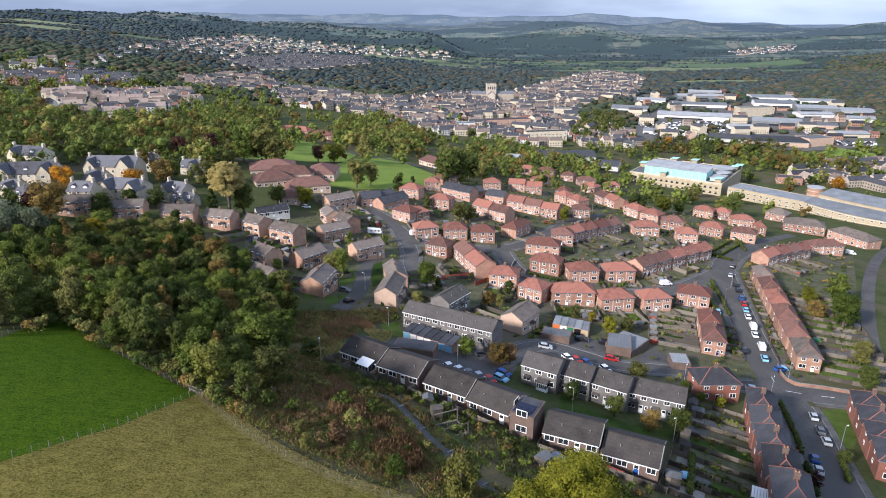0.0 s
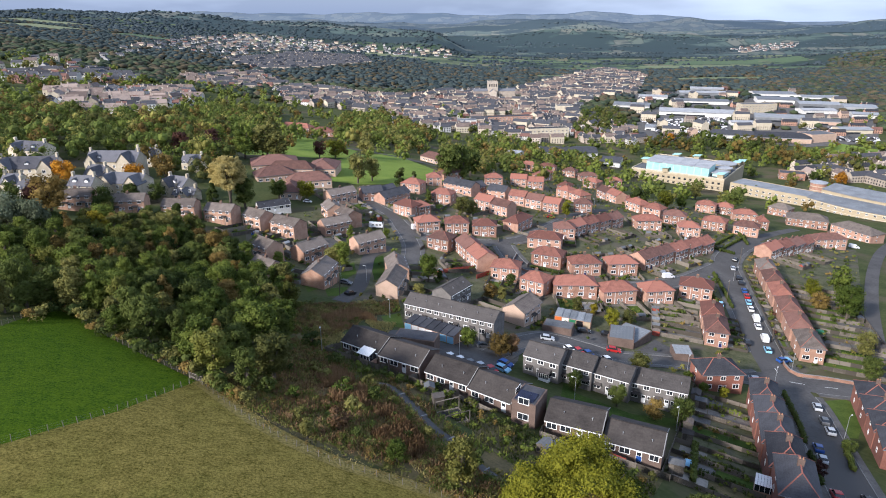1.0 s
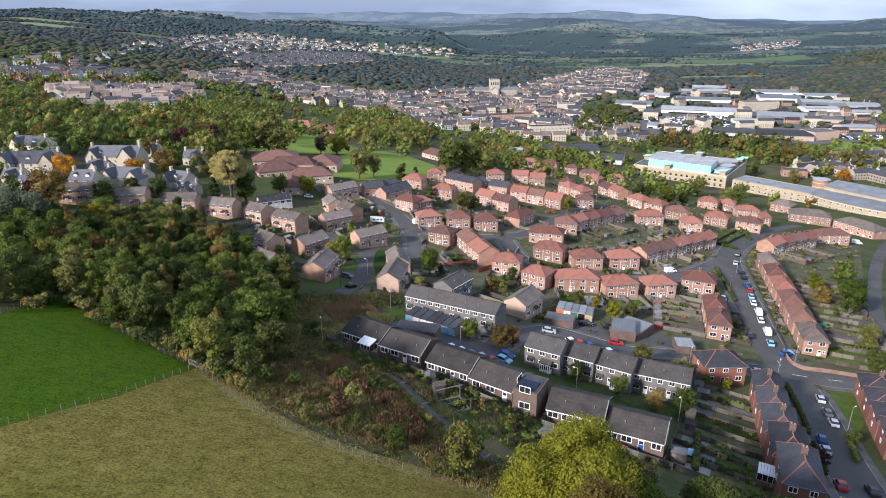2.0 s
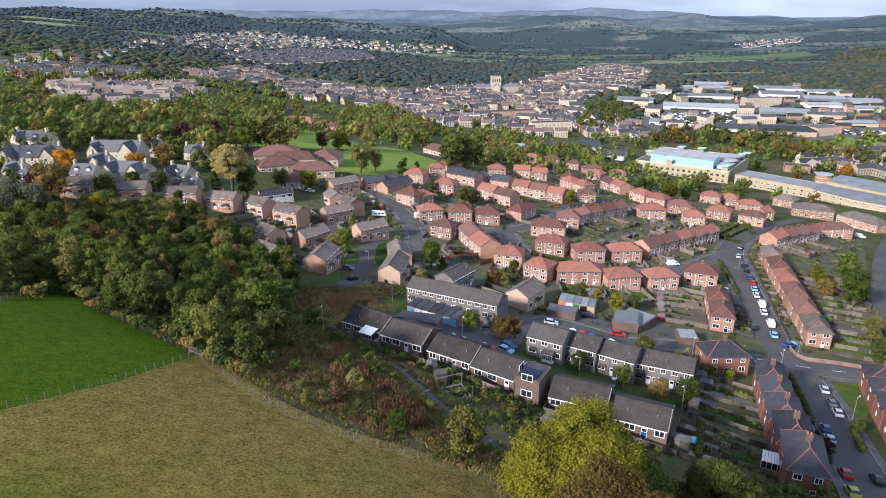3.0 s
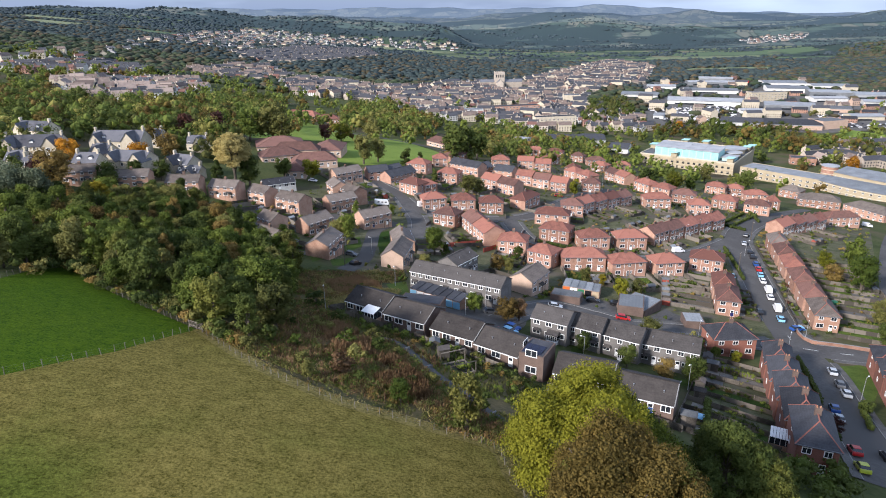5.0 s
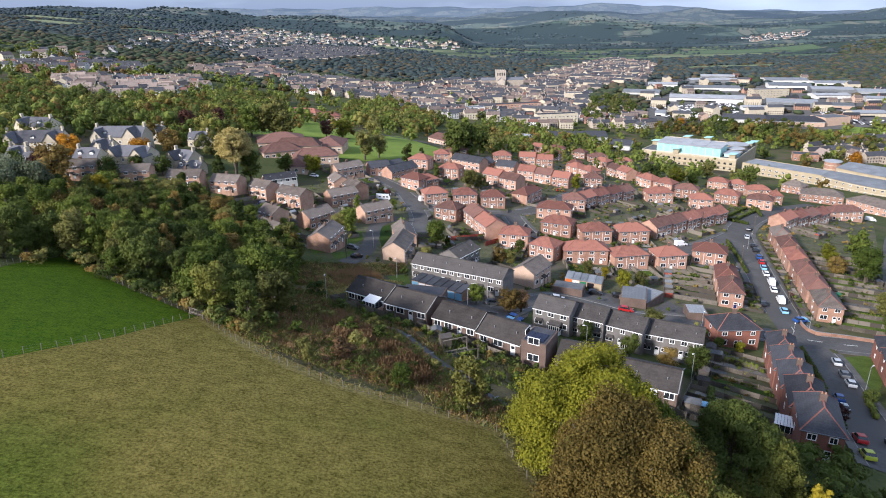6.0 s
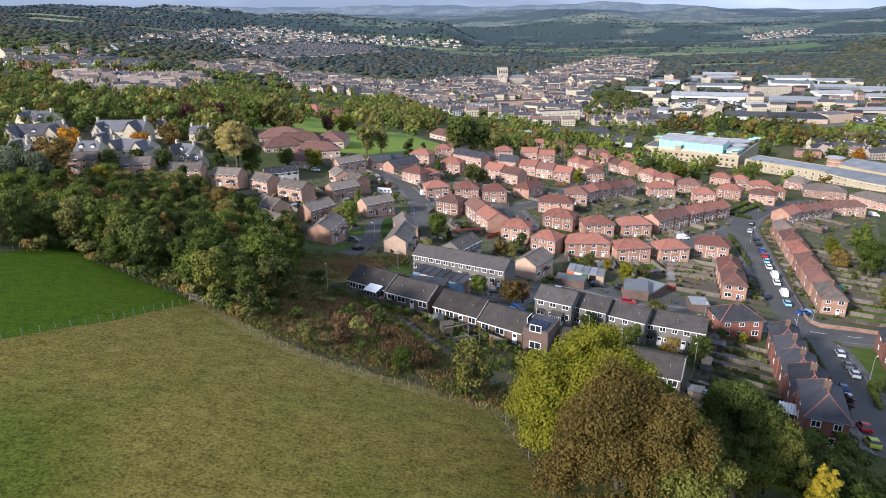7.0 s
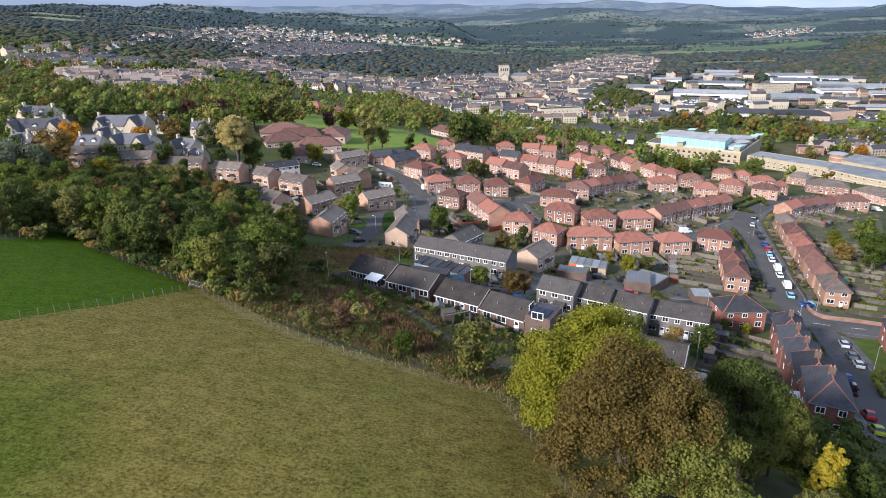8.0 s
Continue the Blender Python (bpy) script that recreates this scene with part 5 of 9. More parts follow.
def stock_fence(points, gap=1.7):
    """Post and wire round the pastures."""
    line = smooth_line(points, gap)
    ob = thing("stock_fence", pose(line[0][0], line[0][1], ground(*line[0])), "post and wire stock fence with weathered wooden posts", "fence")
    ox, oy, oz = ob.matrix_basis.translation
    p = Shape()
    p.tube(0, 0, -0.5, 1.15, 0.05, 0.045, 7)
    me = p.mesh("post", M["post_wood"])
    rr = random.Random(3)
    z = heights([q[0] for q in line], [q[1] for q in line])
    for q, h in zip(line, z):
        part("post", me, None, ob, "", pose(q[0] - ox, q[1] - oy, h - oz, rr.uniform(-5, 5), rr.uniform(-5, 5), 0))
    s = Shape()
    for k in (0.35, 0.7, 1.05):
        for i in range(len(line) - 1):
            s.beam((line[i][0] - ox, line[i][1] - oy, z[i] - oz + k), (line[i + 1][0] - ox, line[i + 1][1] - oy, z[i + 1] - oz + k), 0.006, 0.006)
    part("wire", s, M["lead"], ob)
    return ob


def hedge(points, w, h, leaf="dark", label="clipped dark green hedge", seed=1):
    rng = np.random.default_rng(seed)
    line = np.array(smooth_line(points, 0.7))
    z = heights(line[:, 0], line[:, 1])
    c = np.column_stack([line, z + h * 0.45]) + rng.normal(size=(len(line), 3)) * 0.08
    r = np.full(len(line), w * 0.55)
    chunks = [leaf_cards(rng, c, r, len(line) * 34, 0.22, h / w * 0.95)]
    chunks += [blob(rng, a, b * 0.85, h / w) for a, b in zip(c, r)]
    me = mesh_of("hedge", chunks, M["leaf_" + leaf])
    return tagged(new("hedge", me), label, "hedge", "garden hedges")


def garden_shed(x, y, turn, w=2.4, d=1.8, h=1.9, roof="flat_felt", wall="timber", label="small timber garden shed with felt roof"):
    ob = thing("garden_shed", pose(x, y, ground(x, y), 0, 0, turn), label, "shed", "garden sheds")
    s = Shape()
    gable_walls(s, w, d, -0.7, h, 0.5)
    part("wall", s, M[wall], ob)
    s = Shape()
    gable_roof(s, w, d, h, 0.5, 0.12, 0.1, 0.06)
    part("roof", s, M[roof], ob)
    s = Shape()
    s.box(0.2, -0.03, 0, 0.95, -0.004, 1.75)
    part("door", s, M["timber"], ob)
    return ob

# ---- fields, scrub, roads and courts ----
FIELD_EDGE = [(-44.6, 89.6), (-33.5, 79.4), (-25.1, 73.3), (-16.7, 69.1), (-10, 67.6), (-3, 66), (2.9, 64.7), (4.4, 58.8), (6.5, 52.6), (8.2, 46.2), (9.3, 38.2)]
FIELD_DIVIDE = [(-44.6, 89.6), (-49.2, 74.6), (-56.2, 63.5), (-67.4, 49.1)]
FIELD_TOP = [(-106, 83.6), (-85.2, 101.2), (-85.4, 110), (-82.9, 117.8), (-75.9, 110.4), (-66.2, 103.2), (-53.9, 95.4)]
drape("pasture_green", FIELD_DIVIDE + FIELD_TOP, M["pasture_green"], 0.06, "lush bright green pasture", "field")
drape("pasture", FIELD_EDGE + [(40, -60), (-40, -120), (-200, -80)] + FIELD_DIVIDE[::-1], M["pasture_dry"], 0.05, "dry olive and straw-coloured grazed pasture", "field")
SCRUB = [(-45.1, 90.8), (-34.6, 82.6), (-21.6, 75.4), (-5.1, 67.9), (3, 64.8), (5.6, 68.9), (-0.1, 86.9), (-6.2, 97.9), (-15.9, 109.8), (-27, 115.1), (-32.6, 131.6), (-27.7, 162.3), (-20.1, 173.2), (-22.2, 184.6), (-32.8, 173.3), (-48.5, 162.7), (-42.7, 120.6), (-39, 97.1)]
drape("scrub_bank", SCRUB, M["scrub_soil"], 0.04, "overgrown bank of bracken, bramble and rough grass", "scrub")
drape("playing_field", [(-169, 427.6), (-175.3, 531.7), (-178, 589.8), (-134, 539.3), (-85.6, 483.8), (-83.5, 426.9), (-100.9, 402.8), (-122, 399.7), (-137.9, 382.5)], M["mown_grass"], 0.1, "mown green playing field", "field", 12.0)
drape("school_lawn", [(-90.7, 374.5), (-80.4, 453.9), (-61.6, 501.8), (-21.6, 426), (-12.5, 384.6), (-31.1, 355.9), (-60.5, 337.3), (-76, 337.2)], M["mown_grass"], 0.1, "mown green school field", "field", 8.0)
drape("sports_pitch", [(397.3, 753.7), (463.5, 805.4), (484.3, 762.9), (467.8, 735.1), (420.8, 726.2)], M["mown_grass"], 0.3, "green sports pitch beside the leisure centre", "field", 20.0)
drape("lawn", [(25.2, 141.9), (25.6, 128), (36.9, 121.2), (49.9, 124.4), (48.7, 120), (30.2, 113.9), (20.4, 119.4)], M["garden_grass"], 0.05, "mown grass between the houses", "lawn")
drape("lawn", [(-22.1, 156.1), (-17.2, 156.6), (-20, 171.9), (-24.8, 164.6)], M["garden_grass"], 0.05, "mown grass between the houses", "lawn")
drape("lawn", [(95.9, 253.2), (100.6, 237.3), (107.2, 240.1), (106.8, 253.8)], M["garden_grass"], 0.05, "mown grass between the houses", "lawn")
drape("lawn", [(61.5, 191.9), (74.3, 209.4), (76.8, 204.7), (65.9, 188.1)], M["garden_grass"], 0.05, "mown grass between the houses", "lawn")
drape("lawn", [(89.6, 137.8), (87.0, 128.4), (92.2, 128.5), (104.6, 145.4), (101.6, 150.1), (92.0, 146.9)], M["garden_grass"], 0.05, "grass corner beside the side street", "lawn")
drape("lawn", [(112.6, 182.5), (127.9, 179.5), (122.8, 171.1), (105.2, 167)], M["garden_grass"], 0.05, "mown grass between the houses", "lawn")
add_road([(68.1, 84.6), (74.1, 100.7), (81.5, 123.2), (87.5, 143.6), (89.1, 157.2), (91.8, 174.4), (96.6, 196.5), (101.8, 220), (106.9, 242), (112.3, 261.4), (124.3, 283), (147, 314)], 9.5)
add_road([(112.3, 261.4), (94.6, 242.5), (81.2, 232), (67.6, 225.8), (51.6, 220.4), (37.4, 223.4), (27.2, 227.3), (20.6, 240.2), (16.8, 254.9), (15, 266.7)], 7)
add_road([(-36.3, 288.4), (-23.7, 266.6), (-8.6, 261.8), (6.2, 262.8), (15, 265.9), (25.5, 272.6), (37.6, 290.4), (50.2, 312.2)], 6)
add_road([(-57.2, 317.5), (-46.8, 302), (-36.3, 288.4), (-28.3, 267.5), (-23, 249.5), (-21.6, 227.8)], 6)
add_road([(91.4, 172.4), (89.2, 159), (94.2, 156.7), (103.2, 156.2), (118.4, 156)], 9)
add_road([(90.1, 161), (78.4, 157.5), (69.4, 162.7), (55.7, 162.4), (44.2, 161.2), (33.9, 166.2), (23.6, 169.5), (12.8, 158.3), (6.9, 146.8)], 6.5)
add_road([(121.9, 163.9), (138.8, 198.1), (158.7, 233.6), (188.9, 281.2), (225.5, 332), (266.7, 380.4)], 5)
add_road([(147, 314), (170.9, 343.4), (199.2, 374.3)], 6)
add_road([(-38.3, 172.7), (-36.1, 192.2), (-37.3, 213.3), (-38.1, 232.3), (-31.2, 245.1)], 5)
add_road([(47.9, 316.1), (78.7, 352.6)], 5)
add_road([(115.3, 410.5), (104.6, 455), (99.3, 491), (95, 530.7)], 5)
add_road([(-122.7, 492.6), (-87.5, 494.9), (-64.4, 488.3), (-41, 472.3), (-18.7, 448.8)], 6)
lay_roads((0, 1, 2, 3, 4, 5))
drape("parking_court", [(-17.1, 155.4), (-4.9, 148.9), (2.7, 163.2), (10.5, 158.6), (16.8, 168.2), (13.4, 145.7), (9.8, 134.3), (2.4, 135.1), (-7.3, 137.6), (-19, 143.7), (-21.4, 151.1)], M["asphalt"], 0.075, "asphalt parking court between the houses", "car park")
drape("parking_court", [(19.3, 168.3), (29.8, 183.6), (39.9, 180.2), (43.8, 177.9), (41.6, 168), (48.5, 165.7), (58.6, 178.3), (62.7, 171.9), (66, 164.6), (54.5, 158.4), (41.7, 157.3), (32.8, 160.1), (20.3, 162)], M["asphalt"], 0.075, "asphalt parking court between the houses", "car park")
drape("parking_court", [(-82.1, 217.5), (-69.7, 232.7), (-63.7, 244.7), (-50.7, 250), (-45.2, 245), (-60.1, 229.5), (-68.9, 214.9), (-77.5, 213.1)], M["asphalt"], 0.075, "asphalt parking court between the houses", "car park")
strip("footpath", smooth_line([(-13.1, 105), (-9.3, 98.8), (-6.1, 89.6), (-2.5, 83.5), (-0.5, 76.5)]), 0, 1.6, M["paving"], 0.09, "narrow tarmac footpath through the scrub", "path")
CAR_PARKS = [[(262.6, 996.7), (400.7, 1024.7), (371.4, 923.8), (306.1, 847.3), (254.9, 874.2)], [(426.9, 874.1), (530.4, 840.8), (506.3, 800.2), (472, 821.2)], [(485.2, 933), (530.2, 929.3), (511.2, 880.4), (466.3, 894.4)]]
drape("retail_car_park", [(262.6, 996.7), (400.7, 1024.7), (371.4, 923.8), (306.1, 847.3), (254.9, 874.2)], M["asphalt"], 0.3, "large asphalt retail car park", "car park", 20.0)
drape("retail_car_park", [(426.9, 874.1), (530.4, 840.8), (506.3, 800.2), (472, 821.2)], M["asphalt"], 0.3, "large asphalt retail car park", "car park", 20.0)
drape("retail_car_park", [(485.2, 933), (530.2, 929.3), (511.2, 880.4), (466.3, 894.4)], M["asphalt"], 0.3, "large asphalt retail car park", "car park", 20.0)
# ---- the near estate ----
for row in [
    (13.8, 136.5, 21.8, 132.2, 7.6),
    (22.3, 135.3, 29.5, 131.4, 7.6),
    (29.8, 132.7, 37.6, 128.2, 7.6),
    (38.3, 130.7, 50.3, 125.9, 7.6),
]:
    house("grey_terrace", *row, [], group="grey terraces", level=True)
for row in [
    (-18.2, 166.7, 7.3, 154.6, 7.6),
    (-5.1, 182.9, 1.3, 192.4, 7.4),
]:
    house("grey_terrace", *row, [], group="grey terraces", level=True)
for row in [
    (-27.8, 124.6, -18.9, 119.3, 8.2),
    (-18.8, 119.2, -9.7, 114.4, 8.2),
    (-8.5, 113.8, 0.3, 108.7, 8.2),
    (0.4, 108.4, 8.5, 103.2, 8.2),
    (14.4, 98.9, 24.0, 95.2, 8.2),
    (24.4, 95.2, 33.6, 91.2, 8.2),
]:
    house("bungalow", *row, [], group="bungalow rows", level=True)
for row in [
    (17.6, 175.9, 23.7, 185, 7.8),
    (-22.3, 185.1, -20.5, 198.7, 7.2),
]:
    house("pale_gable", *row, [], group="brown brick houses", level=True)
for row in [
    (-20.7, 208.4, -23.8, 220.9, 7.2),
    (-45.2, 182.7, -43.2, 195.2, 7.8),
    (-58.5, 209.9, -51.6, 219.2, 7.4),
    (-76.6, 209, -69.9, 203.8, 7.2),
    (-68.3, 181.2, -60.9, 175.4, 7.2),
    (-42.5, 231, -32.8, 239, 7.4),
    (-59.3, 248.3, -49.5, 256, 7.5),
    (-80.9, 244, -69.3, 237.4, 7.5),
    (-93.6, 247.9, -84.7, 243.1, 7.5),
    (-123.8, 240.7, -110.4, 241.2, 7.5),
    (-108.7, 245.7, -96.4, 243.2, 7.5),
    (-141.2, 233.5, -127.6, 235.6, 7.2),
    (-156.6, 226.8, -144.7, 229.6, 7.2),
    (-66.2, 293.2, -55.1, 302.6, 7.6),
    (-67.7, 278.7, -62.6, 268.9, 7.5),
    (-60.8, 271.7, -52.8, 262.3, 7.5),
]:
    house("brown_gable", *row, group="brown brick houses", level=True)
# ---- the red brick estate ----
for row in [
    (-22.3, 267.9, -12.4, 271.1, 8),
    (-10.1, 270.9, 0.5, 271.7, 8),
    (2.1, 271.1, 12.9, 271.1, 8),
    (23.2, 280.3, 31.1, 292.4, 8),
    (-17.1, 249.8, -8, 245.5, 8),
    (8.8, 221.4, 19, 219.1, 8),
    (18.9, 211.8, 26.9, 206.8, 8),
    (31, 208.4, 46.2, 208.6, 8),
    (47.9, 205.1, 59.9, 207.6, 8),
    (63.7, 208.4, 74, 210.4, 8),
    (78.2, 217.9, 88.8, 213.8, 8),
    (25.9, 241.3, 37.1, 236.7, 8),
    (40.9, 232.1, 52.5, 233.4, 8),
    (55.9, 235, 67.5, 236.3, 8),
]:
    house("red", *row, group="red brick semis")
for row in [
    (-5.3, 249.5, -0.8, 238.3, 8.5),
    (-0.6, 238, 3.9, 226.9, 8.5),
    (72.1, 242.8, 79.8, 249.1, 8),
    (80.3, 249.5, 87.9, 255.9, 8),
    (88.4, 256.3, 96.1, 262.6, 8),
    (96.5, 263, 104.2, 269.4, 8),
    (104.7, 269.8, 112.3, 276.1, 8),
]:
    house("red_row", *row, group="red brick terraces")
for row in [
    (39.3, 277.7, 49.1, 276.6, 8),
    (26, 261.6, 40, 258.1, 8),
    (85, 307.9, 97.9, 308.8, 8),
    (105.7, 332.9, 116.7, 328.8, 8),
    (105, 303.3, 114.9, 301.7, 8),
    (126, 331.1, 136.3, 324.9, 8),
    (141.5, 327.2, 152.3, 321.4, 8),
    (164.2, 380.9, 177.4, 379, 8),
    (168.2, 354.6, 173.1, 354.2, 8),
    (93.5, 367.2, 99.3, 356.1, 8),
    (99.3, 351.2, 107.3, 343.7, 8),
    (149.3, 406.7, 160.1, 401, 8),
    (163.2, 408.2, 172.5, 403.8, 8),
    (85.3, 464.7, 94.2, 456.5, 8),
]:
    house("red", *row, group="red brick semis")
for row in [
    (49.1, 281.1, 56.2, 287.7, 8),
    (56.5, 288, 63.6, 294.5, 8),
    (64, 294.9, 71, 301.4, 8),
    (71.4, 301.7, 78.4, 308.2, 8),
    (84.3, 407.2, 88.3, 396.7, 8),
    (88.4, 396.5, 92.4, 386, 8),
]:
    house("red_row", *row, group="red brick terraces")
for row in [
    (10.7, 388.6, 21.6, 389, 8),
    (53.5, 465.8, 65.9, 477.5, 8),
    (54, 379.4, 60.2, 372.8, 8),
    (60.1, 370, 65.6, 360.8, 8),
    (57.7, 333.8, 67.2, 332.7, 8),
    (-36, 293.2, -26.7, 286.5, 8),
    (-26.3, 288.2, -17.8, 294.5, 8),
    (-20.2, 320.3, -9.1, 316, 8),
    (-36.8, 335.2, -26, 331.4, 8),
    (-23.8, 358, -15.3, 359.2, 8),
    (-14.9, 381.9, -3.1, 391.7, 8),
    (180.8, 317.7, 197.3, 318.7, 8),
]:
    house("red", *row, group="red brick semis")
for row in [
    (3.1, 317.5, 11.1, 310.8, 8),
    (11.3, 310.6, 19.4, 303.8, 8),
    (22, 335.6, 30.4, 331.3, 8),
    (30.7, 331.1, 39.1, 326.8, 8),
    (39.4, 326.7, 47.8, 322.4, 8),
    (27.2, 403.7, 37.7, 401.8, 8),
    (38, 401.8, 48.5, 400, 8),
    (137.3, 273.8, 145.5, 280.6, 8),
    (145.9, 281, 154.1, 287.8, 8),
    (154.5, 288.1, 162.8, 294.9, 8),
    (163.2, 295.2, 171.4, 302, 8),
]:
    house("red_row", *row, group="red brick terraces")
for row in [
    (78.9, 526.1, 88.9, 520.7, 8),
    (89.9, 504.9, 104.4, 505.2, 8),
    (108.4, 491.7, 120.6, 489.7, 8),
    (96.3, 377.6, 105.3, 374.8, 8),
    (57.5, 401, 64.9, 397.4, 8),
    (59.8, 536.6, 73.6, 531.8, 8),
    (43.2, 532.4, 55.7, 524.8, 8),
]:
    house("red", *row, group="red brick semis")
for row in [
    (-14.4, 353.6, 1.7, 340.9, 8),
    (3.6, 346.7, 10.4, 352.8, 8),
    (10.6, 346.8, 20.5, 341.7, 8),
    (-52.8, 305.9, -43.1, 310.4, 7.6),
    (-42.9, 311.6, -36.5, 318.8, 7.6),
    (-41.3, 302.4, -29.8, 315.7, 8),

]:
    house("dark_roof", *row, [], group="dark-roofed houses")
house("bungalow", -92.6, 266.3, -80.3, 273.6, 7, [], group="bungalow rows", roof="roof_slate", wall="render_white", level=True)
for row in [
    (210.6, 436.5, 219.9, 426.6, 10),
    (202.2, 392, 223.3, 382.9, 12),
    (219.5, 373.9, 229.9, 350.9, 12),
]:
    house("care", *row, [], group="care home wings")
villa(-219.5, 291.1, -201.7, 287.3, 10, [(0.3, 5.0)], 7, 3.5, dormers=2)
villa(-202.9, 259.4, -178.8, 262.8, 10, [(0.15, 6), (0.85, 6)], 5.6, 4.2, dormers=1)
villa(-186.7, 239, -179, 239, 7, [(0.6, 4)], 4, 3, dormers=0)
villa(-182.7, 291, -158.2, 291, 11, [(0.15, 5.5), (0.8, 6.5)], 7, 4.2, dormers=2)
villa(-170.4, 268.5, -161.8, 267.3, 9, [(0.7, 6)], 5.6, 3.6, dormers=0)
villa(-158.7, 260.9, -140.3, 258.3, 10, [(0.2, 6), (0.85, 6.5)], 6.2, 3.6, dormers=0)
villa(-165.1, 247.8, -154.7, 247, 8, [], 5.6, 3.4, dormers=2)
villa(-138.6, 274.9, -127.8, 270.5, 9, [(0.3, 6)], 5, 3.6, dormers=1)
villa(-132, 268.9, -121.9, 268.1, 7, [(0.6, 4.5)], 3, 2.6, dormers=0)
villa(-150.6, 321.7, -140.3, 321.7, 8, [(0.7, 5)], 4.5, 3.4, dormers=1)
villa(-177, 233.8, -169.6, 233.2, 7, [], 4, 3, dormers=0)
villa(-174.8, 320.6, -163.6, 320.6, 9, [(0.8, 5)], 5, 3.5, dormers=0)
for row in [
    (-120.4, 341.8, -96.1, 350.7, 20),
    (-109.2, 316.7, -91.6, 326.3, 13),
    (-91.4, 293.1, -81.3, 294.5, 15),
    (-92.8, 314.5, -71.6, 322.3, 11),
    (-91.7, 347.7, -75.1, 348.4, 22),
    (-110.9, 337.5, -85.6, 339.2, 9),
    (-37.3, 485.2, -22.9, 468, 10),
]:
    house("school", *row, [], group="school blocks")
for row in [
    (-180.6, 598.8, -148.9, 587.2, 10),
    (-146.5, 581.7, -125.4, 586.5, 14),
]:
    house("school", *row, [], 0, False, "school blocks", "roof_red", "brick_red")
for row in [
    (61.2, 145.3, 71.9, 145.9, 8),
]:
    house("slate_hip", *row, group="slate-roofed houses")
for k in range(5):
    x, y = 51.0 + 4.15 * k, 85.0 + 11.55 * k
    house("slate_hip", x, y, x + 5.6, y - 2.0, 10.7, group="stepped slate-roofed row")
# row facing it across the street
for row in [
    (88.7, 115.3, 96.1, 112.2, 9.2),
    (92.3, 124.1, 99.7, 121, 9.2),
    (95.9, 132.8, 103.3, 129.8, 9.2),
    (99.5, 141.6, 106.9, 138.6, 9.2),
]:
    house("slate_hip", *row, group="slate-roofed row across the street")
for k, roof in enumerate(("roof_maroon", "roof_red")):
    x, y = 73.8 + 3.3 * k, 178.0 + 12.3 * k
    house("maroon_row", x, y, x + 6.4, y - 1.8, 11.7, group="brick row beside the main street", roof=roof, wall="brick_red")
for k, roof in enumerate(("roof_brown", "roof_maroon", "roof_maroon", "roof_red", "roof_maroon", "roof_brown")):
    x, y = 100.4 + 3.57 * k, 172.6 + 14.05 * k
    house("maroon_row", x, y, x + 6.4, y - 1.6, 11.8, group="stepped brick row", roof=roof, wall="brick_brown" if k == 0 else "brick_red")
garages(-17.1, 155.7, -3.4, 149.3, 5.4, ["light_blue", "white", "white", "white", "navy", "light_blue", "light_blue"])
# fourth door: black panel put in for the shade inside an open garage
garages(28.1, 184.6, 39, 181.4, 6, ["orange", "white", "green", "black", "tan"], ("metal_roof",))
flat_block("lock_up_garages", -18.4, 141.7, -8, 139.3, 5, 2.2, "brick_dark", "roof_slate", "row of lock-ups with dark felt flat roof", "garage", parapet=0.0)
flat_block("lock_up_garages", 23.2, 175.6, 31.6, 172.6, 5, 2.2, "brick_dark", "flat_felt", "low lock-ups with dark felt flat roof", "garage", parapet=0.0)
flat_block("lock_up_garages", 42.3, 170.5, 49.4, 168.6, 9, 2.7, "brick_dark", "metal_roof", "low workshop with blue-grey metal roof", "garage", parapet=0.0)
flat_block("lock_up_garages", 49.9, 169.2, 57.2, 177.5, 9, 2.5, "brick_dark", "metal_roof", "low workshop with blue-grey metal roof", "garage", parapet=0.0)
flat_block("lock_up_garages", 60.1, 164.1, 65.4, 163.6, 6, 2.3, "brick_dark", "metal_roof", "double garage with corrugated roof", "garage", parapet=0.0)
ext = flat_block("house_extension", 8.4, 100.9, 12.6, 98.8, 6.2, 4.9, "brick_dark", "roof_slate", "two-storey brick end house with flat roof and solar panels", "house", parapet=0.0, windows=2)
solar_panels(ext, 0.4, 0.5, 5.02, 1.2, 1.5, 2, 3, 3)
conservatory(-23.5, 119.2, -31)
conservatory(50.8, 92.7, -26)
garden_wall([(95.3, 173.2), (93.6, 166.8), (94.6, 162), (102.7, 160.9), (115.1, 158.6)], 1.1, "brick_red", "low red brick garden wall with pale coping along the street")
garden_wall([(20.6, 250.7), (18.6, 241.1), (21.2, 233.7), (25, 231.3)], 0.9, "brick_red", "low red brick wall round a corner garden")
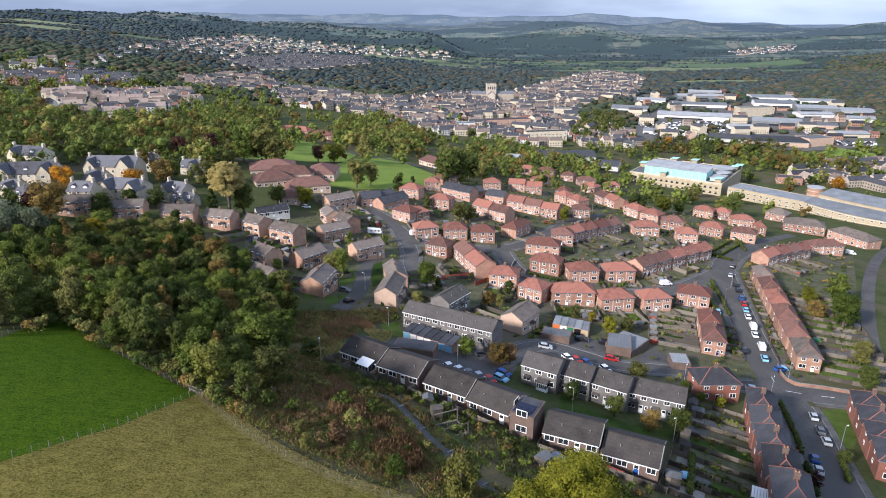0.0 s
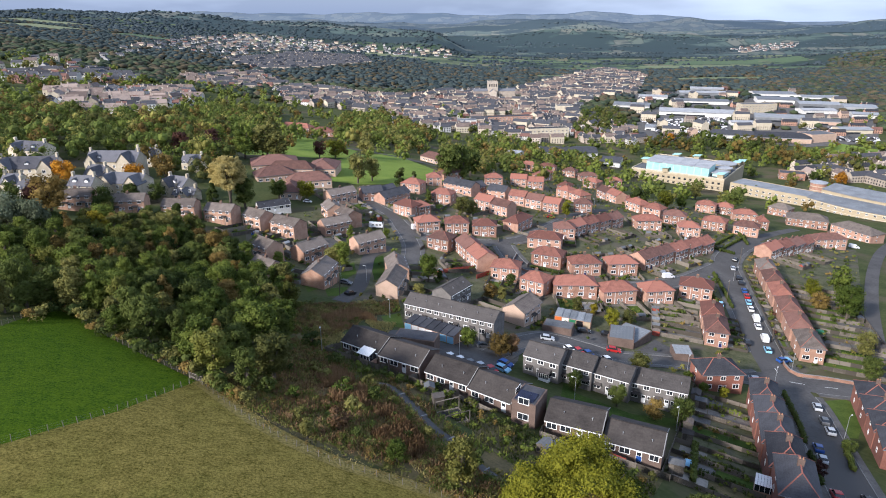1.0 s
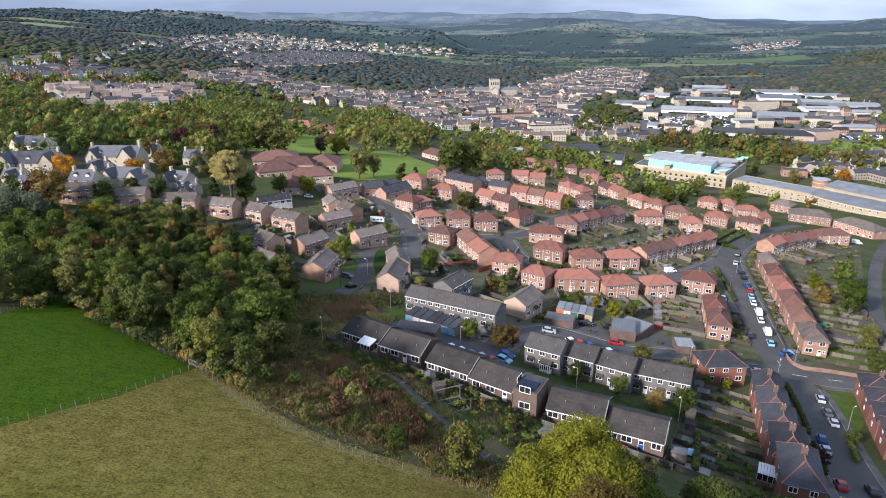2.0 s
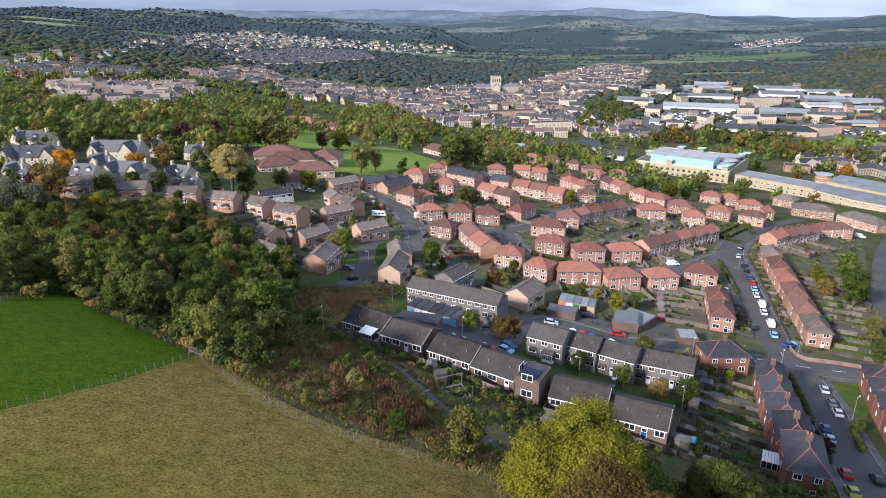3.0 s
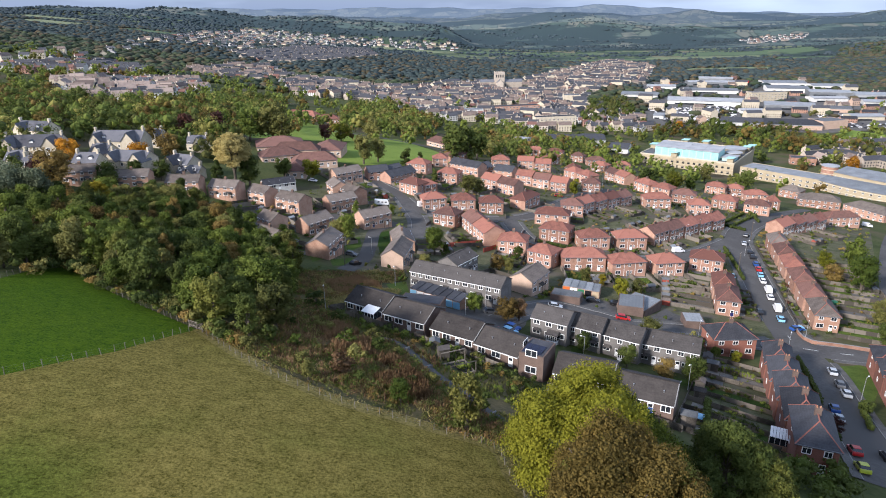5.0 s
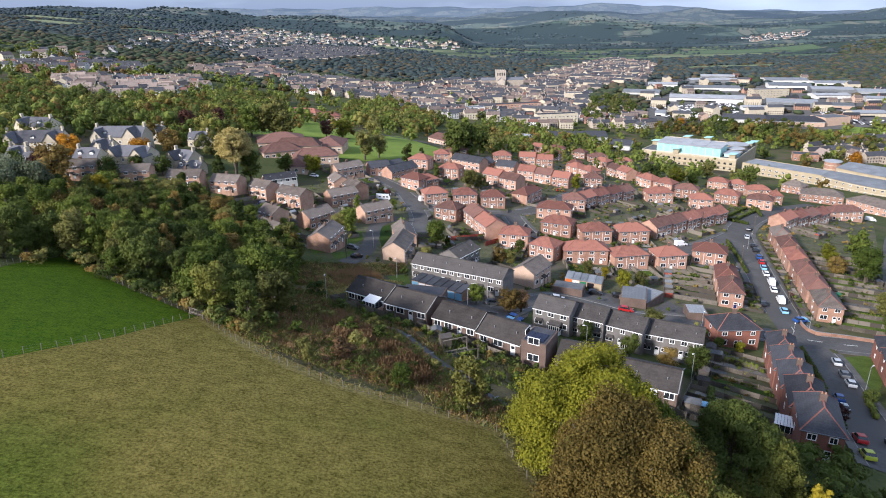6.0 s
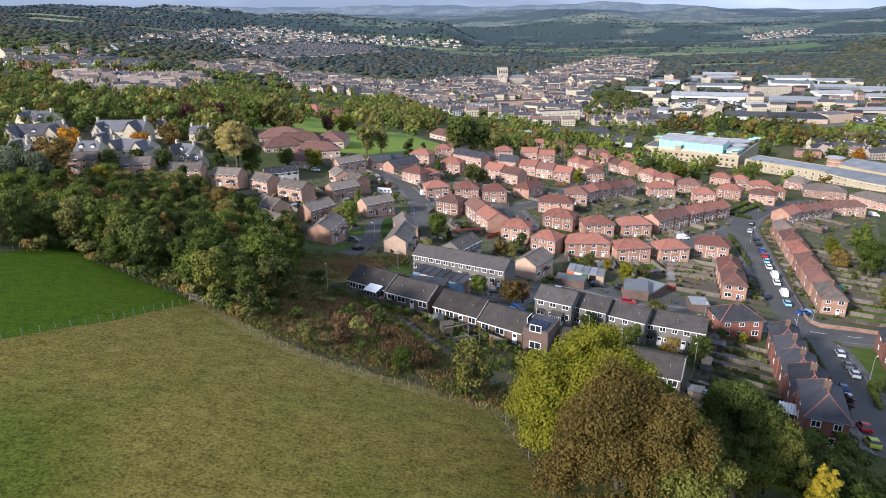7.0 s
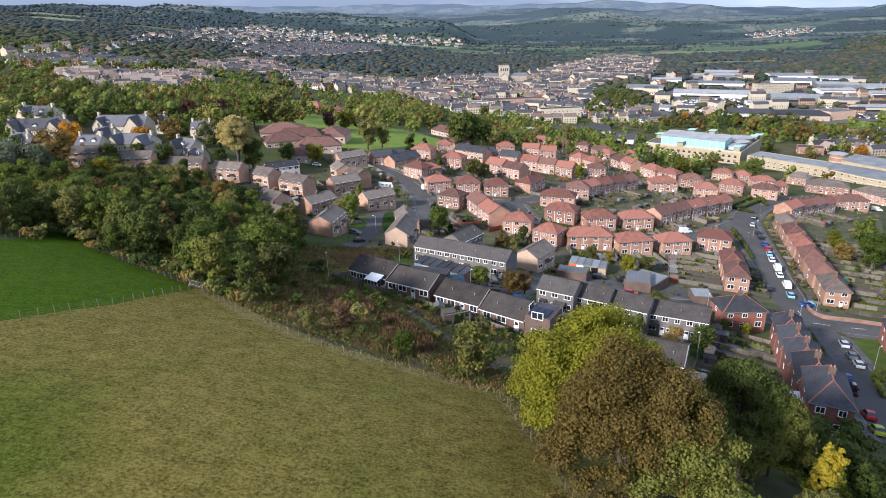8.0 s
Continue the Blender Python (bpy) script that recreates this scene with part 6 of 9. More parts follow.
# ---- single trees ----
for leaf, x, y, h, shape, detail in [
    ("green", -47.9, 244.7, 9.5, "cone", 2),
    ("brown", 8.8, 146.9, 7.5, "wide", 2),
    ("yellow", -118.2, 188.4, 13.5, "tall", 2),
    ("olive", -116.5, 194.4, 11, "round", 2),
    ("dark", -100.4, 271.4, 17, "round", 2),
    ("dark", -110.2, 260.3, 15, "cone", 2),
    ("orange", -175.4, 262.3, 14, "round", 2),
    ("brown", -153.2, 218.3, 17, "wide", 2),
    ("maroon", -156.8, 216.6, 14, "round", 2),
    ("silver", -133.8, 171.6, 15, "wide", 2),
    ("silver", -127.9, 173.9, 16, "round", 2),
    ("silver", -144.6, 180.6, 14, "wide", 2),
    ("green", -45, 210.6, 12, "round", 2),
    ("olive", -47.9, 208.9, 10, "round", 2),
    ("green", -13.9, 209.7, 12, "round", 2),
    ("olive", -15.8, 189.7, 6.5, "round", 2),
    ("green", 0.3, 149.6, 6.2, "wide", 2),
]:
    tree(leaf, x, y, h, shape, detail, 1.0, "trees among the houses")
for leaf, x, y, h, shape, detail in [
    ("rust", 11.9, 148.8, 7, "round", 2),
    ("brown", 7.9, 198.7, 7, "wide", 2),
    ("olive", 11.8, 198.9, 6, "round", 2),
    ("olive", 46.4, 151.0, 7, "wide", 2),
    ("lime", 46.3, 183.9, 8, "round", 2),
    ("yellow", 42.2, 193.3, 5, "round", 2),
    ("olive", 37.1, 195.1, 6.5, "round", 2),
    ("olive", 51.9, 186.3, 7, "round", 2),
    ("dark", 25.4, 130.0, 6.0, "round", 2),
    ("dark", 34.2, 124.6, 6.4, "round", 2),
    ("brown", 41.4, 120.4, 5.6, "wide", 2),
    ("dark", 47.4, 120.4, 8.0, "round", 2),
    ("sunolive", -0.6, 68.7, 9.5, "tall", 2),
    ("sungreen", -43.0, 94.6, 8.5, "round", 2),
    ("green", -48.0, 97.6, 8.5, "round", 2),
    ("green", -9.6, 72.6, 4.5, "round", 2),
    ("olive", -22.8, 75.5, 4, "tall", 2),
    ("olive", -2.8, 296.7, 12, "round", 1),
    ("olive", 1.9, 302.4, 8, "wide", 1),
]:
    tree(leaf, x, y, h, shape, detail, 1.0, "trees among the houses")
for leaf, x, y, h, shape, detail in [
    ("lime", 51.2, 318.9, 11, "tall", 1),
    ("dark", -20.5, 316.7, 9, "cone", 1),
    ("dark", 103.5, 373.1, 17, "round", 1),
    ("lime", 125.9, 394.1, 15, "round", 1),
    ("green", 140.5, 407.8, 12, "round", 1),
    ("olive", 173.5, 475.6, 14, "round", 1),
    ("dark", 181.1, 425.7, 17, "wide", 1),
    ("lime", -78, 294.2, 13, "round", 1),
    ("dark", -91, 291.9, 12, "round", 1),
    ("olive", -61, 340.1, 18, "round", 1),
    ("olive", -54.7, 350.6, 15, "round", 1),
    ("dark", -37.7, 341.5, 13, "tall", 1),
    ("dark", -30.8, 352.5, 10, "cone", 1),
    ("dark", -12.5, 384.6, 24, "round", 1),
    ("dark", -3.9, 393.7, 26, "tall", 1),
    ("dark", 1.5, 416.8, 22, "round", 1),
    ("green", 133.2, 206.1, 16, "round", 2),
]:
    tree(leaf, x, y, h, shape, detail, 1.0, "trees among the houses")
for leaf, x, y, h, shape, detail in [
    ("green", 143.9, 229.6, 16, "tall", 1),
    ("lime", 130.8, 226.4, 9, "round", 2),
    ("brown", 128.1, 214.9, 8, "wide", 2),
    ("olive", 123.4, 178.6, 10, "round", 2),
    ("dark", 115.6, 162.7, 9, "round", 2),
    ("olive", -122.9, 379.3, 25, "wide", 1),
    ("green", -133.5, 369.7, 22, "round", 1),
    ("olive", -114.3, 371.2, 20, "round", 1),
    ("maroon", -97.5, 407.1, 13, "round", 1),
    ("lime", -89.4, 418, 14, "wide", 1),
    ("olive", -72.9, 445.1, 14, "wide", 1),
    ("fire", -211.1, 554.8, 13, "cone", 1),
    ("maroon", -160.8, 347, 17, "round", 1),
    ("maroon", -157, 382.3, 16, "round", 1),
    ("lime", -172.3, 428.1, 14, "wide", 1),
    ("dark", -162.6, 211.7, 13, "round", 2),
    ("dark", -141.9, 231.9, 12, "wide", 2),
]:
    tree(leaf, x, y, h, shape, detail, 1.0, "trees among the houses")
for leaf, x, y, h, shape, detail in [
    ("dark", -142, 253.5, 10, "round", 2),
    ("dark", -134.3, 259.7, 10, "wide", 2),
    ("brown", -146.2, 294.1, 15, "round", 1),
    ("orange", -154.8, 281.2, 11, "wide", 1),
    ("orange", 341, 579.2, 14, "wide", 1),
    ("orange", 255.3, 811.1, 14, "round", 1),
    ("brown", 335.1, 687.3, 18, "round", 1),
    ("dark", 325.1, 597.3, 12, "round", 1),
    ("green", 239.6, 519.4, 11, "round", 1),
    ("olive", -41.9, 254.4, 5, "round", 2),
    ("green", -35, 257, 5, "round", 2),
    ("dark", -10, 211.3, 6, "cone", 2),
    ("green", -65.5, 203.4, 6, "round", 2),
    ("dark", 16, 214.6, 6, "round", 2),
    ("green", 58.8, 148.9, 4, "round", 2),
    ("lime", 65.3, 141.1, 4, "round", 2),
    ("green", 60.5, 142.2, 4, "round", 2),
]:
    tree(leaf, x, y, h, shape, detail, 1.0, "trees among the houses")
for leaf, x, y, h, shape, detail in [
    ("maroon", 70, 105.7, 4.5, "round", 2),
    ("dark", 85.1, 120.4, 4, "wide", 2),
]:
    tree(leaf, x, y, h, shape, detail, 1.0, "trees among the houses")
SUBURB_WEST = [(-417, 640), (-414, 707), (-401, 783), (-375, 851), (-320, 761), (-306, 649), (-285, 548), (-268, 468), (-319, 485), (-364, 537)]      # pale houses that stand clear of the trees
WOOD = [(-88.2, 97), (-84.1, 108), (-81.3, 115.1), (-75.1, 109.1), (-66, 103.8), (-53.2, 95.9), (-47, 93), (-35, 83.8), (-32.7, 90.1), (-39.5, 124.1), (-49.1, 162), (-55.5, 178.7), (-73, 191.3), (-110.5, 230.1), (-131.1, 216.4), (-131.5, 162.1), (-125.3, 142.9)]
wood(WOOD, 5.6, ["green", "dark", "olive", "dark", "green", "dark", "green", "ash", "green", "oak", "dark", "green", "dark", "olive", "green", "ash", "brown"], 7.0, 12.5, 21, 2, ("round", "tall", "round", "tall", "cone", "round"), spread=0.92)
belt([(-175.6, 215.8), (-352.7, 453.9), (-334.6, 503.2), (-269.7, 468.3), (-266.2, 585.7), (-237.4, 747.6), (-181.6, 601.9), (-166.3, 420.6), (-136.1, 367.4), (-123.4, 284.5), (-153.6, 310.4), (-174.7, 323.7), (-207, 308.5), (-182.3, 264.8)], 11, ["green", "dark", "olive", "sungreen", "olive", "dark", "sunolive", "green", "oak", "brown", "dark"], 10, 16, 31, 130)
belt([(-116.2, 546.8), (-159.9, 776.5), (-106.4, 879), (-50.2, 736.8), (-41.9, 509.4), (-70.4, 535.3)], 12, ["olive", "sungreen", "dark", "sunolive", "oak", "green", "dark"], 10, 15, 32, 130)
belt([(-21.1, 381.3), (-25.1, 604.9), (42, 745.7), (78.4, 713.6), (138.2, 695.3), (126.1, 602.6), (79.4, 538.2), (41.6, 491.1), (5.3, 418.4)], 14, ["dark", "green", "dark", "olive", "brown"], 8, 12, 33, 130)
belt([(322, 775.6), (373.3, 730.2), (410.2, 706.5), (426.6, 665.8), (399.7, 620.7), (338.4, 634.4), (299.1, 686.4)], 14, ["olive", "oak", "dark", "green"], 11, 17, 34, 130)
belt([(222.4, 806.6), (278.1, 876.1), (337.8, 835.1), (411.6, 810.7), (380.9, 773.7), (288.2, 755.9), (216.5, 758.1)], 15, ["olive", "green", "oak", "dark", "dark"], 9, 14, 35, 130)
belt([(133.7, 827.5), (179.5, 1014.6), (240.3, 1052.4), (226.9, 916.7), (160.2, 813.6)], 14, ["dark", "olive", "dark"], 12, 18, 36, 130)
SHRUBS = [(-34.6, 82.6), (-21.7, 76), (-5.2, 68.4), (2.2, 65.7), (5.3, 69.5), (-0.1, 85.5), (-6.1, 96.8), (-15.5, 106.8), (-26.5, 112.8), (-32, 128.8), (-43.6, 150.5), (-39.4, 117.6), (-36.3, 95)]
# ---- large trees beside the pasture ----
big_tree("lime", 13.2, 57.4, 16.2, 20.6, 90000, 4, "large maple turning yellow-green beside the pasture fence", "limegreen", 0.13, 0.45, 0.9, 2.2)
big_tree("oak", 12.7, 42.8, 18.5, 16.0, 110000, 9, "large oak turning russet brown and olive beside the pasture", "ash", 0.115, 0.50, 0.5)
big_tree("dark", 26.9, 54.2, 17.0, 11.6, 64000, 15, "tall ash with thinning olive green leaves", "ash", 0.13)
big_tree("yellow", 33.4, 50.2, 11.0, 3.9, 9000, 22, "small bright yellow autumn tree beside the pasture", "lime", 0.17)
big_tree("olive", 30.2, 44.6, 8.2, 5.2, 9000, 25, "thin half-bare tree beside the pasture", "brown", 0.16)
big_tree("dark", 36.8, 54.0, 9.5, 7.5, 12000, 28, "dense green thicket tree below the street", "green", 0.18)
big_tree("dark", 33.5, 60.7, 7.4, 7.2, 12000, 31, "dark green tree behind the end terrace", "green", 0.18)
# ---- parked vehicles ----
for colour, x, y, heading, kind in [
    ("black", 118.5, 266.6, 56.6, "car"),
    ("silver", 112.3, 253.6, 70, "car"),
    ("black", 109.9, 241.9, 72, "car"),
    ("black", 108.5, 236.1, 73, "car"),
    ("blue", 106.4, 227.7, 74, "car"),
    ("red", 105.1, 222.1, 75, "car"),
    ("light_blue", 103.3, 216.1, 75, "car"),
    ("white", 101.5, 209.9, 76, "car"),
    ("white", 99.7, 201.3, 76, "van"),
    ("white", 97.6, 194.8, 76, "car"),
    ("white", 95.7, 185.4, 76, "van"),
    ("light_blue", 93.0, 177.1, 76, "car"),
    ("black", 88.5, 181.6, 76, "car"),
    ("light_blue", 91.7, 212.4, 76, "car"),
    ("silver", 80.0, 155.3, -8, "car"),
    ("white", 155.7, 313.7, 40, "car"),
    ("white", 79.9, 236.5, 20, "van"),
    ("silver", 90.0, 142.5, 72, "car"),
    ("grey", 87.6, 134.9, 72, "car"),
    ("silver", 86.1, 129.5, 72, "car"),
    ("blue", 77.7, 119.4, 70, "car"),
    ("silver", 75.5, 114.0, 70, "car"),
    ("red", 69.3, 98.1, 72.7, "car"),
    ("lime", 65.9, 90.5, 72.7, "car"),
    ("black", 75.3, 98.1, 72.7, "car"),
]:
    car(colour, x, y, heading, kind)
for colour, x, y, heading, kind in [
    ("light_blue", 8.7, 134.7, -38, "car"),
    ("blue", 9.7, 139.2, -38, "car"),
    ("grey", 4.5, 151.7, 20, "car"),
    ("blue", 7.5, 156.5, 10, "car"),
    ("white", -3.7, 135.6, -62, "car"),
    ("white", -1.2, 134.4, -62, "car"),
    ("grey", 1.2, 133.4, -62, "car"),
    ("silver", 3.6, 132.6, -62, "car"),
    ("red", 6.0, 131.6, -62, "car"),
    ("silver", 23.7, 167.6, -5, "car"),
    ("black", 36.3, 177.7, -5, "car"),
    ("black", 43.5, 177.1, -5, "car"),
    ("red", 42.7, 164.9, -8, "car"),
    ("white", 29.2, 160.4, -70, "car"),
    ("red", 31.7, 159.7, -70, "car"),
    ("blue", 34.3, 158.7, -70, "car"),
    ("white", 39.1, 155.9, -70, "car"),
    ("black", -37.0, 182.2, 60, "car"),
    ("blue", -84.3, 236.5, 20, "car"),
    ("black", 20.3, 240.2, -40, "car"),
    ("white", -41.2, 267.9, 15, "caravan"),
    ("grey", -40.6, 193.9, -10, "car"),
    ("grey", -54.5, 247.5, 15, "car"),
    ("red", 42.5, 312.6, 0, "car"),
    ("white", -77.5, 292.4, 0, "car"),
    ("white", 207.4, 328.5, -20, "van"),
    ("blue", 94.6, 170.4, 20, "car"),
    ("white", -22.6, 272, 30, "caravan"),
    ("white", 92.6, 483.7, -50, "van"),
    ("grey", -50.1, 296.5, 0, "car"),
    ("red", -25.8, 359.7, 30, "car"),
]:
    car(colour, x, y, heading, kind)
for x, y in [(-22.2, 164.5), (-31.4, 120.8), (-1.8, 139.6), (3.4, 156.2), (24, 121.8), (45.1, 116.4), (84.4, 154), (94.2, 164.4), (60, 153.1), (88.4, 127.6), (-42.2, 194.4), (-34.5, 199.4), (-36, 256.7), (88.5, 255), (106.7, 238.7), (71.2, 347.1)]:
    street_lamp(x, y, x * 37 % 360)
for x, y in [(-39.5, 178.8), (95.8, 217.3), (97.7, 184.6), (118, 261), (95.5, 259.4)]:
    telegraph_pole(x, y, x * 53 % 180)
drape("lawn", [(-48.4, 208.7), (-42.7, 221.3), (-39.7, 209), (-42.3, 196.3)], M["garden_grass"], 0.06, "mown green lawn beside the brick houses", "lawn", 4.0)
drape("lawn", [(-45.4, 184), (-39.5, 191.2), (-37.9, 181.2), (-42.6, 175.7)], M["garden_grass"], 0.06, "mown green lawn beside the brick houses", "lawn", 4.0)
drape("lawn", [(-37.7, 227.3), (-33.4, 234.2), (-30, 211.3), (-32.4, 203.2)], M["garden_grass"], 0.06, "mown green lawn beside the brick houses", "lawn", 4.0)
drape("lawn", [(-53, 186.8), (-49.9, 194), (-46.8, 184.7), (-48.8, 176.2)], M["garden_grass"], 0.06, "mown green lawn beside the brick houses", "lawn", 4.0)
big_tree("straw", -105.7, 268.3, 26, 18, 30000, 37, "tall pale straw-coloured tree losing its leaves", None, 0.28)
# ---- garden fences and hedges ----
for run in [
    [(33.6, 90.6), (49.3, 84.1)],
    [(36.6, 97), (52, 90.7)],
    [(39.6, 103.5), (54.7, 97.3)],
    [(42.5, 110), (57.4, 103.9)],
    [(45.5, 116.5), (60.1, 110.5)],
    [(48.5, 123), (62.8, 117.1)],
    [(51.5, 129.5), (65.5, 123.7)],
    [(54.4, 136), (68.2, 130.3)],
    [(57.4, 142.5), (70.9, 136.9)],
]:
    fence(run, 1.1)
for run in [
    [(104.9, 167.9), (128, 161.4)],
    [(106.5, 173.8), (129.7, 167.4)],
    [(108.2, 179.8), (131.3, 173.4)],
    [(109.9, 185.8), (133, 179.4)],
    [(111.5, 191.8), (134.7, 185.4)],
    [(113.2, 197.8), (136.3, 191.3)],
    [(114.9, 203.7), (138, 197.3)],
    [(116.5, 209.7), (139.6, 203.3)],
    [(118.2, 215.7), (141.3, 209.3)],
    [(119.8, 221.7), (143, 215.2)],
    [(121.5, 227.6), (144.6, 221.2)],
    [(123.2, 233.6), (146.3, 227.2)],
    [(124.8, 239.6), (147.9, 233.2)],
    [(127.7, 159.5), (149.8, 239.1)],
    [(33.2, 89.6), (60.3, 147.9)],
    [(-30.8, 121), (-21.8, 117.7)],
    [(-28.7, 126.7), (-30.8, 121.1)],
    [(-24.2, 125), (-26.3, 119.4)],
    [(-23, 118.2), (-13.6, 112.5)],
    [(-19.8, 123.4), (-22.9, 118.3)],
]:
    fence(run)
for run in [
    [(-15.1, 120.6), (-18.2, 115.4)],
    [(-11.6, 111.6), (-2.1, 106.9)],
    [(-8.9, 117.1), (-11.6, 111.7)],
    [(-4.1, 114.7), (-6.8, 109.4)],
    [(-3.1, 107.5), (4.9, 101.6)],
    [(0.6, 112.4), (-3, 107.6)],
    [(4.5, 109.5), (1, 104.6)],
    [(13.1, 95.4), (23.5, 92.2)],
    [(14.8, 101.2), (13.1, 95.4)],
    [(20, 99.6), (18.3, 93.9)],
    [(23.6, 92.2), (34.6, 89.1)],
    [(25.2, 98.1), (23.6, 92.3)],
    [(30.7, 96.5), (29.1, 90.8)],
]:
    fence(run)
for run in [
    [(-20.6, 262.7), (-22.8, 267.5)],
    [(-11.6, 271.1), (-9.8, 265.7)],
    [(-9.7, 265.4), (-10.7, 270.6)],
    [(1.3, 271.5), (1.8, 265.8)],
    [(2, 265.6), (1.5, 270.9)],
    [(13.7, 270.8), (13.7, 265.1)],
    [(27.8, 277.3), (23.1, 279.7)],
    [(31.8, 292.9), (36.6, 289.8)],
    [(-19.5, 244.8), (-17.8, 249.9)],
    [(-7.4, 244.9), (-9.9, 239.8)],
    [(7.6, 216.1), (8.2, 221.4)],
    [(19.7, 218.7), (18.5, 213.1)],
    [(16, 207.1), (18.3, 211.9)],
    [(27.4, 206.1), (24.4, 201.3)],
]:
    fence(run)
for run in [
    [(31.1, 202.9), (30.4, 208.2)],
    [(47, 208.3), (47.1, 202.6)],
    [(49, 199.8), (47.4, 204.8)],
    [(60.8, 207.5), (61.9, 201.9)],
    [(64.7, 203), (63.1, 208.1)],
    [(74.8, 210.2), (75.9, 204.6)],
    [(76.2, 212.8), (77.5, 218)],
    [(89.4, 213.3), (87.4, 207.9)],
    [(23.8, 236.2), (25.3, 241.3)],
    [(37.7, 236.1), (35.6, 230.9)],
    [(41.5, 226.6), (40.3, 231.8)],
    [(53.3, 233.1), (53.9, 227.5)],
    [(56.5, 229.6), (55.3, 234.8)],
    [(68.3, 236.1), (68.9, 230.4)],
]:
    fence(run)
fence([(3.5, 219.2), (8.3, 225.2)], 1.7, "timber_red", "bright red-stained timber fence")
fence([(-9.6, 221.6), (3.4, 229.8)], 1.7, "timber_red", "red-brown stained timber fence")
fence([(23.3, 93.1), (27.4, 91.2)], 1.6, "timber_red", "dark red-stained garden fence")
for line in [
    [(84.5, 148.7), (81.7, 139), (79.3, 130.5), (76.2, 122.3)],
    [(73.9, 115.8), (71.2, 108.4), (68.7, 102.5)],
    [(86.1, 123.8), (80.8, 111.8)],
    [(46.5, 109.1), (39.5, 91.5)],
    [(91.9, 223.6), (90.4, 207.3)],
    [(25.5, 236.6), (36.4, 231.9)],
    [(114.2, 283.9), (122.1, 277.4)],
    [(116.7, 280.1), (144.3, 317.9)],
    [(1.2, 227.1), (10.3, 237.7)],
    [(130.8, 271.4), (122.2, 243.5), (113.4, 214.1), (106, 189.8)],
    [(145.5, 330.4), (138, 300)],
    [(100.8, 244.5), (98, 226.4), (95.1, 210.6)],
    [(102.3, 271.7), (119.3, 291.8), (138.1, 318.4)],
]:
    hedge(line, 1.3, 1.7)
# ---- path, play frame and bracken on the bank ----
BANK_PATH = [(-17, 106.4), (-14.3, 105.3), (-8.7, 95.2), (-5.3, 88.5), (-1.9, 84.3), (2, 77.4), (4.2, 74.9)]
PALE = [(-44.8, 159), (-29.2, 181.3), (-19.6, 159.3), (-22.6, 128.8), (-32.4, 120.8)]
PLAY = [(-2.4, 95.6)]
BRACKEN = [[(-39.1, 151.5), (-30.9, 170.2), (-24.2, 156), (-33, 140.3)], [(-28, 102.6), (-26.1, 111), (-18, 100.3), (-17.5, 91.4), (-22.4, 91.4)], [(-17.3, 92.9), (-12.9, 92.7), (-7.3, 83.2), (-5.1, 76.2), (-9.8, 74.1), (-15, 81.5)]]
# ---- outlines of the town and the distance ----
TOWN = [(-316, 1033), (-291, 1151), (-233, 1168), (-175, 1124), (-110, 1164), (-31, 1289), (83, 1309), (178, 1559), (406, 2046), (471, 1762), (338, 1339), (227, 1228), (167, 1041), (229, 901), (214, 788), (121, 783), (89, 743), (65, 781), (2, 789), (-46, 775), (-89, 786), (-107, 877), (-182, 904), (-259, 892)]
SUBURB_MID = [(-460, 1010), (-450, 1202), (-392, 1290), (-326, 1132), (-338, 1043), (-378, 968), (-423, 964)]
SUBURB_HILL = [(-544, 1447), (-500, 1660), (-508, 1910), (-346, 2135), (-286, 1864), (-353, 1518), (-422, 1351), (-479, 1330)]
SUBURB_EDGE = [(-529, 710), (-545, 802), (-561, 954), (-490, 946), (-445, 871), (-470, 782), (-484, 647)]
ESTATE = [(-50.1, 188.3), (-79.9, 211.1), (-93.5, 250.8), (-55.8, 308.9), (-42.5, 341.8), (25, 431.4), (93.7, 484.9), (159.4, 424.4), (171.1, 331), (204.9, 321.9), (123.4, 178.6), (98.2, 164.5), (79.6, 154.9), (59.3, 145.4), (28.3, 172.9), (-11, 151.7)]
HILL_HOUSES = [(-617, 834), (-671, 995), (-603, 983), (-696, 1272), (-763, 1551), (-849, 1978), (-877, 2504), (-771, 2584), (-589, 2564), (-416, 2583), (-62, 2561), (-77, 2365), (-376, 2327), (-521, 1959), (-558, 1484), (-638, 1476), (-679, 1401), (-581, 990), (-557, 820), (-551, 742)]
SOUTH_GARDENS = [(-28.6, 125), (-19.1, 120.8), (-9.5, 111.7), (-2.5, 107.3), (8.2, 99.2), (14, 95.1), (23.6, 92.1), (33.8, 89.5), (29.3, 81.2), (15.4, 78.8), (7, 82.2), (1.8, 90.6), (-6.5, 99.6), (-15.8, 107.2), (-25.9, 112.9)]
EAST_ROWS = [(322, 645), (371, 681), (444, 725), (491, 722), (397, 574), (350, 578), (352, 611), (307, 595)]
INDUSTRY_ZONE = [(347.6, 1385.3), (547.4, 1421.1), (681.4, 1356.8), (728, 1175), (511, 808), (413.5, 786.5), (339.4, 839.2), (219.3, 822.6)]
EAST_VILLAGE = [(1127, 2905), (1255, 2989), (1459, 3008), (1379, 2884), (1110, 2739)]
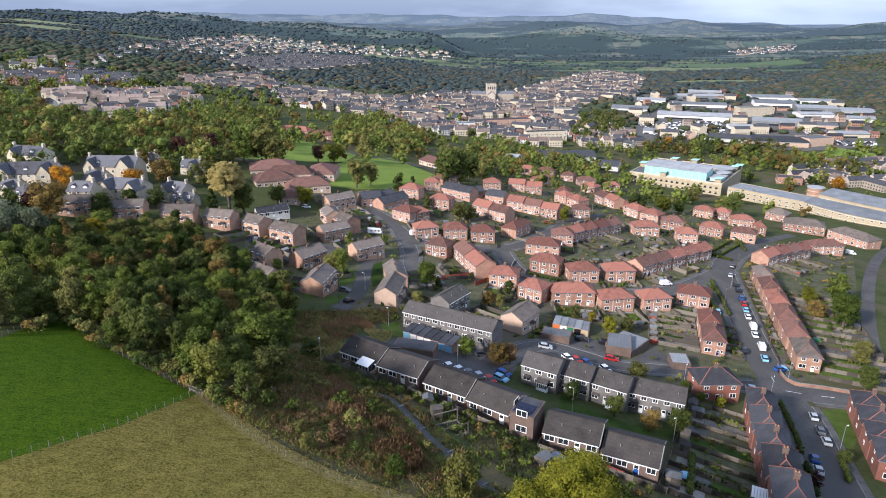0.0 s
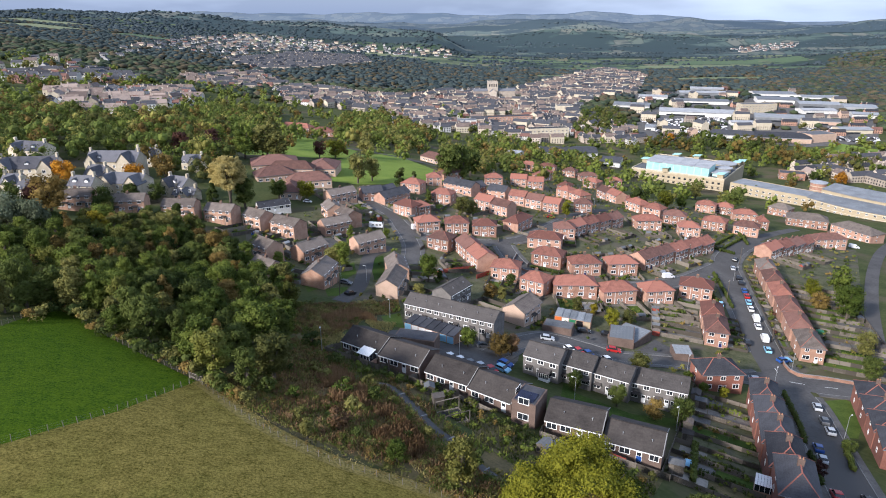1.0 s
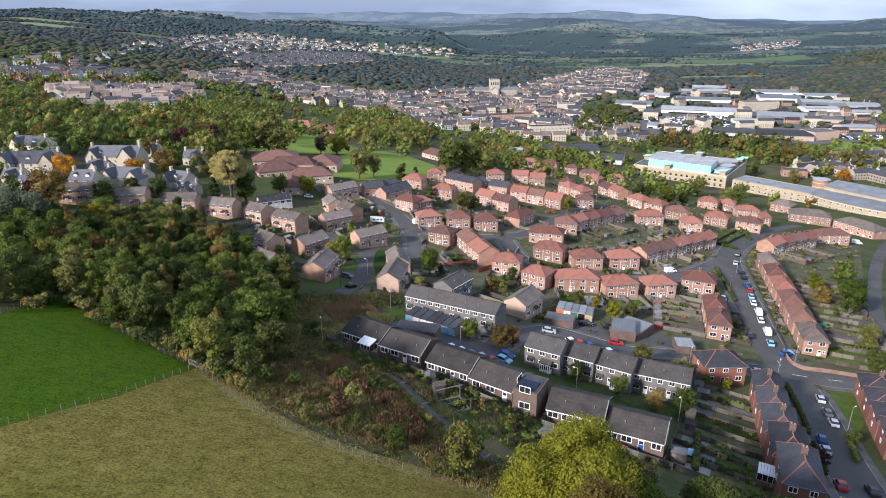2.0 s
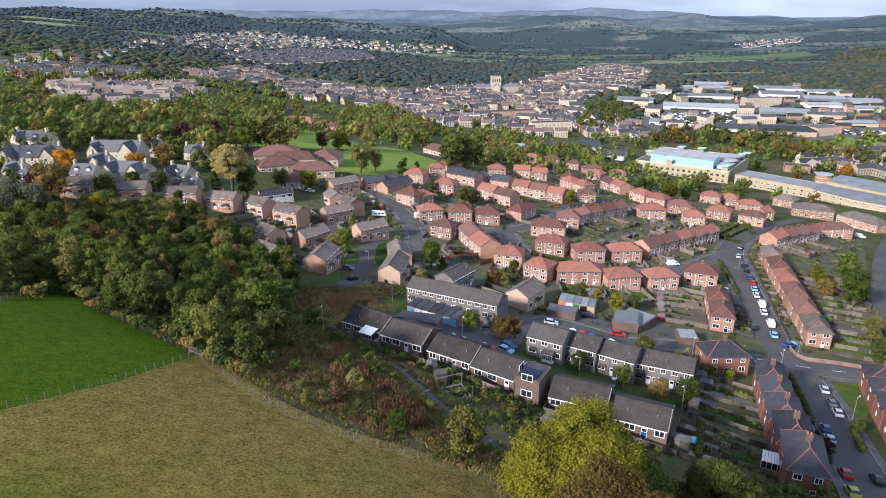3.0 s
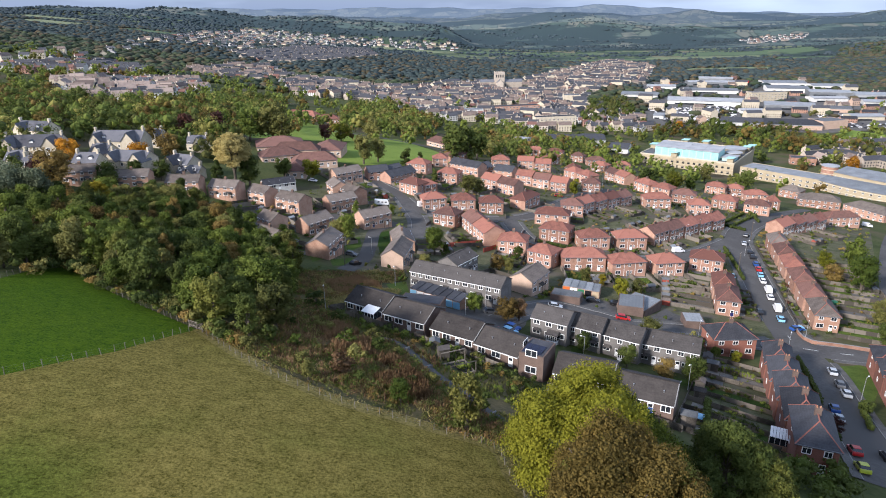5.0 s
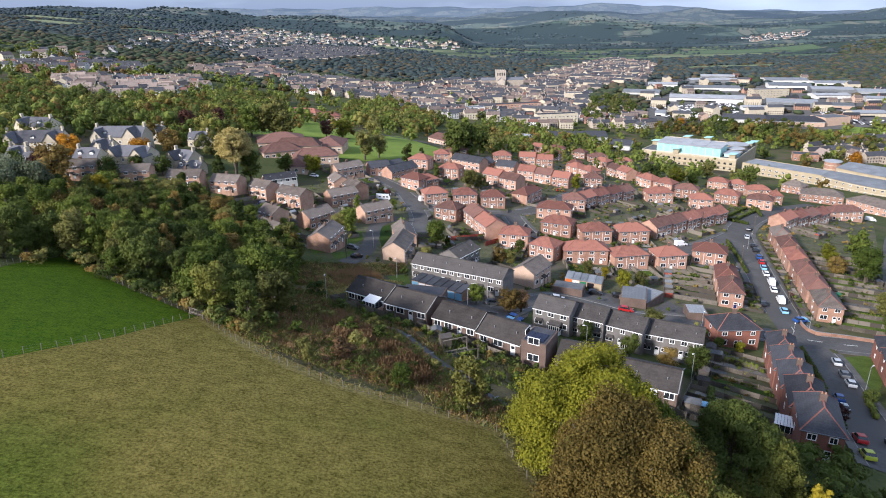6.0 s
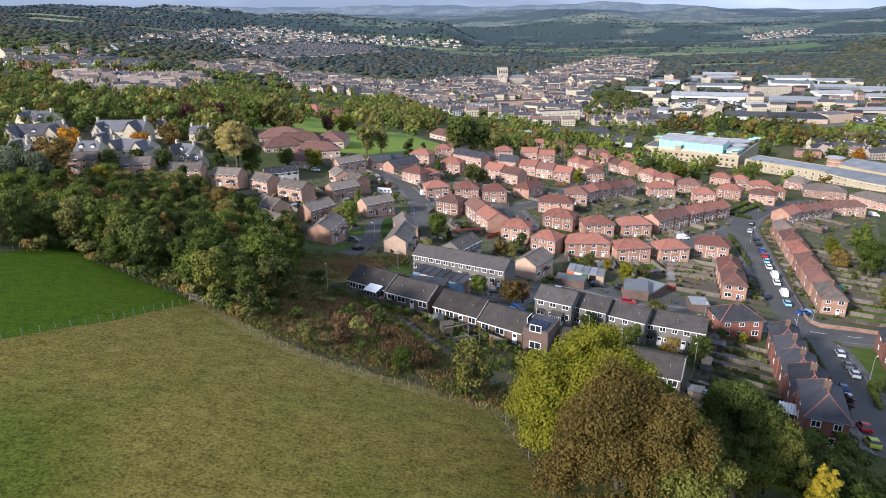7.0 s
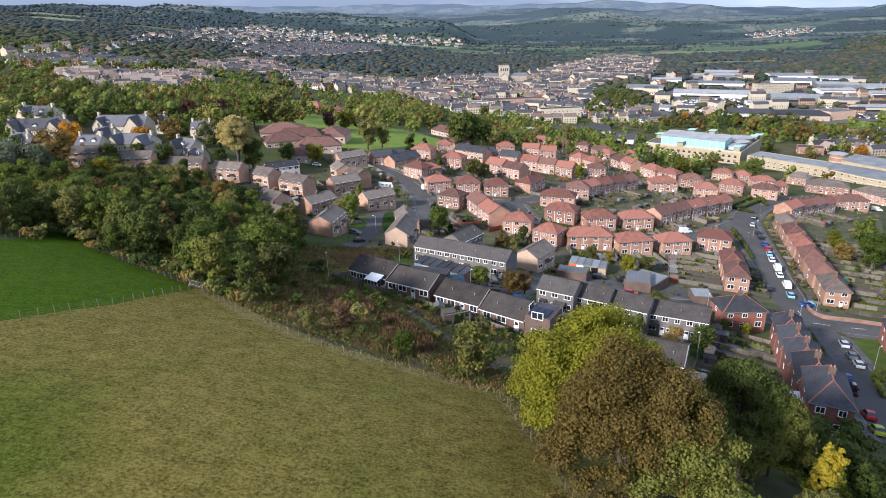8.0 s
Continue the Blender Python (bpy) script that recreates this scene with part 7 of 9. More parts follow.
# ---- sheds, shops and the hospital ----
shed_hall(307.3, 1049.6, 414.3, 1017.2, 45, 7, 3, "render_white", "white_roof", "long white supermarket hall with pale metal roof")
shed_hall(247.6, 1118.2, 303.8, 1097.7, 35, 7, 3, "render_white", "metal_roof", "glazed white retail hall with pale roof")
shed_hall(434.7, 991.8, 498.7, 968.5, 40, 7, 3, "metal_roof", "metal_roof", "wide grey metal-clad retail hall")
shed_hall(385.7, 953.4, 426.8, 947.4, 18, 5, 1.5, "render_white", "white_roof", "low white shop building")
shed_hall(316.3, 839.4, 362.8, 822.5, 30, 8, 4, "render_white", "roof_slate", "leisure centre hall with dark solar roof")
shed_hall(360.5, 820.7, 428.7, 807.6, 40, 7, 4, "brick_pale", "roof_slate", "leisure centre wing with dark grey roofs")
shed_hall(525.3, 1198.5, 591.4, 1179.8, 50, 8, 2, "render_white", "metal_roof", "pale industrial hall on the estate edge")
shed_hall(542.6, 1064.6, 596.1, 1063.3, 30, 6, 2, "render_white", "white_roof", "white metal industrial unit beside woods")
shed_hall(500.9, 875.1, 542.1, 874, 25, 6, 2, "stone_cream", "metal_roof", "low commercial building with grey roof")
shed_hall(325.4, 1249.4, 375.6, 1239.5, 30, 6, 2, "render_white", "white_roof", "white warehouse with blue trim")
shed_hall(264.7, 1383, 329.7, 1359.3, 40, 7, 2, "brick_red", "roof_slate", "brick mill building with slate roof")
shed_hall(77, 670.7, 136.5, 668.1, 35, 5, 2.5, "render_white", "roof_slate", "supermarket with dark blue-grey roof")
shed_hall(130.9, 632.5, 150.1, 625.4, 25, 5, 3, "render_white", "roof_slate", "white-walled hall with dark blue roof")
shed_hall(36.3, 608, 48, 603.7, 20, 5, 2, "render_white", "white_roof", "small white-roofed workshop by the trees")
shed_hall(470.2, 1403.3, 532.5, 1380.7, 30, 6, 2, "metal_roof", "white_roof", "pale metal distribution shed by the yard")
shed_hall(597.1, 1022.2, 630.6, 1010, 30, 6, 2, "render_white", "metal_roof", "grey-roofed trade unit with white walls")
shed_hall(625.8, 1241.1, 691.3, 1229.2, 40, 6, 2, "render_white", "metal_roof", "pale trade unit on the industrial estate")
shed_hall(559.2, 1292.5, 633.7, 1279.4, 50, 7, 2, "render_white", "metal_roof", "pale trade unit on the industrial estate")
shed_hall(572.9, 1141, 634.9, 1124, 45, 7, 2, "metal_roof", "metal_roof", "wide grey metal-clad retail hall")
shed_hall(625.6, 1098.4, 671.4, 1081.8, 50, 7, 2, "metal_roof", "metal_roof", "wide grey metal-clad retail hall")
shed_hall(377, 1192, 465.8, 1174, 36, 6, 2, "render_white", "metal_roof", "pale industrial hall on the estate edge")
shed_hall(498.9, 957.7, 539.1, 945.9, 30, 6, 2, "brick_pale", "flat_felt", "low brick trade unit with dark roof")
shed_hall(423.6, 1320.4, 516.2, 1307.1, 40, 6, 2, "metal_roof", "white_roof", "pale metal distribution shed by the yard")
shed_hall(247.9, 905.8, 260.7, 901.1, 25, 5, 2, "render_white", "metal_roof", "low white shop building")
flat_block("office_block", 445.5, 1067.9, 503.8, 1073.6, 20, 15, "stone_cream", "flat_felt", "four-storey cream office block", "office building", windows=4)
flat_block("office_block", 430.6, 811.8, 466.9, 823.1, 25, 10, "brick_pale", "flat_felt", "tall buff brick hall with flat roof", "office building", windows=0)
flat_block("office_block", 75.3, 800, 127.1, 812.3, 14, 12, "stone_cream", "roof_slate", "cream stone hotel with three storeys", "office building", windows=3)
flat_block("office_block", 140.7, 1034, 166.7, 1034.5, 20, 13, "stone_cream", "flat_felt", "square buff stone hall in the town", "office building", windows=2)
flat_block("office_block", -25.9, 867.3, 10.9, 871.2, 20, 5, "render_white", "metal_roof", "low white and blue clinic building", "office building", windows=1)
flat_block("office_block", 12.2, 915.7, 93, 937.6, 16, 7, "brick_red", "roof_slate", "brick and white shop row", "office building", windows=2)
flat_block("office_block", 526.1, 1333.4, 543.7, 1327, 10, 6, "paint_red", "metal_roof", "small red-clad trade shed", "office building", windows=0)
flat_block("office_block", 298.4, 607.2, 319.1, 599.6, 14, 6, "brick_red", "roof_slate", "brick block behind the hospital", "office building", windows=1)

# ---- field fences, gate, scrub ----
PATH_SPOTS = [(float(a), float(b)) for a, b in smooth_line(BANK_PATH, 1.0)]
strip("rough_verge", smooth_line(FIELD_EDGE), -0.6, 2.8, M["straw_grass"], 0.085, "strip of rough dry grass along the pasture fence", "verge")
tufts("verge_grass", [(x + 0.3, y + 0.2) for x, y in FIELD_EDGE[:8]] + [(x + 1.6, y + 2.4) for x, y in FIELD_EDGE[7::-1]], 9000, M["leaf_straw"], "dry grass under the pasture fence", 56, 0.025, 0.22)
stock_fence(FIELD_EDGE)
stock_fence(FIELD_DIVIDE)
stock_fence(FIELD_TOP[1:] + FIELD_EDGE[:1])
gx, gy = FIELD_EDGE[0]
gate = thing("field_gate", pose(gx - 1.6, gy + 1.0, ground(gx, gy), 0, 0, -28), "weathered timber field gate between the pastures", "gate")
for k in range(5):
    s = Shape()
    s.box(0, -0.03, 0.2 + k * 0.24, 3.2, 0.03, 0.3 + k * 0.24)
    part("rail", s, M["timber"], gate)
for a in (0.0, 3.2):
    s = Shape()
    s.box(a - 0.09, -0.09, -0.4, a + 0.09, 0.09, 1.45)
    part("gate_post", s, M["timber"], gate)
s = Shape()
s.beam((0.1, 0.04, 0.25), (3.1, 0.04, 1.2), 0.06, 0.09)
part("brace", s, M["timber"], gate)
wood(SHRUBS, 7.5, ["rust", "olive", "green", "dark", "dark", "olive"], 1.4, 3.6, 77, 0, ("bush", "bush", "round"), "shrubs on the bank", 1.2, 0.5)
for i, (leaf, lo, hi, gap) in enumerate((("rust", 0.6, 1.3, 2.0), ("green", 0.7, 1.7, 3.0), ("dark", 0.8, 2.0, 3.6), ("olive", 0.5, 1.3, 2.6), ("brown", 0.6, 1.4, 2.4))):
    spots = [p for p in scatter(SCRUB, gap, 90 + i) if noise.noise((p[0] * 0.07, p[1] * 0.07, i * 3.1)) > -0.05 and clear_of(p[0], p[1], 0.3) and not near_path(*p)]
    leafy_mass("scrub", spots, leaf, {"rust": "patches of russet bracken and willowherb", "dark": "dark brambles on the bank", "green": "green brambles on the bank", "olive": "olive rough undergrowth on the bank", "straw": "straw-coloured dead grass stems", "brown": "brown autumn undergrowth on the bank"}[leaf], 60 + i, lo, hi, 100, 0.85, 0.75, "undergrowth", False)
tufts("rough_grass", SCRUB, 60000, M["leaf_straw"], "rough dead grass on the bank", 4, 0.06, 0.55)
tufts("bracken", SCRUB, 56000, M["leaf_rust"], "rusty bracken and willowherb on the bank", 9, 0.09, 0.7)
tufts("bank_grass", SCRUB, 60000, M["leaf_green"], "rough green grass on the bank", 5, 0.07, 0.5)
for k, patch in enumerate(BRACKEN):
    tufts("bracken_patch", patch, 16000, M["leaf_rust"], "dense stand of rust-red bracken and willowherb", 30 + k, 0.08, 1.2)
tufts("pale_grass", PALE, 22000, M["leaf_straw"], "pale dead grass at the top of the bank", 38, 0.07, 0.6)
line = smooth_line(BANK_PATH, 1.0)
strip("footpath", line, 0, 1.7, M["asphalt"], 0.12, "narrow dark tarmac footpath down the bank", "path")
for k in range(6, len(line) - 2, 9):
    x, y = line[k]
    dx, dy = line[k + 1] - line[k]
    s = Shape()
    s.box(-0.95, -0.12, -0.2, 0.95, 0.12, 0.17)
    step = part("step", s, M["kerb"], None, "", pose(x, y, ground(x, y), 0, 0, math.degrees(math.atan2(dy, dx)) + 90))
    tagged(step, "pale concrete step across the footpath", "step", kind="structure")
px_, py_ = PLAY[0]
bed = thing("play_frame", pose(px_, py_, ground(px_, py_), 0, 0, 25), "weathered timber play frame round a dark mat", "play frame")
s = Shape()
s.box(-2, -2, -0.4, 2, 2, 0.16)
part("mat", s, M["rubber"], bed, "dark rubber mat")
for a, b, c, d in ((-2.15, -2.15, 2.15, -2.0), (-2.15, 2.0, 2.15, 2.15), (-2.15, -2.0, -2.0, 2.0), (2.0, -2.0, 2.15, 2.0)):
    s = Shape()
    s.box(a, b, -0.4, c, d, 0.4)
    part("edge_board", s, M["timber"], bed)
for a, b in ((-2.3, -2.3), (2.3, -2.3), (-2.3, 2.3), (2.3, 2.3)):
    s = Shape()
    s.box(a - 0.07, b - 0.07, -0.4, a + 0.07, b + 0.07, 2.4)
    part("post", s, M["timber"], bed)
for b in (-2.3, 2.3):
    s = Shape()
    s.box(-2.3, b - 0.06, 2.3, 2.3, b + 0.06, 2.42)
    part("top_rail", s, M["timber"], bed)
garden_shed(px_ - 3.5, py_ + 4.0, 20, 2.0, 1.6, 1.7, "roof_dark")
# undergrowth along the wood's edge and under its trees
spots = scatter(WOOD, 3.4, 140)
leafy_mass("undergrowth", spots[::2], "dark", "dark undergrowth below the wood", 141, 1.5, 4.0, 30, 1.5, 0.6, "undergrowth")
leafy_mass("undergrowth", spots[1::2], "olive", "olive undergrowth below the wood", 142, 1.5, 3.6, 30, 1.5, 0.6, "undergrowth")
foot = [(float(a), float(b)) for a, b in smooth_line(WOOD[1:8], 1.6)]
for i, (leaf, lo, hi) in enumerate((("brown", 1.2, 3.2), ("olive", 1.4, 3.8), ("dark", 1.5, 4.2), ("green", 1.0, 2.6))):
    leafy_mass("hedge_bushes", [(x + rnd.uniform(-0.8, 0.8), y + rnd.uniform(-1.0, 0.5)) for x, y in foot[i::4]], leaf, "thorn and bramble bushes along the foot of the wood", 146 + i, lo, hi, 260, 0.8, 0.6, "undergrowth")
edge = [p for p in smooth_line(FIELD_EDGE[:8], 2.0)]
leafy_mass("fence_weeds", [(p[0] + 0.8, p[1] + 0.9) for p in edge], "brown", "dead weeds along the pasture fence", 143, 0.4, 0.9, 40, 1.4, 0.8, "undergrowth", False)
leafy_mass("fence_weeds", [(p[0] + 1.8, p[1] + 2.2) for p in edge], "olive", "brambles along the pasture fence", 144, 0.8, 2.2, 60, 1.3, 0.7, "undergrowth", False)
BELOW = [(24, 30), (46, 34), (58, 62), (57, 86), (44, 84), (30, 70), (14, 74), (12, 60), (20, 44)]
leafy_mass("thicket", [p for p in scatter(BELOW, 3.6, 150) if clear_of(p[0], p[1], 0.5)], "dark", "dark thicket below the terraces", 151, 2.0, 5.0, 110, 0.9, 0.55, "undergrowth")
leafy_mass("thicket", [p for p in scatter(BELOW, 4.6, 152) if clear_of(p[0], p[1], 0.5)], "green", "green thicket below the terraces", 153, 2.0, 4.5, 110, 0.9, 0.55, "undergrowth")

VERGE = [(9.4, 38.2), (8.3, 46.2), (6.6, 52.6), (4.5, 58.8), (3.0, 64.6), (5.8, 69), (12, 74), (12, 60), (20, 44), (34, 40), (40, 24), (20, 14), (10, 20)]
drape("rough_verge", VERGE, M["scrub_soil"], 0.035, "rough dry grass verge outside the pasture fence", "verge")
GAP = [(5.6, 68.9), (2.5, 78), (-0.1, 86.9), (1.8, 90.6), (7, 82.2), (15.4, 78.8), (14, 74.2), (9, 71.8)]
drape("rough_verge", GAP, M["scrub_soil"], 0.04, "rough grass beside the footpath", "verge")
tufts("verge_grass", GAP, 5000, M["leaf_green"], "long green grass beside the footpath", 53, 0.1, 0.5)
tufts("verge_grass", GAP, 4000, M["leaf_olive"], "rough olive grass beside the footpath", 54, 0.1, 0.5)
tufts("verge_grass", VERGE, 16000, M["leaf_straw"], "tall dry grass on the verge", 51, 0.03, 0.3)
tufts("verge_grass", VERGE, 16000, M["leaf_olive"], "rough olive grass on the verge", 52, 0.1, 0.4)
drape("garden_soil", ESTATE, M["garden_ground"], 0.02, "patchwork of back gardens, grass, earth and paving", "gardens", 5.0)
rng = random.Random(18)
lots = {}
for x, y in scatter(SOUTH_GARDENS, 2.6, 250):
    if clear_of(x, y, 0.2):
        lots.setdefault(rng.choice(["green", "dark", "olive", "dark", "green", "brown"]), []).append((x, y))
for i, (leaf, spots) in enumerate(sorted(lots.items())):
    leafy_mass("garden_shrubs", spots, leaf, "overgrown shrubs behind the bungalows", 260 + i, 0.7, 2.4, 80, 1.0, 0.6, "shrubs")
drape("garden_soil", SOUTH_GARDENS, M["scrub_soil"], 0.022, "small overgrown back gardens of grass and earth", "gardens", 5.0)
tufts("garden_grass", SOUTH_GARDENS, 14000, M["leaf_green"], "long uncut grass in the gardens", 61, 0.12, 0.5)
tufts("garden_grass", SOUTH_GARDENS, 9000, M["leaf_olive"], "long yellowing grass in the gardens", 62, 0.12, 0.6)
for k, (x, y) in enumerate(scatter(SOUTH_GARDENS, 7.5, 251)):
    if clear_of(x, y, 0.8) and k % 4 == 1:
        garden_shed(x, y, rng.uniform(0, 180), rng.uniform(1.8, 2.8), rng.uniform(1.5, 2.2), rng.uniform(1.7, 2.0), rng.choice(["flat_felt", "flat_felt", "metal_roof"]))

# ---- garden planting, lawns and sheds on the estates ----
rng = random.Random(8)
lots = {}
for x, y in scatter(ESTATE, 6.0, 200):
    if clear_of(x, y, 0.4):
        lots.setdefault(rng.choice(["green", "dark", "olive", "dark", "sungreen", "brown", "sunolive", "green"]), []).append((x, y))
for i, (leaf, spots) in enumerate(sorted(lots.items())):
    leafy_mass("garden_shrubs", spots, leaf, "small mixed garden shrubs and bushes", 210 + i, 0.8, 2.6, 26, 1.5, 0.6, "shrubs")


def in_house(x, y, margin=0.4, but=None):
    for r in RECTS:
        if r is not but:
            dx, dy = x - r[0], y - r[1]
            a, b = dx * r[2] + dy * r[3], -dx * r[3] + dy * r[2]
            if -margin < a < r[4] + margin and -margin < b < r[5] + margin:
                return True
    return False


def plain_fence(points, h, kind="timber", label="weathered timber fence between back gardens"):
    """A boarded fence in one run, its posts a part of their own."""
    ob = thing("garden_fence", pose(points[0][0], points[0][1], ground(*points[0])), label, "fence", "garden fences")
    ox, oy, oz = ob.matrix_basis.translation
    (ax, ay), (bx, by) = points
    n = max(1, round(math.hypot(bx - ax, by - ay) / 1.9))
    z = heights([ax + (bx - ax) * i / n for i in range(n + 1)], [ay + (by - ay) * i / n for i in range(n + 1)]) - oz
    w = 0.035 / max(0.1, math.hypot(bx - ax, by - ay))
    s = Shape()
    for i in range(n + 1):
        px, py = (bx - ax) * i / n, (by - ay) * i / n
        sx, sy = -(by - ay) * w, (bx - ax) * w
        top = z[i] + h + (0.06 if i % 2 else 0.0)
        s.v += [(px + sx, py + sy, z[i] - 0.3), (px + sx, py + sy, top), (px - sx, py - sy, top), (px - sx, py - sy, z[i] - 0.3)]
        if i:
            a, b = 4 * i - 4, 4 * i
            s.f += [(a + k, b + k, b + k + 1, a + k + 1) for k in range(3)]
    s.f += [(0, 1, 2, 3), (4 * n + 3, 4 * n + 2, 4 * n + 1, 4 * n)]
    s.s = [0] * len(s.f)
    part("fence_panel", s, M[kind], ob)
    return ob


TAKEN = []
lots = {}
for r in RECTS:
    x0, y0, ux, uy, L, D, style = r
    if style in ("garage", "care", "school", "bungalow", "grey_terrace", "stone", "slate_hip", "maroon_row") or math.hypot(x0, y0) > 328 or not (inside(x0, y0, ESTATE) or inside(x0 + ux * L, y0 + uy * L, ESTATE)):
        continue
    for back in (True, False):
        def spot(a, b):
            b = D + b if back else -b
            return x0 + ux * a - uy * b, y0 + uy * a + ux * b

        depth = 1.6
        while depth < 14 and all(not in_house(*spot(a, depth + 0.8), 0.4, r) and not on_road(*spot(a, depth + 0.8), 1.6) and all((spot(a, depth)[0] - p) ** 2 + (spot(a, depth)[1] - q) ** 2 > 9 for p, q in TAKEN) for a in (0.5, L / 2, L - 0.5)):
            depth += 0.6
        if depth < 2.6:
            continue
        plots = 2 if L < 17 else round(L / 6)
        for k in range(plots):
            a0, a1 = L * k / plots, L * (k + 1) / plots
            cut = min(depth * 0.5, rng.uniform(1.6, 3.6))
            for lo, hi, kinds in ((0.3, cut, ["paving", "pale_paving", "pale_paving", "garden_ground"]), (cut + 0.05, depth - 0.2, ["garden_grass", "garden_grass", "garden_grass", "pale_paving", "garden_ground"])):
                plot = [spot(a, b) for a, b in ((a0 + 0.15, lo), (a1 - 0.15, lo), (a1 - 0.15, hi), (a0 + 0.15, hi))]
                drape("garden_plot", plot if back else plot[::-1], M[rng.choice(kinds)], 0.045, "garden plot of grass, earth or paving", "lawn", 4.0)
            if (k or depth > 6) and len(TAKEN) < 1000:
                plain_fence([spot(a0, 0.6), spot(a0, depth)], rng.choice([1.1, 1.5, 1.7]) if depth > 5 else 1.0, rng.choice(["timber", "timber", "timber", "post_wood"]))
            for q in range(rng.randrange(3, 8)):
                b = rng.uniform(cut, depth - 0.3)
                lots.setdefault(rng.choice(["green", "dark", "dark", "olive", "sungreen", "brown"]), []).append(spot(rng.choice([a0 + 0.6, a1 - 0.6, rng.uniform(a0 + 0.6, a1 - 0.6)]), b))
            if depth > 7 and rng.random() < 0.7:
                garden_shed(*spot(a0 + 0.6, depth - (2.6 if back else 0.4)), math.degrees(math.atan2(uy, ux)), rng.uniform(1.8, 2.6), rng.uniform(1.5, 2.0), rng.uniform(1.7, 2.0), rng.choice(["flat_felt", "flat_felt", "metal_roof", "roof_brown"]), rng.choice(["timber"] * 6 + ["timber_red", "post_wood"]))
        if depth > 6:
            plain_fence([spot(L, 0.6), spot(L, depth)], 1.5)
        if depth > 5:
            plain_fence([spot(0, depth + 0.1), spot(L, depth + 0.1)], 1.4 if depth > 5 else 0.9, "timber")
        elif rng.random() < 0.5:
            hedge([spot(0.3, depth), spot(L * 0.45, depth)], 0.8, 1.1, rng.choice(["dark", "green"]), "clipped green front garden hedge", rng.randrange(999))
        TAKEN += [spot(a, b) for a in (1, L / 2, L - 1) for b in (2, 5, depth)]
for i, (leaf, spots) in enumerate(sorted(lots.items())):
    leafy_mass("garden_shrubs", spots, leaf, "bushes and borders along the garden fences", 310 + i, 0.5, 2.2, 36, 1.35, 0.6, "shrubs")


def side_gardens(p, q, way, length, count, h, seed):
    """Narrow plots that run off from the line p to q in one direction, fenced from one another."""
    rng = random.Random(seed)
    lots = {}
    at = lambda u, v: (p[0] + (q[0] - p[0]) * u + way[0] * v, p[1] + (q[1] - p[1]) * u + way[1] * v)
    left = (q[0] - p[0]) * way[1] - (q[1] - p[1]) * way[0] > 0
    for k in range(count):
        a, b = k / count, (k + 1) / count
        cut = rng.uniform(0.2, 0.5) * length
        for lo, hi, kinds in ((0.2, cut, ["paving", "pale_paving", "garden_ground"]), (cut + 0.05, length, ["garden_grass", "garden_grass", "scrub_soil", "paving"])):
            quad = [at(u, v) for u, v in ((a + 0.01, lo), (b - 0.01, lo), (b - 0.01, hi), (a + 0.01, hi))]
            drape("garden_plot", quad if left else quad[::-1], M[rng.choice(kinds)], 0.05, "narrow garden plot of grass, earth or paving", "lawn", 3.0)
        plain_fence([at(a, 0.1), at(a, length)], h, rng.choice(["timber", "timber", "post_wood"]))
        for j in range(rng.randrange(2, 6)):
            lots.setdefault(rng.choice(["green", "dark", "olive", "maroon", "dark"]), []).append(at(rng.uniform(a, b), rng.uniform(cut, length)))
        if length > 9 and rng.random() < 0.7:
            garden_shed(*at(a + 0.25 / count, length - 2.4), math.degrees(math.atan2(way[1], way[0])), 2.3, 1.7, 1.9, rng.choice(["flat_felt", "roof_brown", "metal_roof"]), rng.choice(["timber", "timber", "timber_red"]))
    plain_fence([at(1, 0.1), at(1, length)], h)
    plain_fence([at(0, length + 0.1), at(1, length + 0.1)], h)
    for i, (leaf, spots) in enumerate(sorted(lots.items())):
        leafy_mass("garden_shrubs", spots, leaf, "shrubs in the narrow gardens", seed + i, 0.5, 1.9, 60, 1.2, 0.6, "shrubs")


side_gardens((73.6, 178.2), (80.2, 202.4), (-0.964, 0.264), 15.5, 5, 1.4, 600)
side_gardens((80.6, 176.4), (87.0, 200.4), (0.964, -0.264), 5.6, 5, 0.9, 610)
side_gardens((100.0, 172.8), (121.0, 254.0), (-0.969, 0.246), 3.6, 12, 0.9, 620)

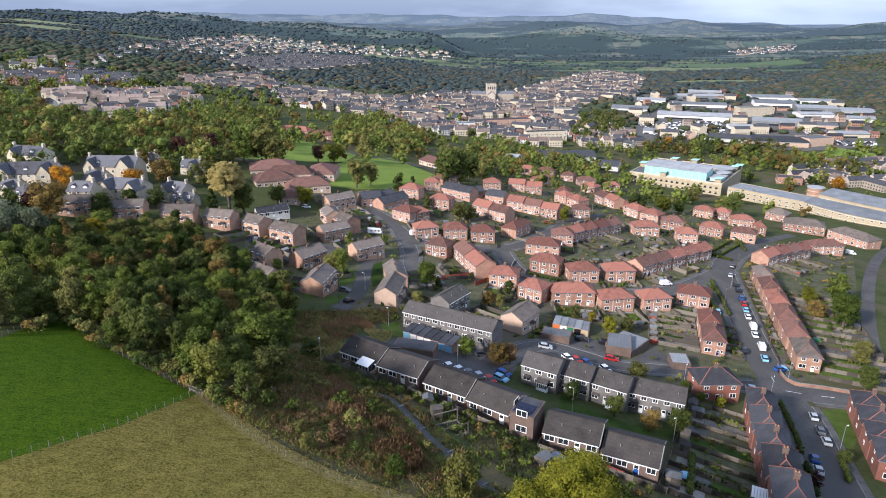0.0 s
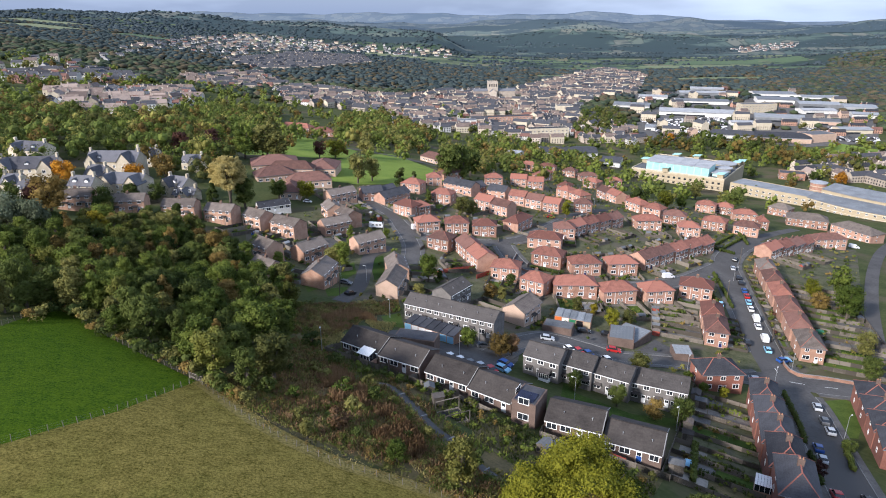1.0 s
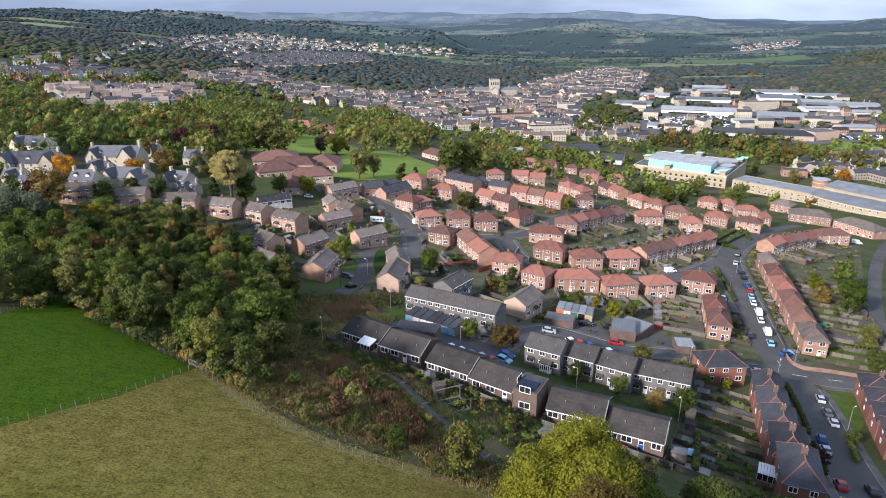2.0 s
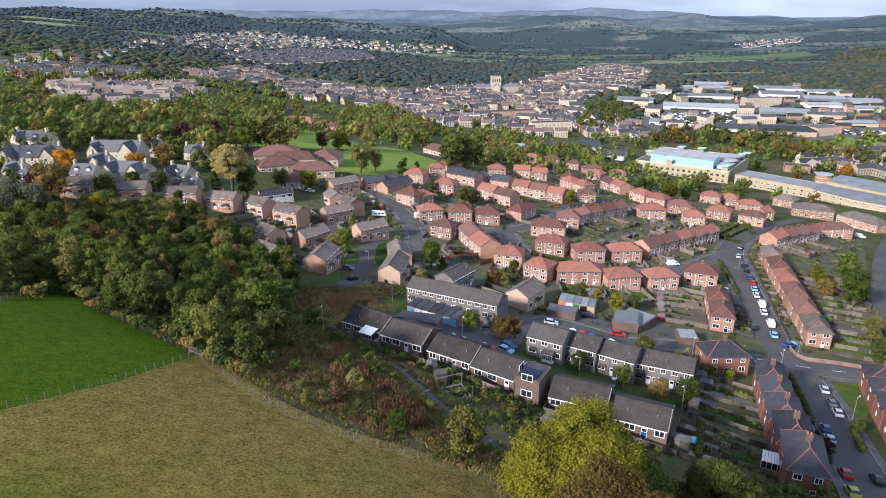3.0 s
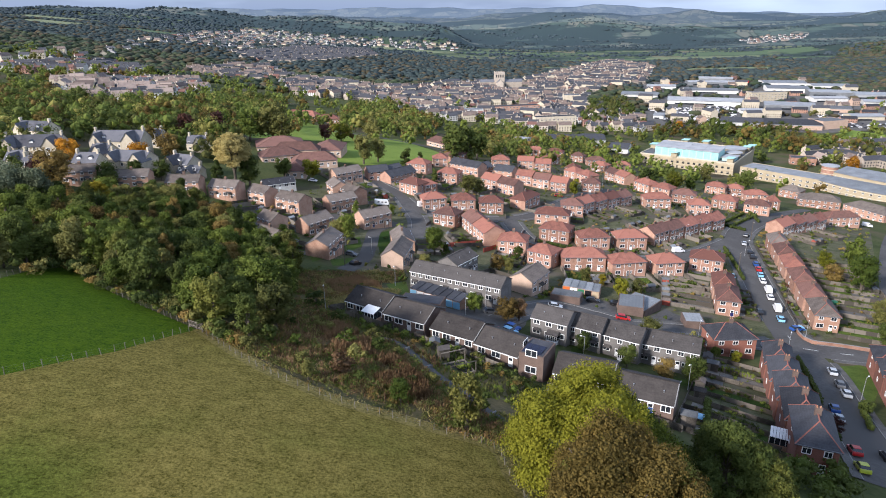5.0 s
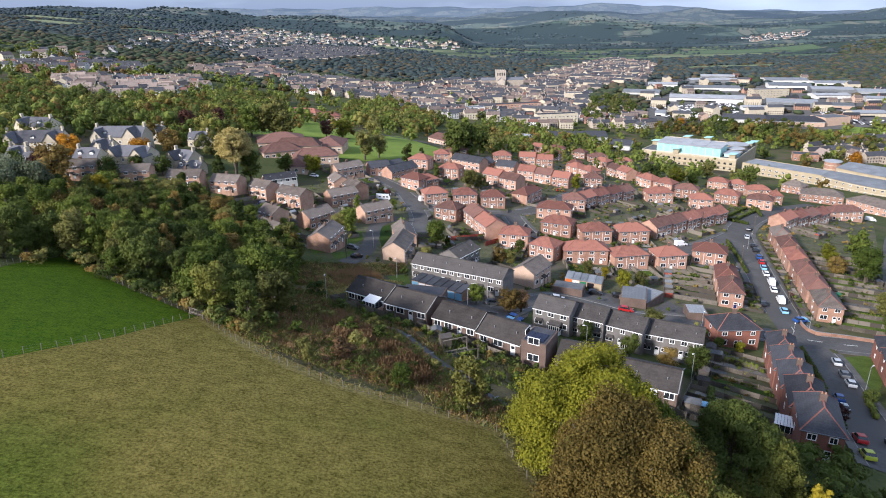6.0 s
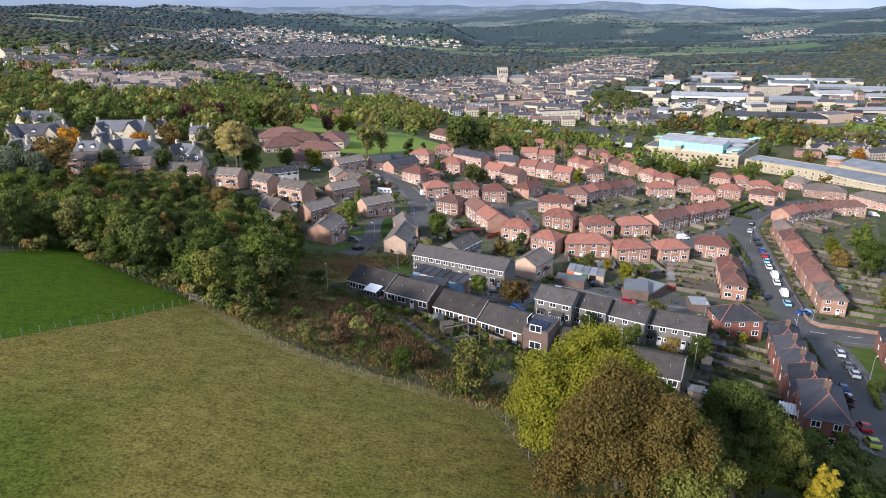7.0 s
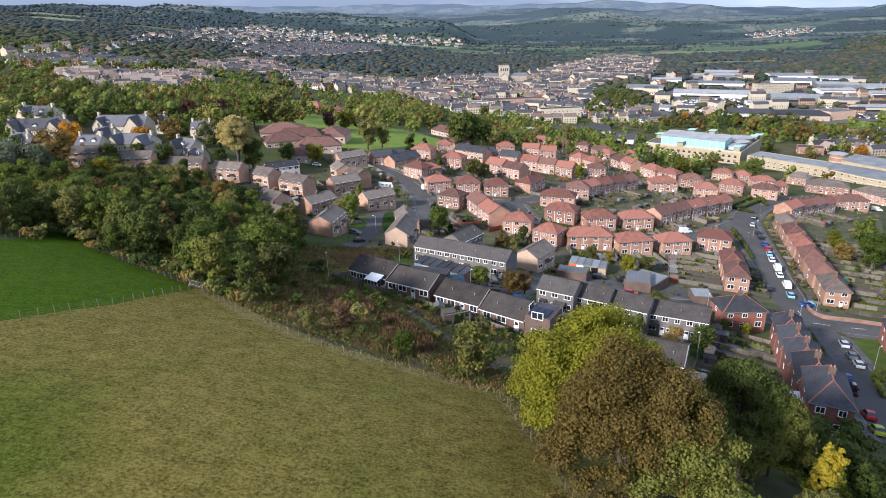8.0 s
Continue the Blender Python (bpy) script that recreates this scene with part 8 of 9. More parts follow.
# ---- long narrow back gardens, plot by plot: grass, earth or paving, planting along the fences ----
lots = {}
for x0, y0, x1, y1, ax, ay, count in ((34.2, 89.8, 49.6, 83.6, 2.97, 6.48, 8), (106.6, 168.2, 129.6, 161.8, 1.67, 5.98, 12)):
    for k in range(count):
        a, b = (x0 + ax * k, y0 + ay * k), (x1 + (ax - 0.28 if count == 8 else ax) * k, y1 + (ay + 0.12 if count == 8 else ay) * k)
        cut = rng.uniform(0.25, 0.6)
        for lo, hi in ((0.03, cut), (cut + 0.01, 0.97)):
            quad = [(a[0] + (b[0] - a[0]) * u + ax * v, a[1] + (b[1] - a[1]) * u + ay * v) for u, v in ((lo, 0.06), (hi, 0.06), (hi, 0.94), (lo, 0.94))]
            drape("garden_plot", quad, M["garden_grass" if count == 12 and k < 2 else rng.choice(["garden_grass", "garden_grass", "garden_ground", "garden_ground", "scrub_soil", "paving", "pale_paving"])], 0.05, "narrow back garden plot behind the terrace", "lawn", 3.0)
        mark = (a[0] + (b[0] - a[0]) * 0.9, a[1] + (b[1] - a[1]) * 0.9) if count == 12 else (a[0] + (b[0] - a[0]) * 0.12, a[1] + (b[1] - a[1]) * 0.12)
        if rng.random() < (0.6 if count == 12 else 0.15):
            garden_shed(mark[0] + ax * 0.3, mark[1] + ay * 0.3, math.degrees(math.atan2(ay, ax)), rng.uniform(1.8, 2.8), rng.uniform(1.5, 2.1), rng.uniform(1.7, 2.0), rng.choice(["flat_felt", "roof_dark", "roof_brown"]), rng.choice(["timber", "timber", "post_wood"]))
        if rng.random() < 0.6:
            side = [(a[0] + (b[0] - a[0]) * u + ax * 0.1, a[1] + (b[1] - a[1]) * u + ay * 0.1) for u in (0.3, 0.75)]
            hedge(side, 0.8, rng.uniform(1.0, 1.7), rng.choice(["dark", "green"]), "uneven green hedge between two back gardens", rng.randrange(999))
        for q in range(rng.randrange(7, 14)):
            u, v = rng.uniform(0.04, 0.94), rng.choice([0.12, 0.2, 0.82, 0.9, rng.uniform(0.1, 0.9)])
            lots.setdefault(rng.choice(["green", "dark", "dark", "olive", "brown", "green"]), []).append((a[0] + (b[0] - a[0]) * u + ax * v, a[1] + (b[1] - a[1]) * u + ay * v))
for i, (leaf, spots) in enumerate(sorted(lots.items())):
    leafy_mass("garden_shrubs", spots, leaf, "shrubs and flowerbeds along the garden fences", 280 + i, 0.4, 1.4, 60, 1.5, 0.7, "shrubs")


def tarpaulin(x, y, turn, long, wide, high, paint, label):
    """A sheet thrown over a car or a heap: a sagging cover with rippled skirts."""
    rng = random.Random(int(x * 10))
    ob = thing("tarpaulin", pose(x, y, ground(x, y) + 0.05, 0, 0, turn), label, "cover", "tarpaulins")
    s = Shape()
    nu, nv = 15, 11
    for j in range(nv):
        for i in range(nu):
            u, v = i / (nu - 1) * 2 - 1, j / (nv - 1) * 2 - 1
            z = high * (1 - abs(u) ** 5) * (1 - abs(v) ** 5) * (1 - 0.28 * u * u) + rng.uniform(-0.03, 0.03)
            s.v.append((u * long / 2 + rng.uniform(-0.03, 0.03), v * wide / 2 + rng.uniform(-0.03, 0.03), max(0.0, z)))
    for j in range(nv - 1):
        for i in range(nu - 1):
            a = j * nu + i
            s.f.append((a, a + 1, a + nu + 1, a + nu))
            s.s.append(0)
    part("sheet", s, M["paint_" + paint], ob)
    return ob


tarpaulin(95.6, 171.4, 15, 4.2, 2.0, 1.25, "light_blue", "pale blue tarpaulin over a parked car")
tarpaulin(41.2, 98.4, 68, 3.0, 2.0, 1.0, "light_blue", "pale blue tarpaulin over a garden heap")
tarpaulin(118.4, 195.2, -15, 3.4, 2.0, 1.1, "green", "green cover over a garden frame")
garden_shed(35.6, 93.2, -22, 2.6, 2.0, 1.9, "flat_felt")
garden_shed(44.5, 111.5, -22, 2.2, 1.6, 1.8, "roof_dark")
garden_shed(55.2, 133.5, -22, 2.6, 1.9, 1.9, "flat_felt")

# ---- abbey church ----
ab = thing("abbey_church", pose(8, 1205, ground(45, 1210) - 1, 0, 0, 4), "pale stone abbey church with square crossing tower", "church")
s = Shape()
gable_walls(s, 78, 14, -4, 15, 4)
part("nave", s, M["stone_grey"], ab)
s = Shape()
gable_roof(s, 78, 14, 15, 4, 0.3, 0.2, 0.4)
part("nave_roof", s, M["lead"], ab)
s = Shape()
s.box(27, -2.5, -4, 45, 15.5, 31)
part("tower", s, M["stone_grey"], ab)
s = Shape()
gable_walls(s, 14, 12, -4, 15, 5)
transept = part("transept", s, M["stone_grey"], ab, "", pose(42, -14, 0, 0, 0, 90))
s = Shape()
gable_roof(s, 14, 12, 15, 5, 0.3, 0.2, 0.4)
part("transept_roof", s, M["lead"], transept)
for k in range(5):
    for yy in (-2.5, 14.9):
        s = Shape()
        s.box(27 + k * 4.0, yy, 31, 29 + k * 4.0, yy + 0.6, 33)
        part("merlon", s, M["stone_grey"], ab)
for k in range(4):
    s = Shape()
    s.box(29 + k * 4, -2.56, 23, 31 + k * 4, -2.504, 28)
    part("belfry_opening", s, M["glass"], ab)
for k in range(9):
    s = Shape()
    s.box(2 + k * 2.3 + (16 if k > 4 else 0) + (10 if k > 4 else 0), -0.06, 5, 3.2 + k * 2.3 + (16 if k > 4 else 0) + (10 if k > 4 else 0), -0.004, 10.5)
    part("lancet_window", s, M["glass"], ab)
FOOT.append((60, 1212, 36))

# ---- hospital ----
ho = thing("hospital", pose(216, 531, -59, 0, 0, 56), "large cream-panelled hospital with turquoise glazed upper storey and white roofs", "hospital")


def ho_box(name, x0, y0, z0, x1, y1, z1, mat, label=""):
    s = Shape()
    s.box(x0, y0, z0, x1, y1, z1)
    return part(name, s, M[mat], ho, label)


ho_box("main_wall", 0, 0, -8, 74, 80, 10.4, "cream_panel")
for f in range(2):
    for k in range(16):
        ho_box("window", -0.06, 3 + k * 4.7, 1.6 + 4.2 * f, -0.004, 5.0 + k * 4.7, 3.5 + 4.2 * f, "glass")
for k in range(5):
    ho_box("string_course", -0.12, 0, 0.4 + 2.3 * k, -0.004, 80, 0.6 + 2.3 * k, "stone_cream")
ho_box("roof", 0.6, 0.6, 10.4, 73.4, 79.4, 10.7, "flat_felt")
for b in ((-0.3, -0.3, 74.3, 0.5), (-0.3, 79.5, 74.3, 80.3), (-0.3, 0.5, 0.5, 79.5), (73.5, 0.5, 74.3, 79.5)):
    ho_box("parapet", b[0], b[1], 10.2, b[2], b[3], 11.3, "stone_cream")
up = ho_box("upper_storey", 3, 14, 10.7, 24, 68, 18.0, "turquoise", "turquoise glazed upper storey")
for k in range(9):
    s = Shape()
    s.box(2.9, 14.6 + k * 6, 11.2, 2.996, 19.6 + k * 6, 17.2)
    part("glazing", s, M["turquoise_glass"], up)
s = Shape()
for k in range(4):
    s.slab([(2, 13.5 + k * 13.8, 18.2), (25, 13.5 + k * 13.8, 19.6), (25, 26.8 + k * 13.8, 19.9), (2, 26.8 + k * 13.8, 18.5)], 0.4)
part("upper_roof", s, M["white_roof"], ho)
ho_box("upper_storey", 34, 24, 10.7, 50, 74, 14.2, "cream_panel")
s = Shape()
for k in range(10):
    # a long roof curved like a wing
    h0, h1 = 14.8 + 0.9 * math.sin(k / 10 * math.pi), 14.8 + 0.9 * math.sin((k + 1) / 10 * math.pi)
    s.slab([(33, 20 + k * 5.6, h0), (52, 20 + k * 5.6, h0 - 0.6), (52, 25.6 + k * 5.6, h1 - 0.6), (33, 25.6 + k * 5.6, h1)], 0.4)
part("curved_roof", s, M["white_roof"], ho, "pale roof curved like a wing")
ho_box("glazed_link", 8, 2, 10.7, 22, 12, 13.4, "turquoise")
ho_box("link_roof", 7, 1, 13.4, 23, 13, 13.8, "white_roof")
for cx, cy, r in ((50, 12, 9), (30, 8, 6)):
    s = Shape()
    s.tube(cx, cy, 10.7, 14.2, r, r, 28)
    ward = part("round_ward", s, M["cream_panel"], ho)
    s = Shape()
    s.tube(cx, cy, 14.2, 14.8, r + 1.2, r + 1.2, 28)
    part("round_roof", s, M["white_roof"], ward)
for k in range(6):
    ho_box("roof_plant", 26 + 6 * (k % 3), 6 + 20 * (k // 3) + 3 * k, 10.7, 29 + 6 * (k % 3), 9 + 20 * (k // 3) + 3 * k, 12.6, "lead")
for cx, cy in ((30, 78), (66, 60), (70, 42), (62, 4), (70, 2), (4, 4), (2, 50)):
    s = Shape()
    s.box(cx - 3, cy - 2.4, 10.5, cx + 3, cy + 2.4, 14.2)
    vent = part("stair_head", s, M["cream_panel"], ho)
    s = Shape()
    s.slab([(cx - 4.5, cy - 3.4, 15.2), (cx + 4.5, cy - 3.4, 15.2), (cx + 4.5, cy + 3.4, 14.7), (cx - 4.5, cy + 3.4, 14.7)], 0.35)
    part("stair_roof", s, M["turquoise"], vent)
for a in range(5, 80, 17):
    for b in range(5, 86, 17):
        FOOT.append((216 + 0.559 * a - 0.829 * b, 531 + 0.829 * a + 0.559 * b, 14))
flat_block("hospital_wing", 221, 530, 262, 484, 22, 8, "cream_panel", "metal_roof", "cream-panelled hospital wing with grey roof", "hospital", windows=2)


def curved_wing(ax, ay, bx, by, bulge, depth, H, floors, label):
    """A wing whose front swells towards the street: banded cream wall, a window in every bay of each floor, sloping metal roof."""
    L = math.hypot(bx - ax, by - ay)
    nx, ny = (by - ay) / L, -(bx - ax) / L
    base = min(ground(ax, ay), ground(bx, by))
    ob = thing("hospital_wing", pose(ax, ay, base), label, "hospital")
    n = 14
    front = [((bx - ax) * k / n + nx * bulge * math.sin(math.pi * k / n), (by - ay) * k / n + ny * bulge * math.sin(math.pi * k / n)) for k in range(n + 1)]
    rear = [((bx - ax) * k / n - nx * depth, (by - ay) * k / n - ny * depth) for k in range(n + 1)]
    ring = front + rear[::-1]
    s = Shape()
    for p, q in zip(ring, ring[1:] + ring[:1]):
        s.face((p[0], p[1], -3), (q[0], q[1], -3), (q[0], q[1], H), (p[0], p[1], H))
    part("wall", s, M["cream_panel"], ob)
    s = Shape()
    for k in range(n):
        s.slab([(front[k][0] + nx * 0.5, front[k][1] + ny * 0.5, H + 0.3), (front[k + 1][0] + nx * 0.5, front[k + 1][1] + ny * 0.5, H + 0.3), (rear[k + 1][0], rear[k + 1][1], H + 2.0), (rear[k][0], rear[k][1], H + 2.0)], 0.3)
    part("roof", s, M["metal_roof"], ob)
    for f in range(floors):
        for z in (0.4 + 3.6 * f, 2.9 + 3.6 * f):
            s = Shape()
            for p, q in zip(front, front[1:]):
                s.beam((p[0] + nx * 0.05, p[1] + ny * 0.05, z), (q[0] + nx * 0.05, q[1] + ny * 0.05, z), 0.16, 0.35)
            part("string_course", s, M["stone_cream"], ob)
        for k in range(n):
            p, q = front[k], front[k + 1]
            add_window(ob, (p[0] + q[0]) / 2 + nx * 0.03, (p[1] + q[1]) / 2 + ny * 0.03, 1.3 + 3.6 * f, 1.7, 1.4, math.degrees(math.atan2(q[1] - p[1], q[0] - p[0])), False)
    return ob


curved_wing(262, 485, 308, 426, 7, 14, 7.4, 2, "curved cream hospital wing with banded walls and grey metal roof")
curved_wing(279, 497, 322, 440, 4, 20, 12.5, 3, "taller cream hospital block with sloping grey metal roof")
dr = thing("brick_drum", pose(284, 512, ground(284, 512)), "round banded brick stair drum with white canopy at the hospital", "hospital")
s = Shape()
s.tube(0, 0, -6, 15, 6, 6, 28)
part("wall", s, M["brick_red"], dr)
for k in range(4):
    s = Shape()
    s.tube(0, 0, 3 + 3.2 * k, 3.5 + 3.2 * k, 6.06, 6.06, 28)
    part("band", s, M["stone_cream"], dr)
s = Shape()
s.tube(0, 0, 15.2, 15.8, 6.6, 6.6, 28)
part("canopy", s, M["white_roof"], dr)
FOOT.append((250, 500, 30)), FOOT.append((290, 465, 34)), FOOT.append((325, 490, 30))

drape("industrial_yards", INDUSTRY_ZONE, M["paving"], 0.22, "asphalt yards and streets of the industrial estate", "yard", 20.0)

# ---- the town ----
TOWN_KIND = []
for wall, roof, L, D, E, R, words in (("stone_grey", "roof_stone", 13, 8.5, 6.8, 3.4, "grey stone town house with slate roof"), ("stone_cream", "roof_stone", 16, 9, 8.0, 3.4, "buff stone town building with slate roof"),
                                      ("render_white", "roof_slate", 13, 8, 6.4, 3.0, "white rendered town house with dark roof"), ("brick_red", "roof_maroon", 12, 8, 5.4, 3.0, "brick town house with red-brown roof"),
                                      ("stone_grey", "roof_slate", 24, 8.5, 7, 3.2, "stone terrace with dark slate roof"), ("render_white", "roof_maroon", 12, 8, 5.2, 2.8, "white house with red tiled roof"),
                                      ("brick_pale", "roof_stone", 13, 9, 7.5, 3.2, "pink brick town building with pale tiled roof"), ("brick_red", "roof_slate", 20, 8, 5.6, 3.0, "brick terrace with grey slate roof"),
                                      ("stone_cream", "roof_red", 15, 9, 7.4, 3.4, "cream town building with faded red roof"), ("stone_cream", "roof_slate", 22, 11, 10.5, 3.0, "tall cream town block with slate roof")):
    w = Shape()
    gable_walls(w, L, D, -5, E, R)
    n = int(L / 2.8)
    for y, flip in ((-0.03, 1), (D + 0.03, -1)):
        for f in range(2):
            for i in range(n):
                a = (i + 0.3) * L / n
                pts = [(a, y, 1 + 2.7 * f), (a + 1.2, y, 1 + 2.7 * f), (a + 1.2, y, 2.5 + 2.7 * f), (a, y, 2.5 + 2.7 * f)]
                w.face(*(pts if flip > 0 else pts[::-1]), slot=1)
    r = Shape()
    gable_roof(r, L, D, E, R)
    c = Shape()
    for cx in (0.6,):
        c.box(cx - 0.45, D / 2 - 0.6, E + R - 0.5, cx + 0.45, D / 2 + 0.6, E + R + 1.3)
    TOWN_KIND.append((w, r, c, wall, roof, words, L, D))
TOWN_MESH = [(w.mesh("wall", [M[a], M["glass"]]), r.mesh("roof", M[b]), c.mesh("chimney", M["stone_grey"])) for w, r, c, a, b, _, _, _ in TOWN_KIND]


def town_spots(poly, gap, kinds, seed, turn, swing):
    rng = random.Random(seed)
    spots = []
    for x, y in scatter(poly, gap, seed):
        if clear_of(x, y, 5):
            a = turn + swing * noise.noise((x * 0.006, y * 0.006, seed)) + (90 if rng.random() < 0.22 else 0) + rng.uniform(-6, 6)
            spots.append((math.hypot(x, y), x, y, a, rng.choice(kinds)))
    return spots


homes = town_spots(TOWN, 17.5, [0, 1, 2, 5, 0, 6, 2, 4, 2, 7, 3, 1, 4, 2, 4, 9], 300, 5, 70)
homes += town_spots(SUBURB_WEST, 15, [2, 5, 2, 2, 1, 5, 1], 301, 10, 30)
homes += town_spots(SUBURB_EDGE, 19, [3, 7, 4, 2], 302, 8, 10)
homes += town_spots(SUBURB_HILL, 21, [4, 4, 4, 4, 7], 303, -12, 6)
homes += town_spots(SUBURB_MID, 20, [0, 1, 4, 6, 2, 3, 4, 7], 307, 0, 30)
homes += town_spots(HILL_HOUSES, 40, [2, 2, 5, 1, 2], 304, 0, 60)
homes += town_spots(EAST_ROWS, 21, [0, 4, 4, 0], 308, 12, 20)
homes += town_spots(EAST_VILLAGE, 30, [2, 5, 0], 305, 0, 40)
homes += town_spots(INDUSTRY_ZONE, 52, [6, 0, 7, 3, 9], 306, 0, 40)
homes.sort()
joined = [(Shape(), Shape(), Shape()) for _ in TOWN_KIND]
for i, (_, x, y, a, k) in enumerate(homes):
    m = pose(x, y, ground(x, y), 0, 0, a)
    L, D = TOWN_KIND[k][6:]
    m = m @ Matrix.Translation((-L / 2, -D / 2, 0))
    if i < 110:
        ob = thing("town_house", m, TOWN_KIND[k][5], "house", "town houses")
        for name, me in zip(("wall", "roof", "chimney"), TOWN_MESH[k]):
            part(name, me, None, ob)
        continue
    for src, dst in zip(TOWN_KIND[k][:3], joined[k]):
        n = len(dst.v)
        dst.v += [tuple(m @ Vector(v)) for v in src.v]
        dst.f += [tuple(n + j for j in f) for f in src.f]
        dst.s += src.s
for (w, r, c), kind in zip(joined, TOWN_KIND):
    if w.v:
        ob = thing("far_houses", Matrix.Identity(4), "distant houses: " + kind[5], "houses", "", "stuff")
        part("walls", w, [M[kind[3]], M["glass"]], ob)
        part("roofs", r, M[kind[4]], ob)
        part("chimneys", c, M["stone_grey"], ob)
SPOT = [(x, y) for _, x, y, _, _ in homes]

# ---- trees in and round the town, woods on the valley sides ----
def ringed(count, near, far, seed, keep, spread=0.78):
    """Spots between two distances, within the wide view, kept by a test."""
    rng = random.Random(seed)
    spots = []
    while len(spots) < count:
        y = math.sqrt(rng.uniform(near * near, far * far))
        x = y * rng.uniform(-spread, spread)
        if keep(x, y):
            spots.append((x, y))
    return spots


cells = {}
for x, y in SPOT:
    cells.setdefault((int(x // 30), int(y // 30)), []).append((x, y))


def off_homes(x, y, r=9):
    i, j = int(x // 30), int(y // 30)
    return all((x - a) ** 2 + (y - b) ** 2 > r * r for p in (-1, 0, 1) for q in (-1, 0, 1) for a, b in cells.get((i + p, j + q), ()))


def open_land(x, y):
    return off_homes(x, y, 8) and clear_of(x, y, 4)


def in_town(x, y):
    return inside(x, y, TOWN) or inside(x, y, SUBURB_HILL) or inside(x, y, SUBURB_MID)


def copse(x, y, cut):
    return noise.noise((x * 0.0045, y * 0.0045, 2.0)) > cut


FAR_FIELDS = []
for x, y, w, d in [(900, 2300, 260, 120), (1050, 2650, 240, 100), (700, 2100, 200, 70), (400, 2050, 180, 60), (1050, 1950, 220, 60), (-1150, 1750, 130, 120), (-1350, 2050, 150, 120), (-900, 1800, 110, 80), (200, 2400, 260, 70), (-700, 2350, 160, 90), (-250, 2300, 150, 60), (620, 1650, 120, 40), (250, 1750, 90, 40)]:
    FAR_FIELDS.append([(x - w, y - d * 0.8), (x + w * 0.8, y - d), (x + w, y + d * 0.7), (x - w * 0.7, y + d)])


def fieldless(x, y):
    return not any(inside(x, y, f) for f in FAR_FIELDS)


INDUSTRY = INDUSTRY_ZONE
drape("cricket_ground", [(29, 1982), (120, 2266), (249, 2209), (253, 1963), (34, 1767)], M["mown_grass"], 0.6, "pale green sports ground beyond the town", "field", 25.0)
rng = random.Random(44)
lots = {}
for x, y in ringed(800, 430, 1000, 400, lambda x, y: open_land(x, y) and not (inside(x, y, INDUSTRY) and rng.random() < 0.9) and (not in_town(x, y) or rng.random() < 0.55) and noise.noise((x * 0.01, y * 0.01, 7)) > -0.3):
    lots.setdefault(rng.choice(["sungreen", "dark", "sunolive", "olive", "brown", "green"] if rng.random() < 0.5 else ["green", "dark", "sungreen", "dark"]), []).append((x, y))
for i, (leaf, spots) in enumerate(sorted(lots.items())):
    leafy_mass("town_trees", spots, leaf, "scattered " + leaf + " trees among the town houses", 410 + i, 8, 14, 42, 1.1)
# the hazy and blue leaf tones have distance haze mixed into their colour
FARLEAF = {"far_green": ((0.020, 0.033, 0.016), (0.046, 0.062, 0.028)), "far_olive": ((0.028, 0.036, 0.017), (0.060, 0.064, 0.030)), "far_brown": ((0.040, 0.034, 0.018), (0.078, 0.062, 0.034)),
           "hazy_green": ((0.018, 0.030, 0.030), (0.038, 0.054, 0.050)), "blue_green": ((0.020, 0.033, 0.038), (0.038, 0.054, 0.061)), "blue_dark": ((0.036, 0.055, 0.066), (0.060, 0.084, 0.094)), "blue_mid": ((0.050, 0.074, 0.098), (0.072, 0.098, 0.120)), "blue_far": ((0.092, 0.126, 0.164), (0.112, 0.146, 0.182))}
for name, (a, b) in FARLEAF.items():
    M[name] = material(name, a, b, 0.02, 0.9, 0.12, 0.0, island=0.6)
mid = ringed(19000, 900, 2000, 500, lambda x, y: fieldless(x, y) and off_homes(x, y, 9) and clear_of(x, y, 4) and (not in_town(x, y) or rng.random() < (0.75 if inside(x, y, SUBURB_MID) else 0.45)) and not (inside(x, y, INDUSTRY) and rng.random() < 0.8))
for i, n in enumerate(("far_green", "far_olive", "far_green", "far_brown")):
    far_wood("woodland", [p for p in mid[i::4] if p[1] < 1250], M[n], "mixed woodland across the valley", 501 + i, 5, 10, 1.2)
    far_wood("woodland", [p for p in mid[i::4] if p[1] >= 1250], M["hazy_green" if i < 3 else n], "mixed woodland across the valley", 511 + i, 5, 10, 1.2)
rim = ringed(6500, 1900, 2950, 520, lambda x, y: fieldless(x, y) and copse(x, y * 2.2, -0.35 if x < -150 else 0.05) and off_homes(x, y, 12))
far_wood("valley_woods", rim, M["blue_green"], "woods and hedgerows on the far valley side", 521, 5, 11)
east = [p for p in scatter([(520, 1330), (760, 1080), (1500, 1250), (2500, 1900), (2500, 2450), (1500, 2400), (1150, 2150), (900, 1720)], 16, 540) if off_homes(*p, 12) and clear_of(*p, 3)]
for i, n in enumerate(("far_green", "far_brown", "far_olive")):
    far_wood("valley_woods", east[i::3], M[n], "dense mixed wood on the valley side", 541 + i, 6, 11, 1.3)
lines = []
for k in range(42):
    # hedgerows along the valley fields
    x0, y0 = rng.uniform(-300, 2000), rng.uniform(2150, 3150)
    for q in range(rng.randrange(14, 60)):
        if rng.random() < 0.8:
            lines.append((x0 + q * 9.0, y0 + q * rng.uniform(-0.4, 1.2) + 12 * math.sin(k)))
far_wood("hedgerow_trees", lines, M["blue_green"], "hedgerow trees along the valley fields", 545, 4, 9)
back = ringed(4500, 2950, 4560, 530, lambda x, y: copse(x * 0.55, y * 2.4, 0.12))
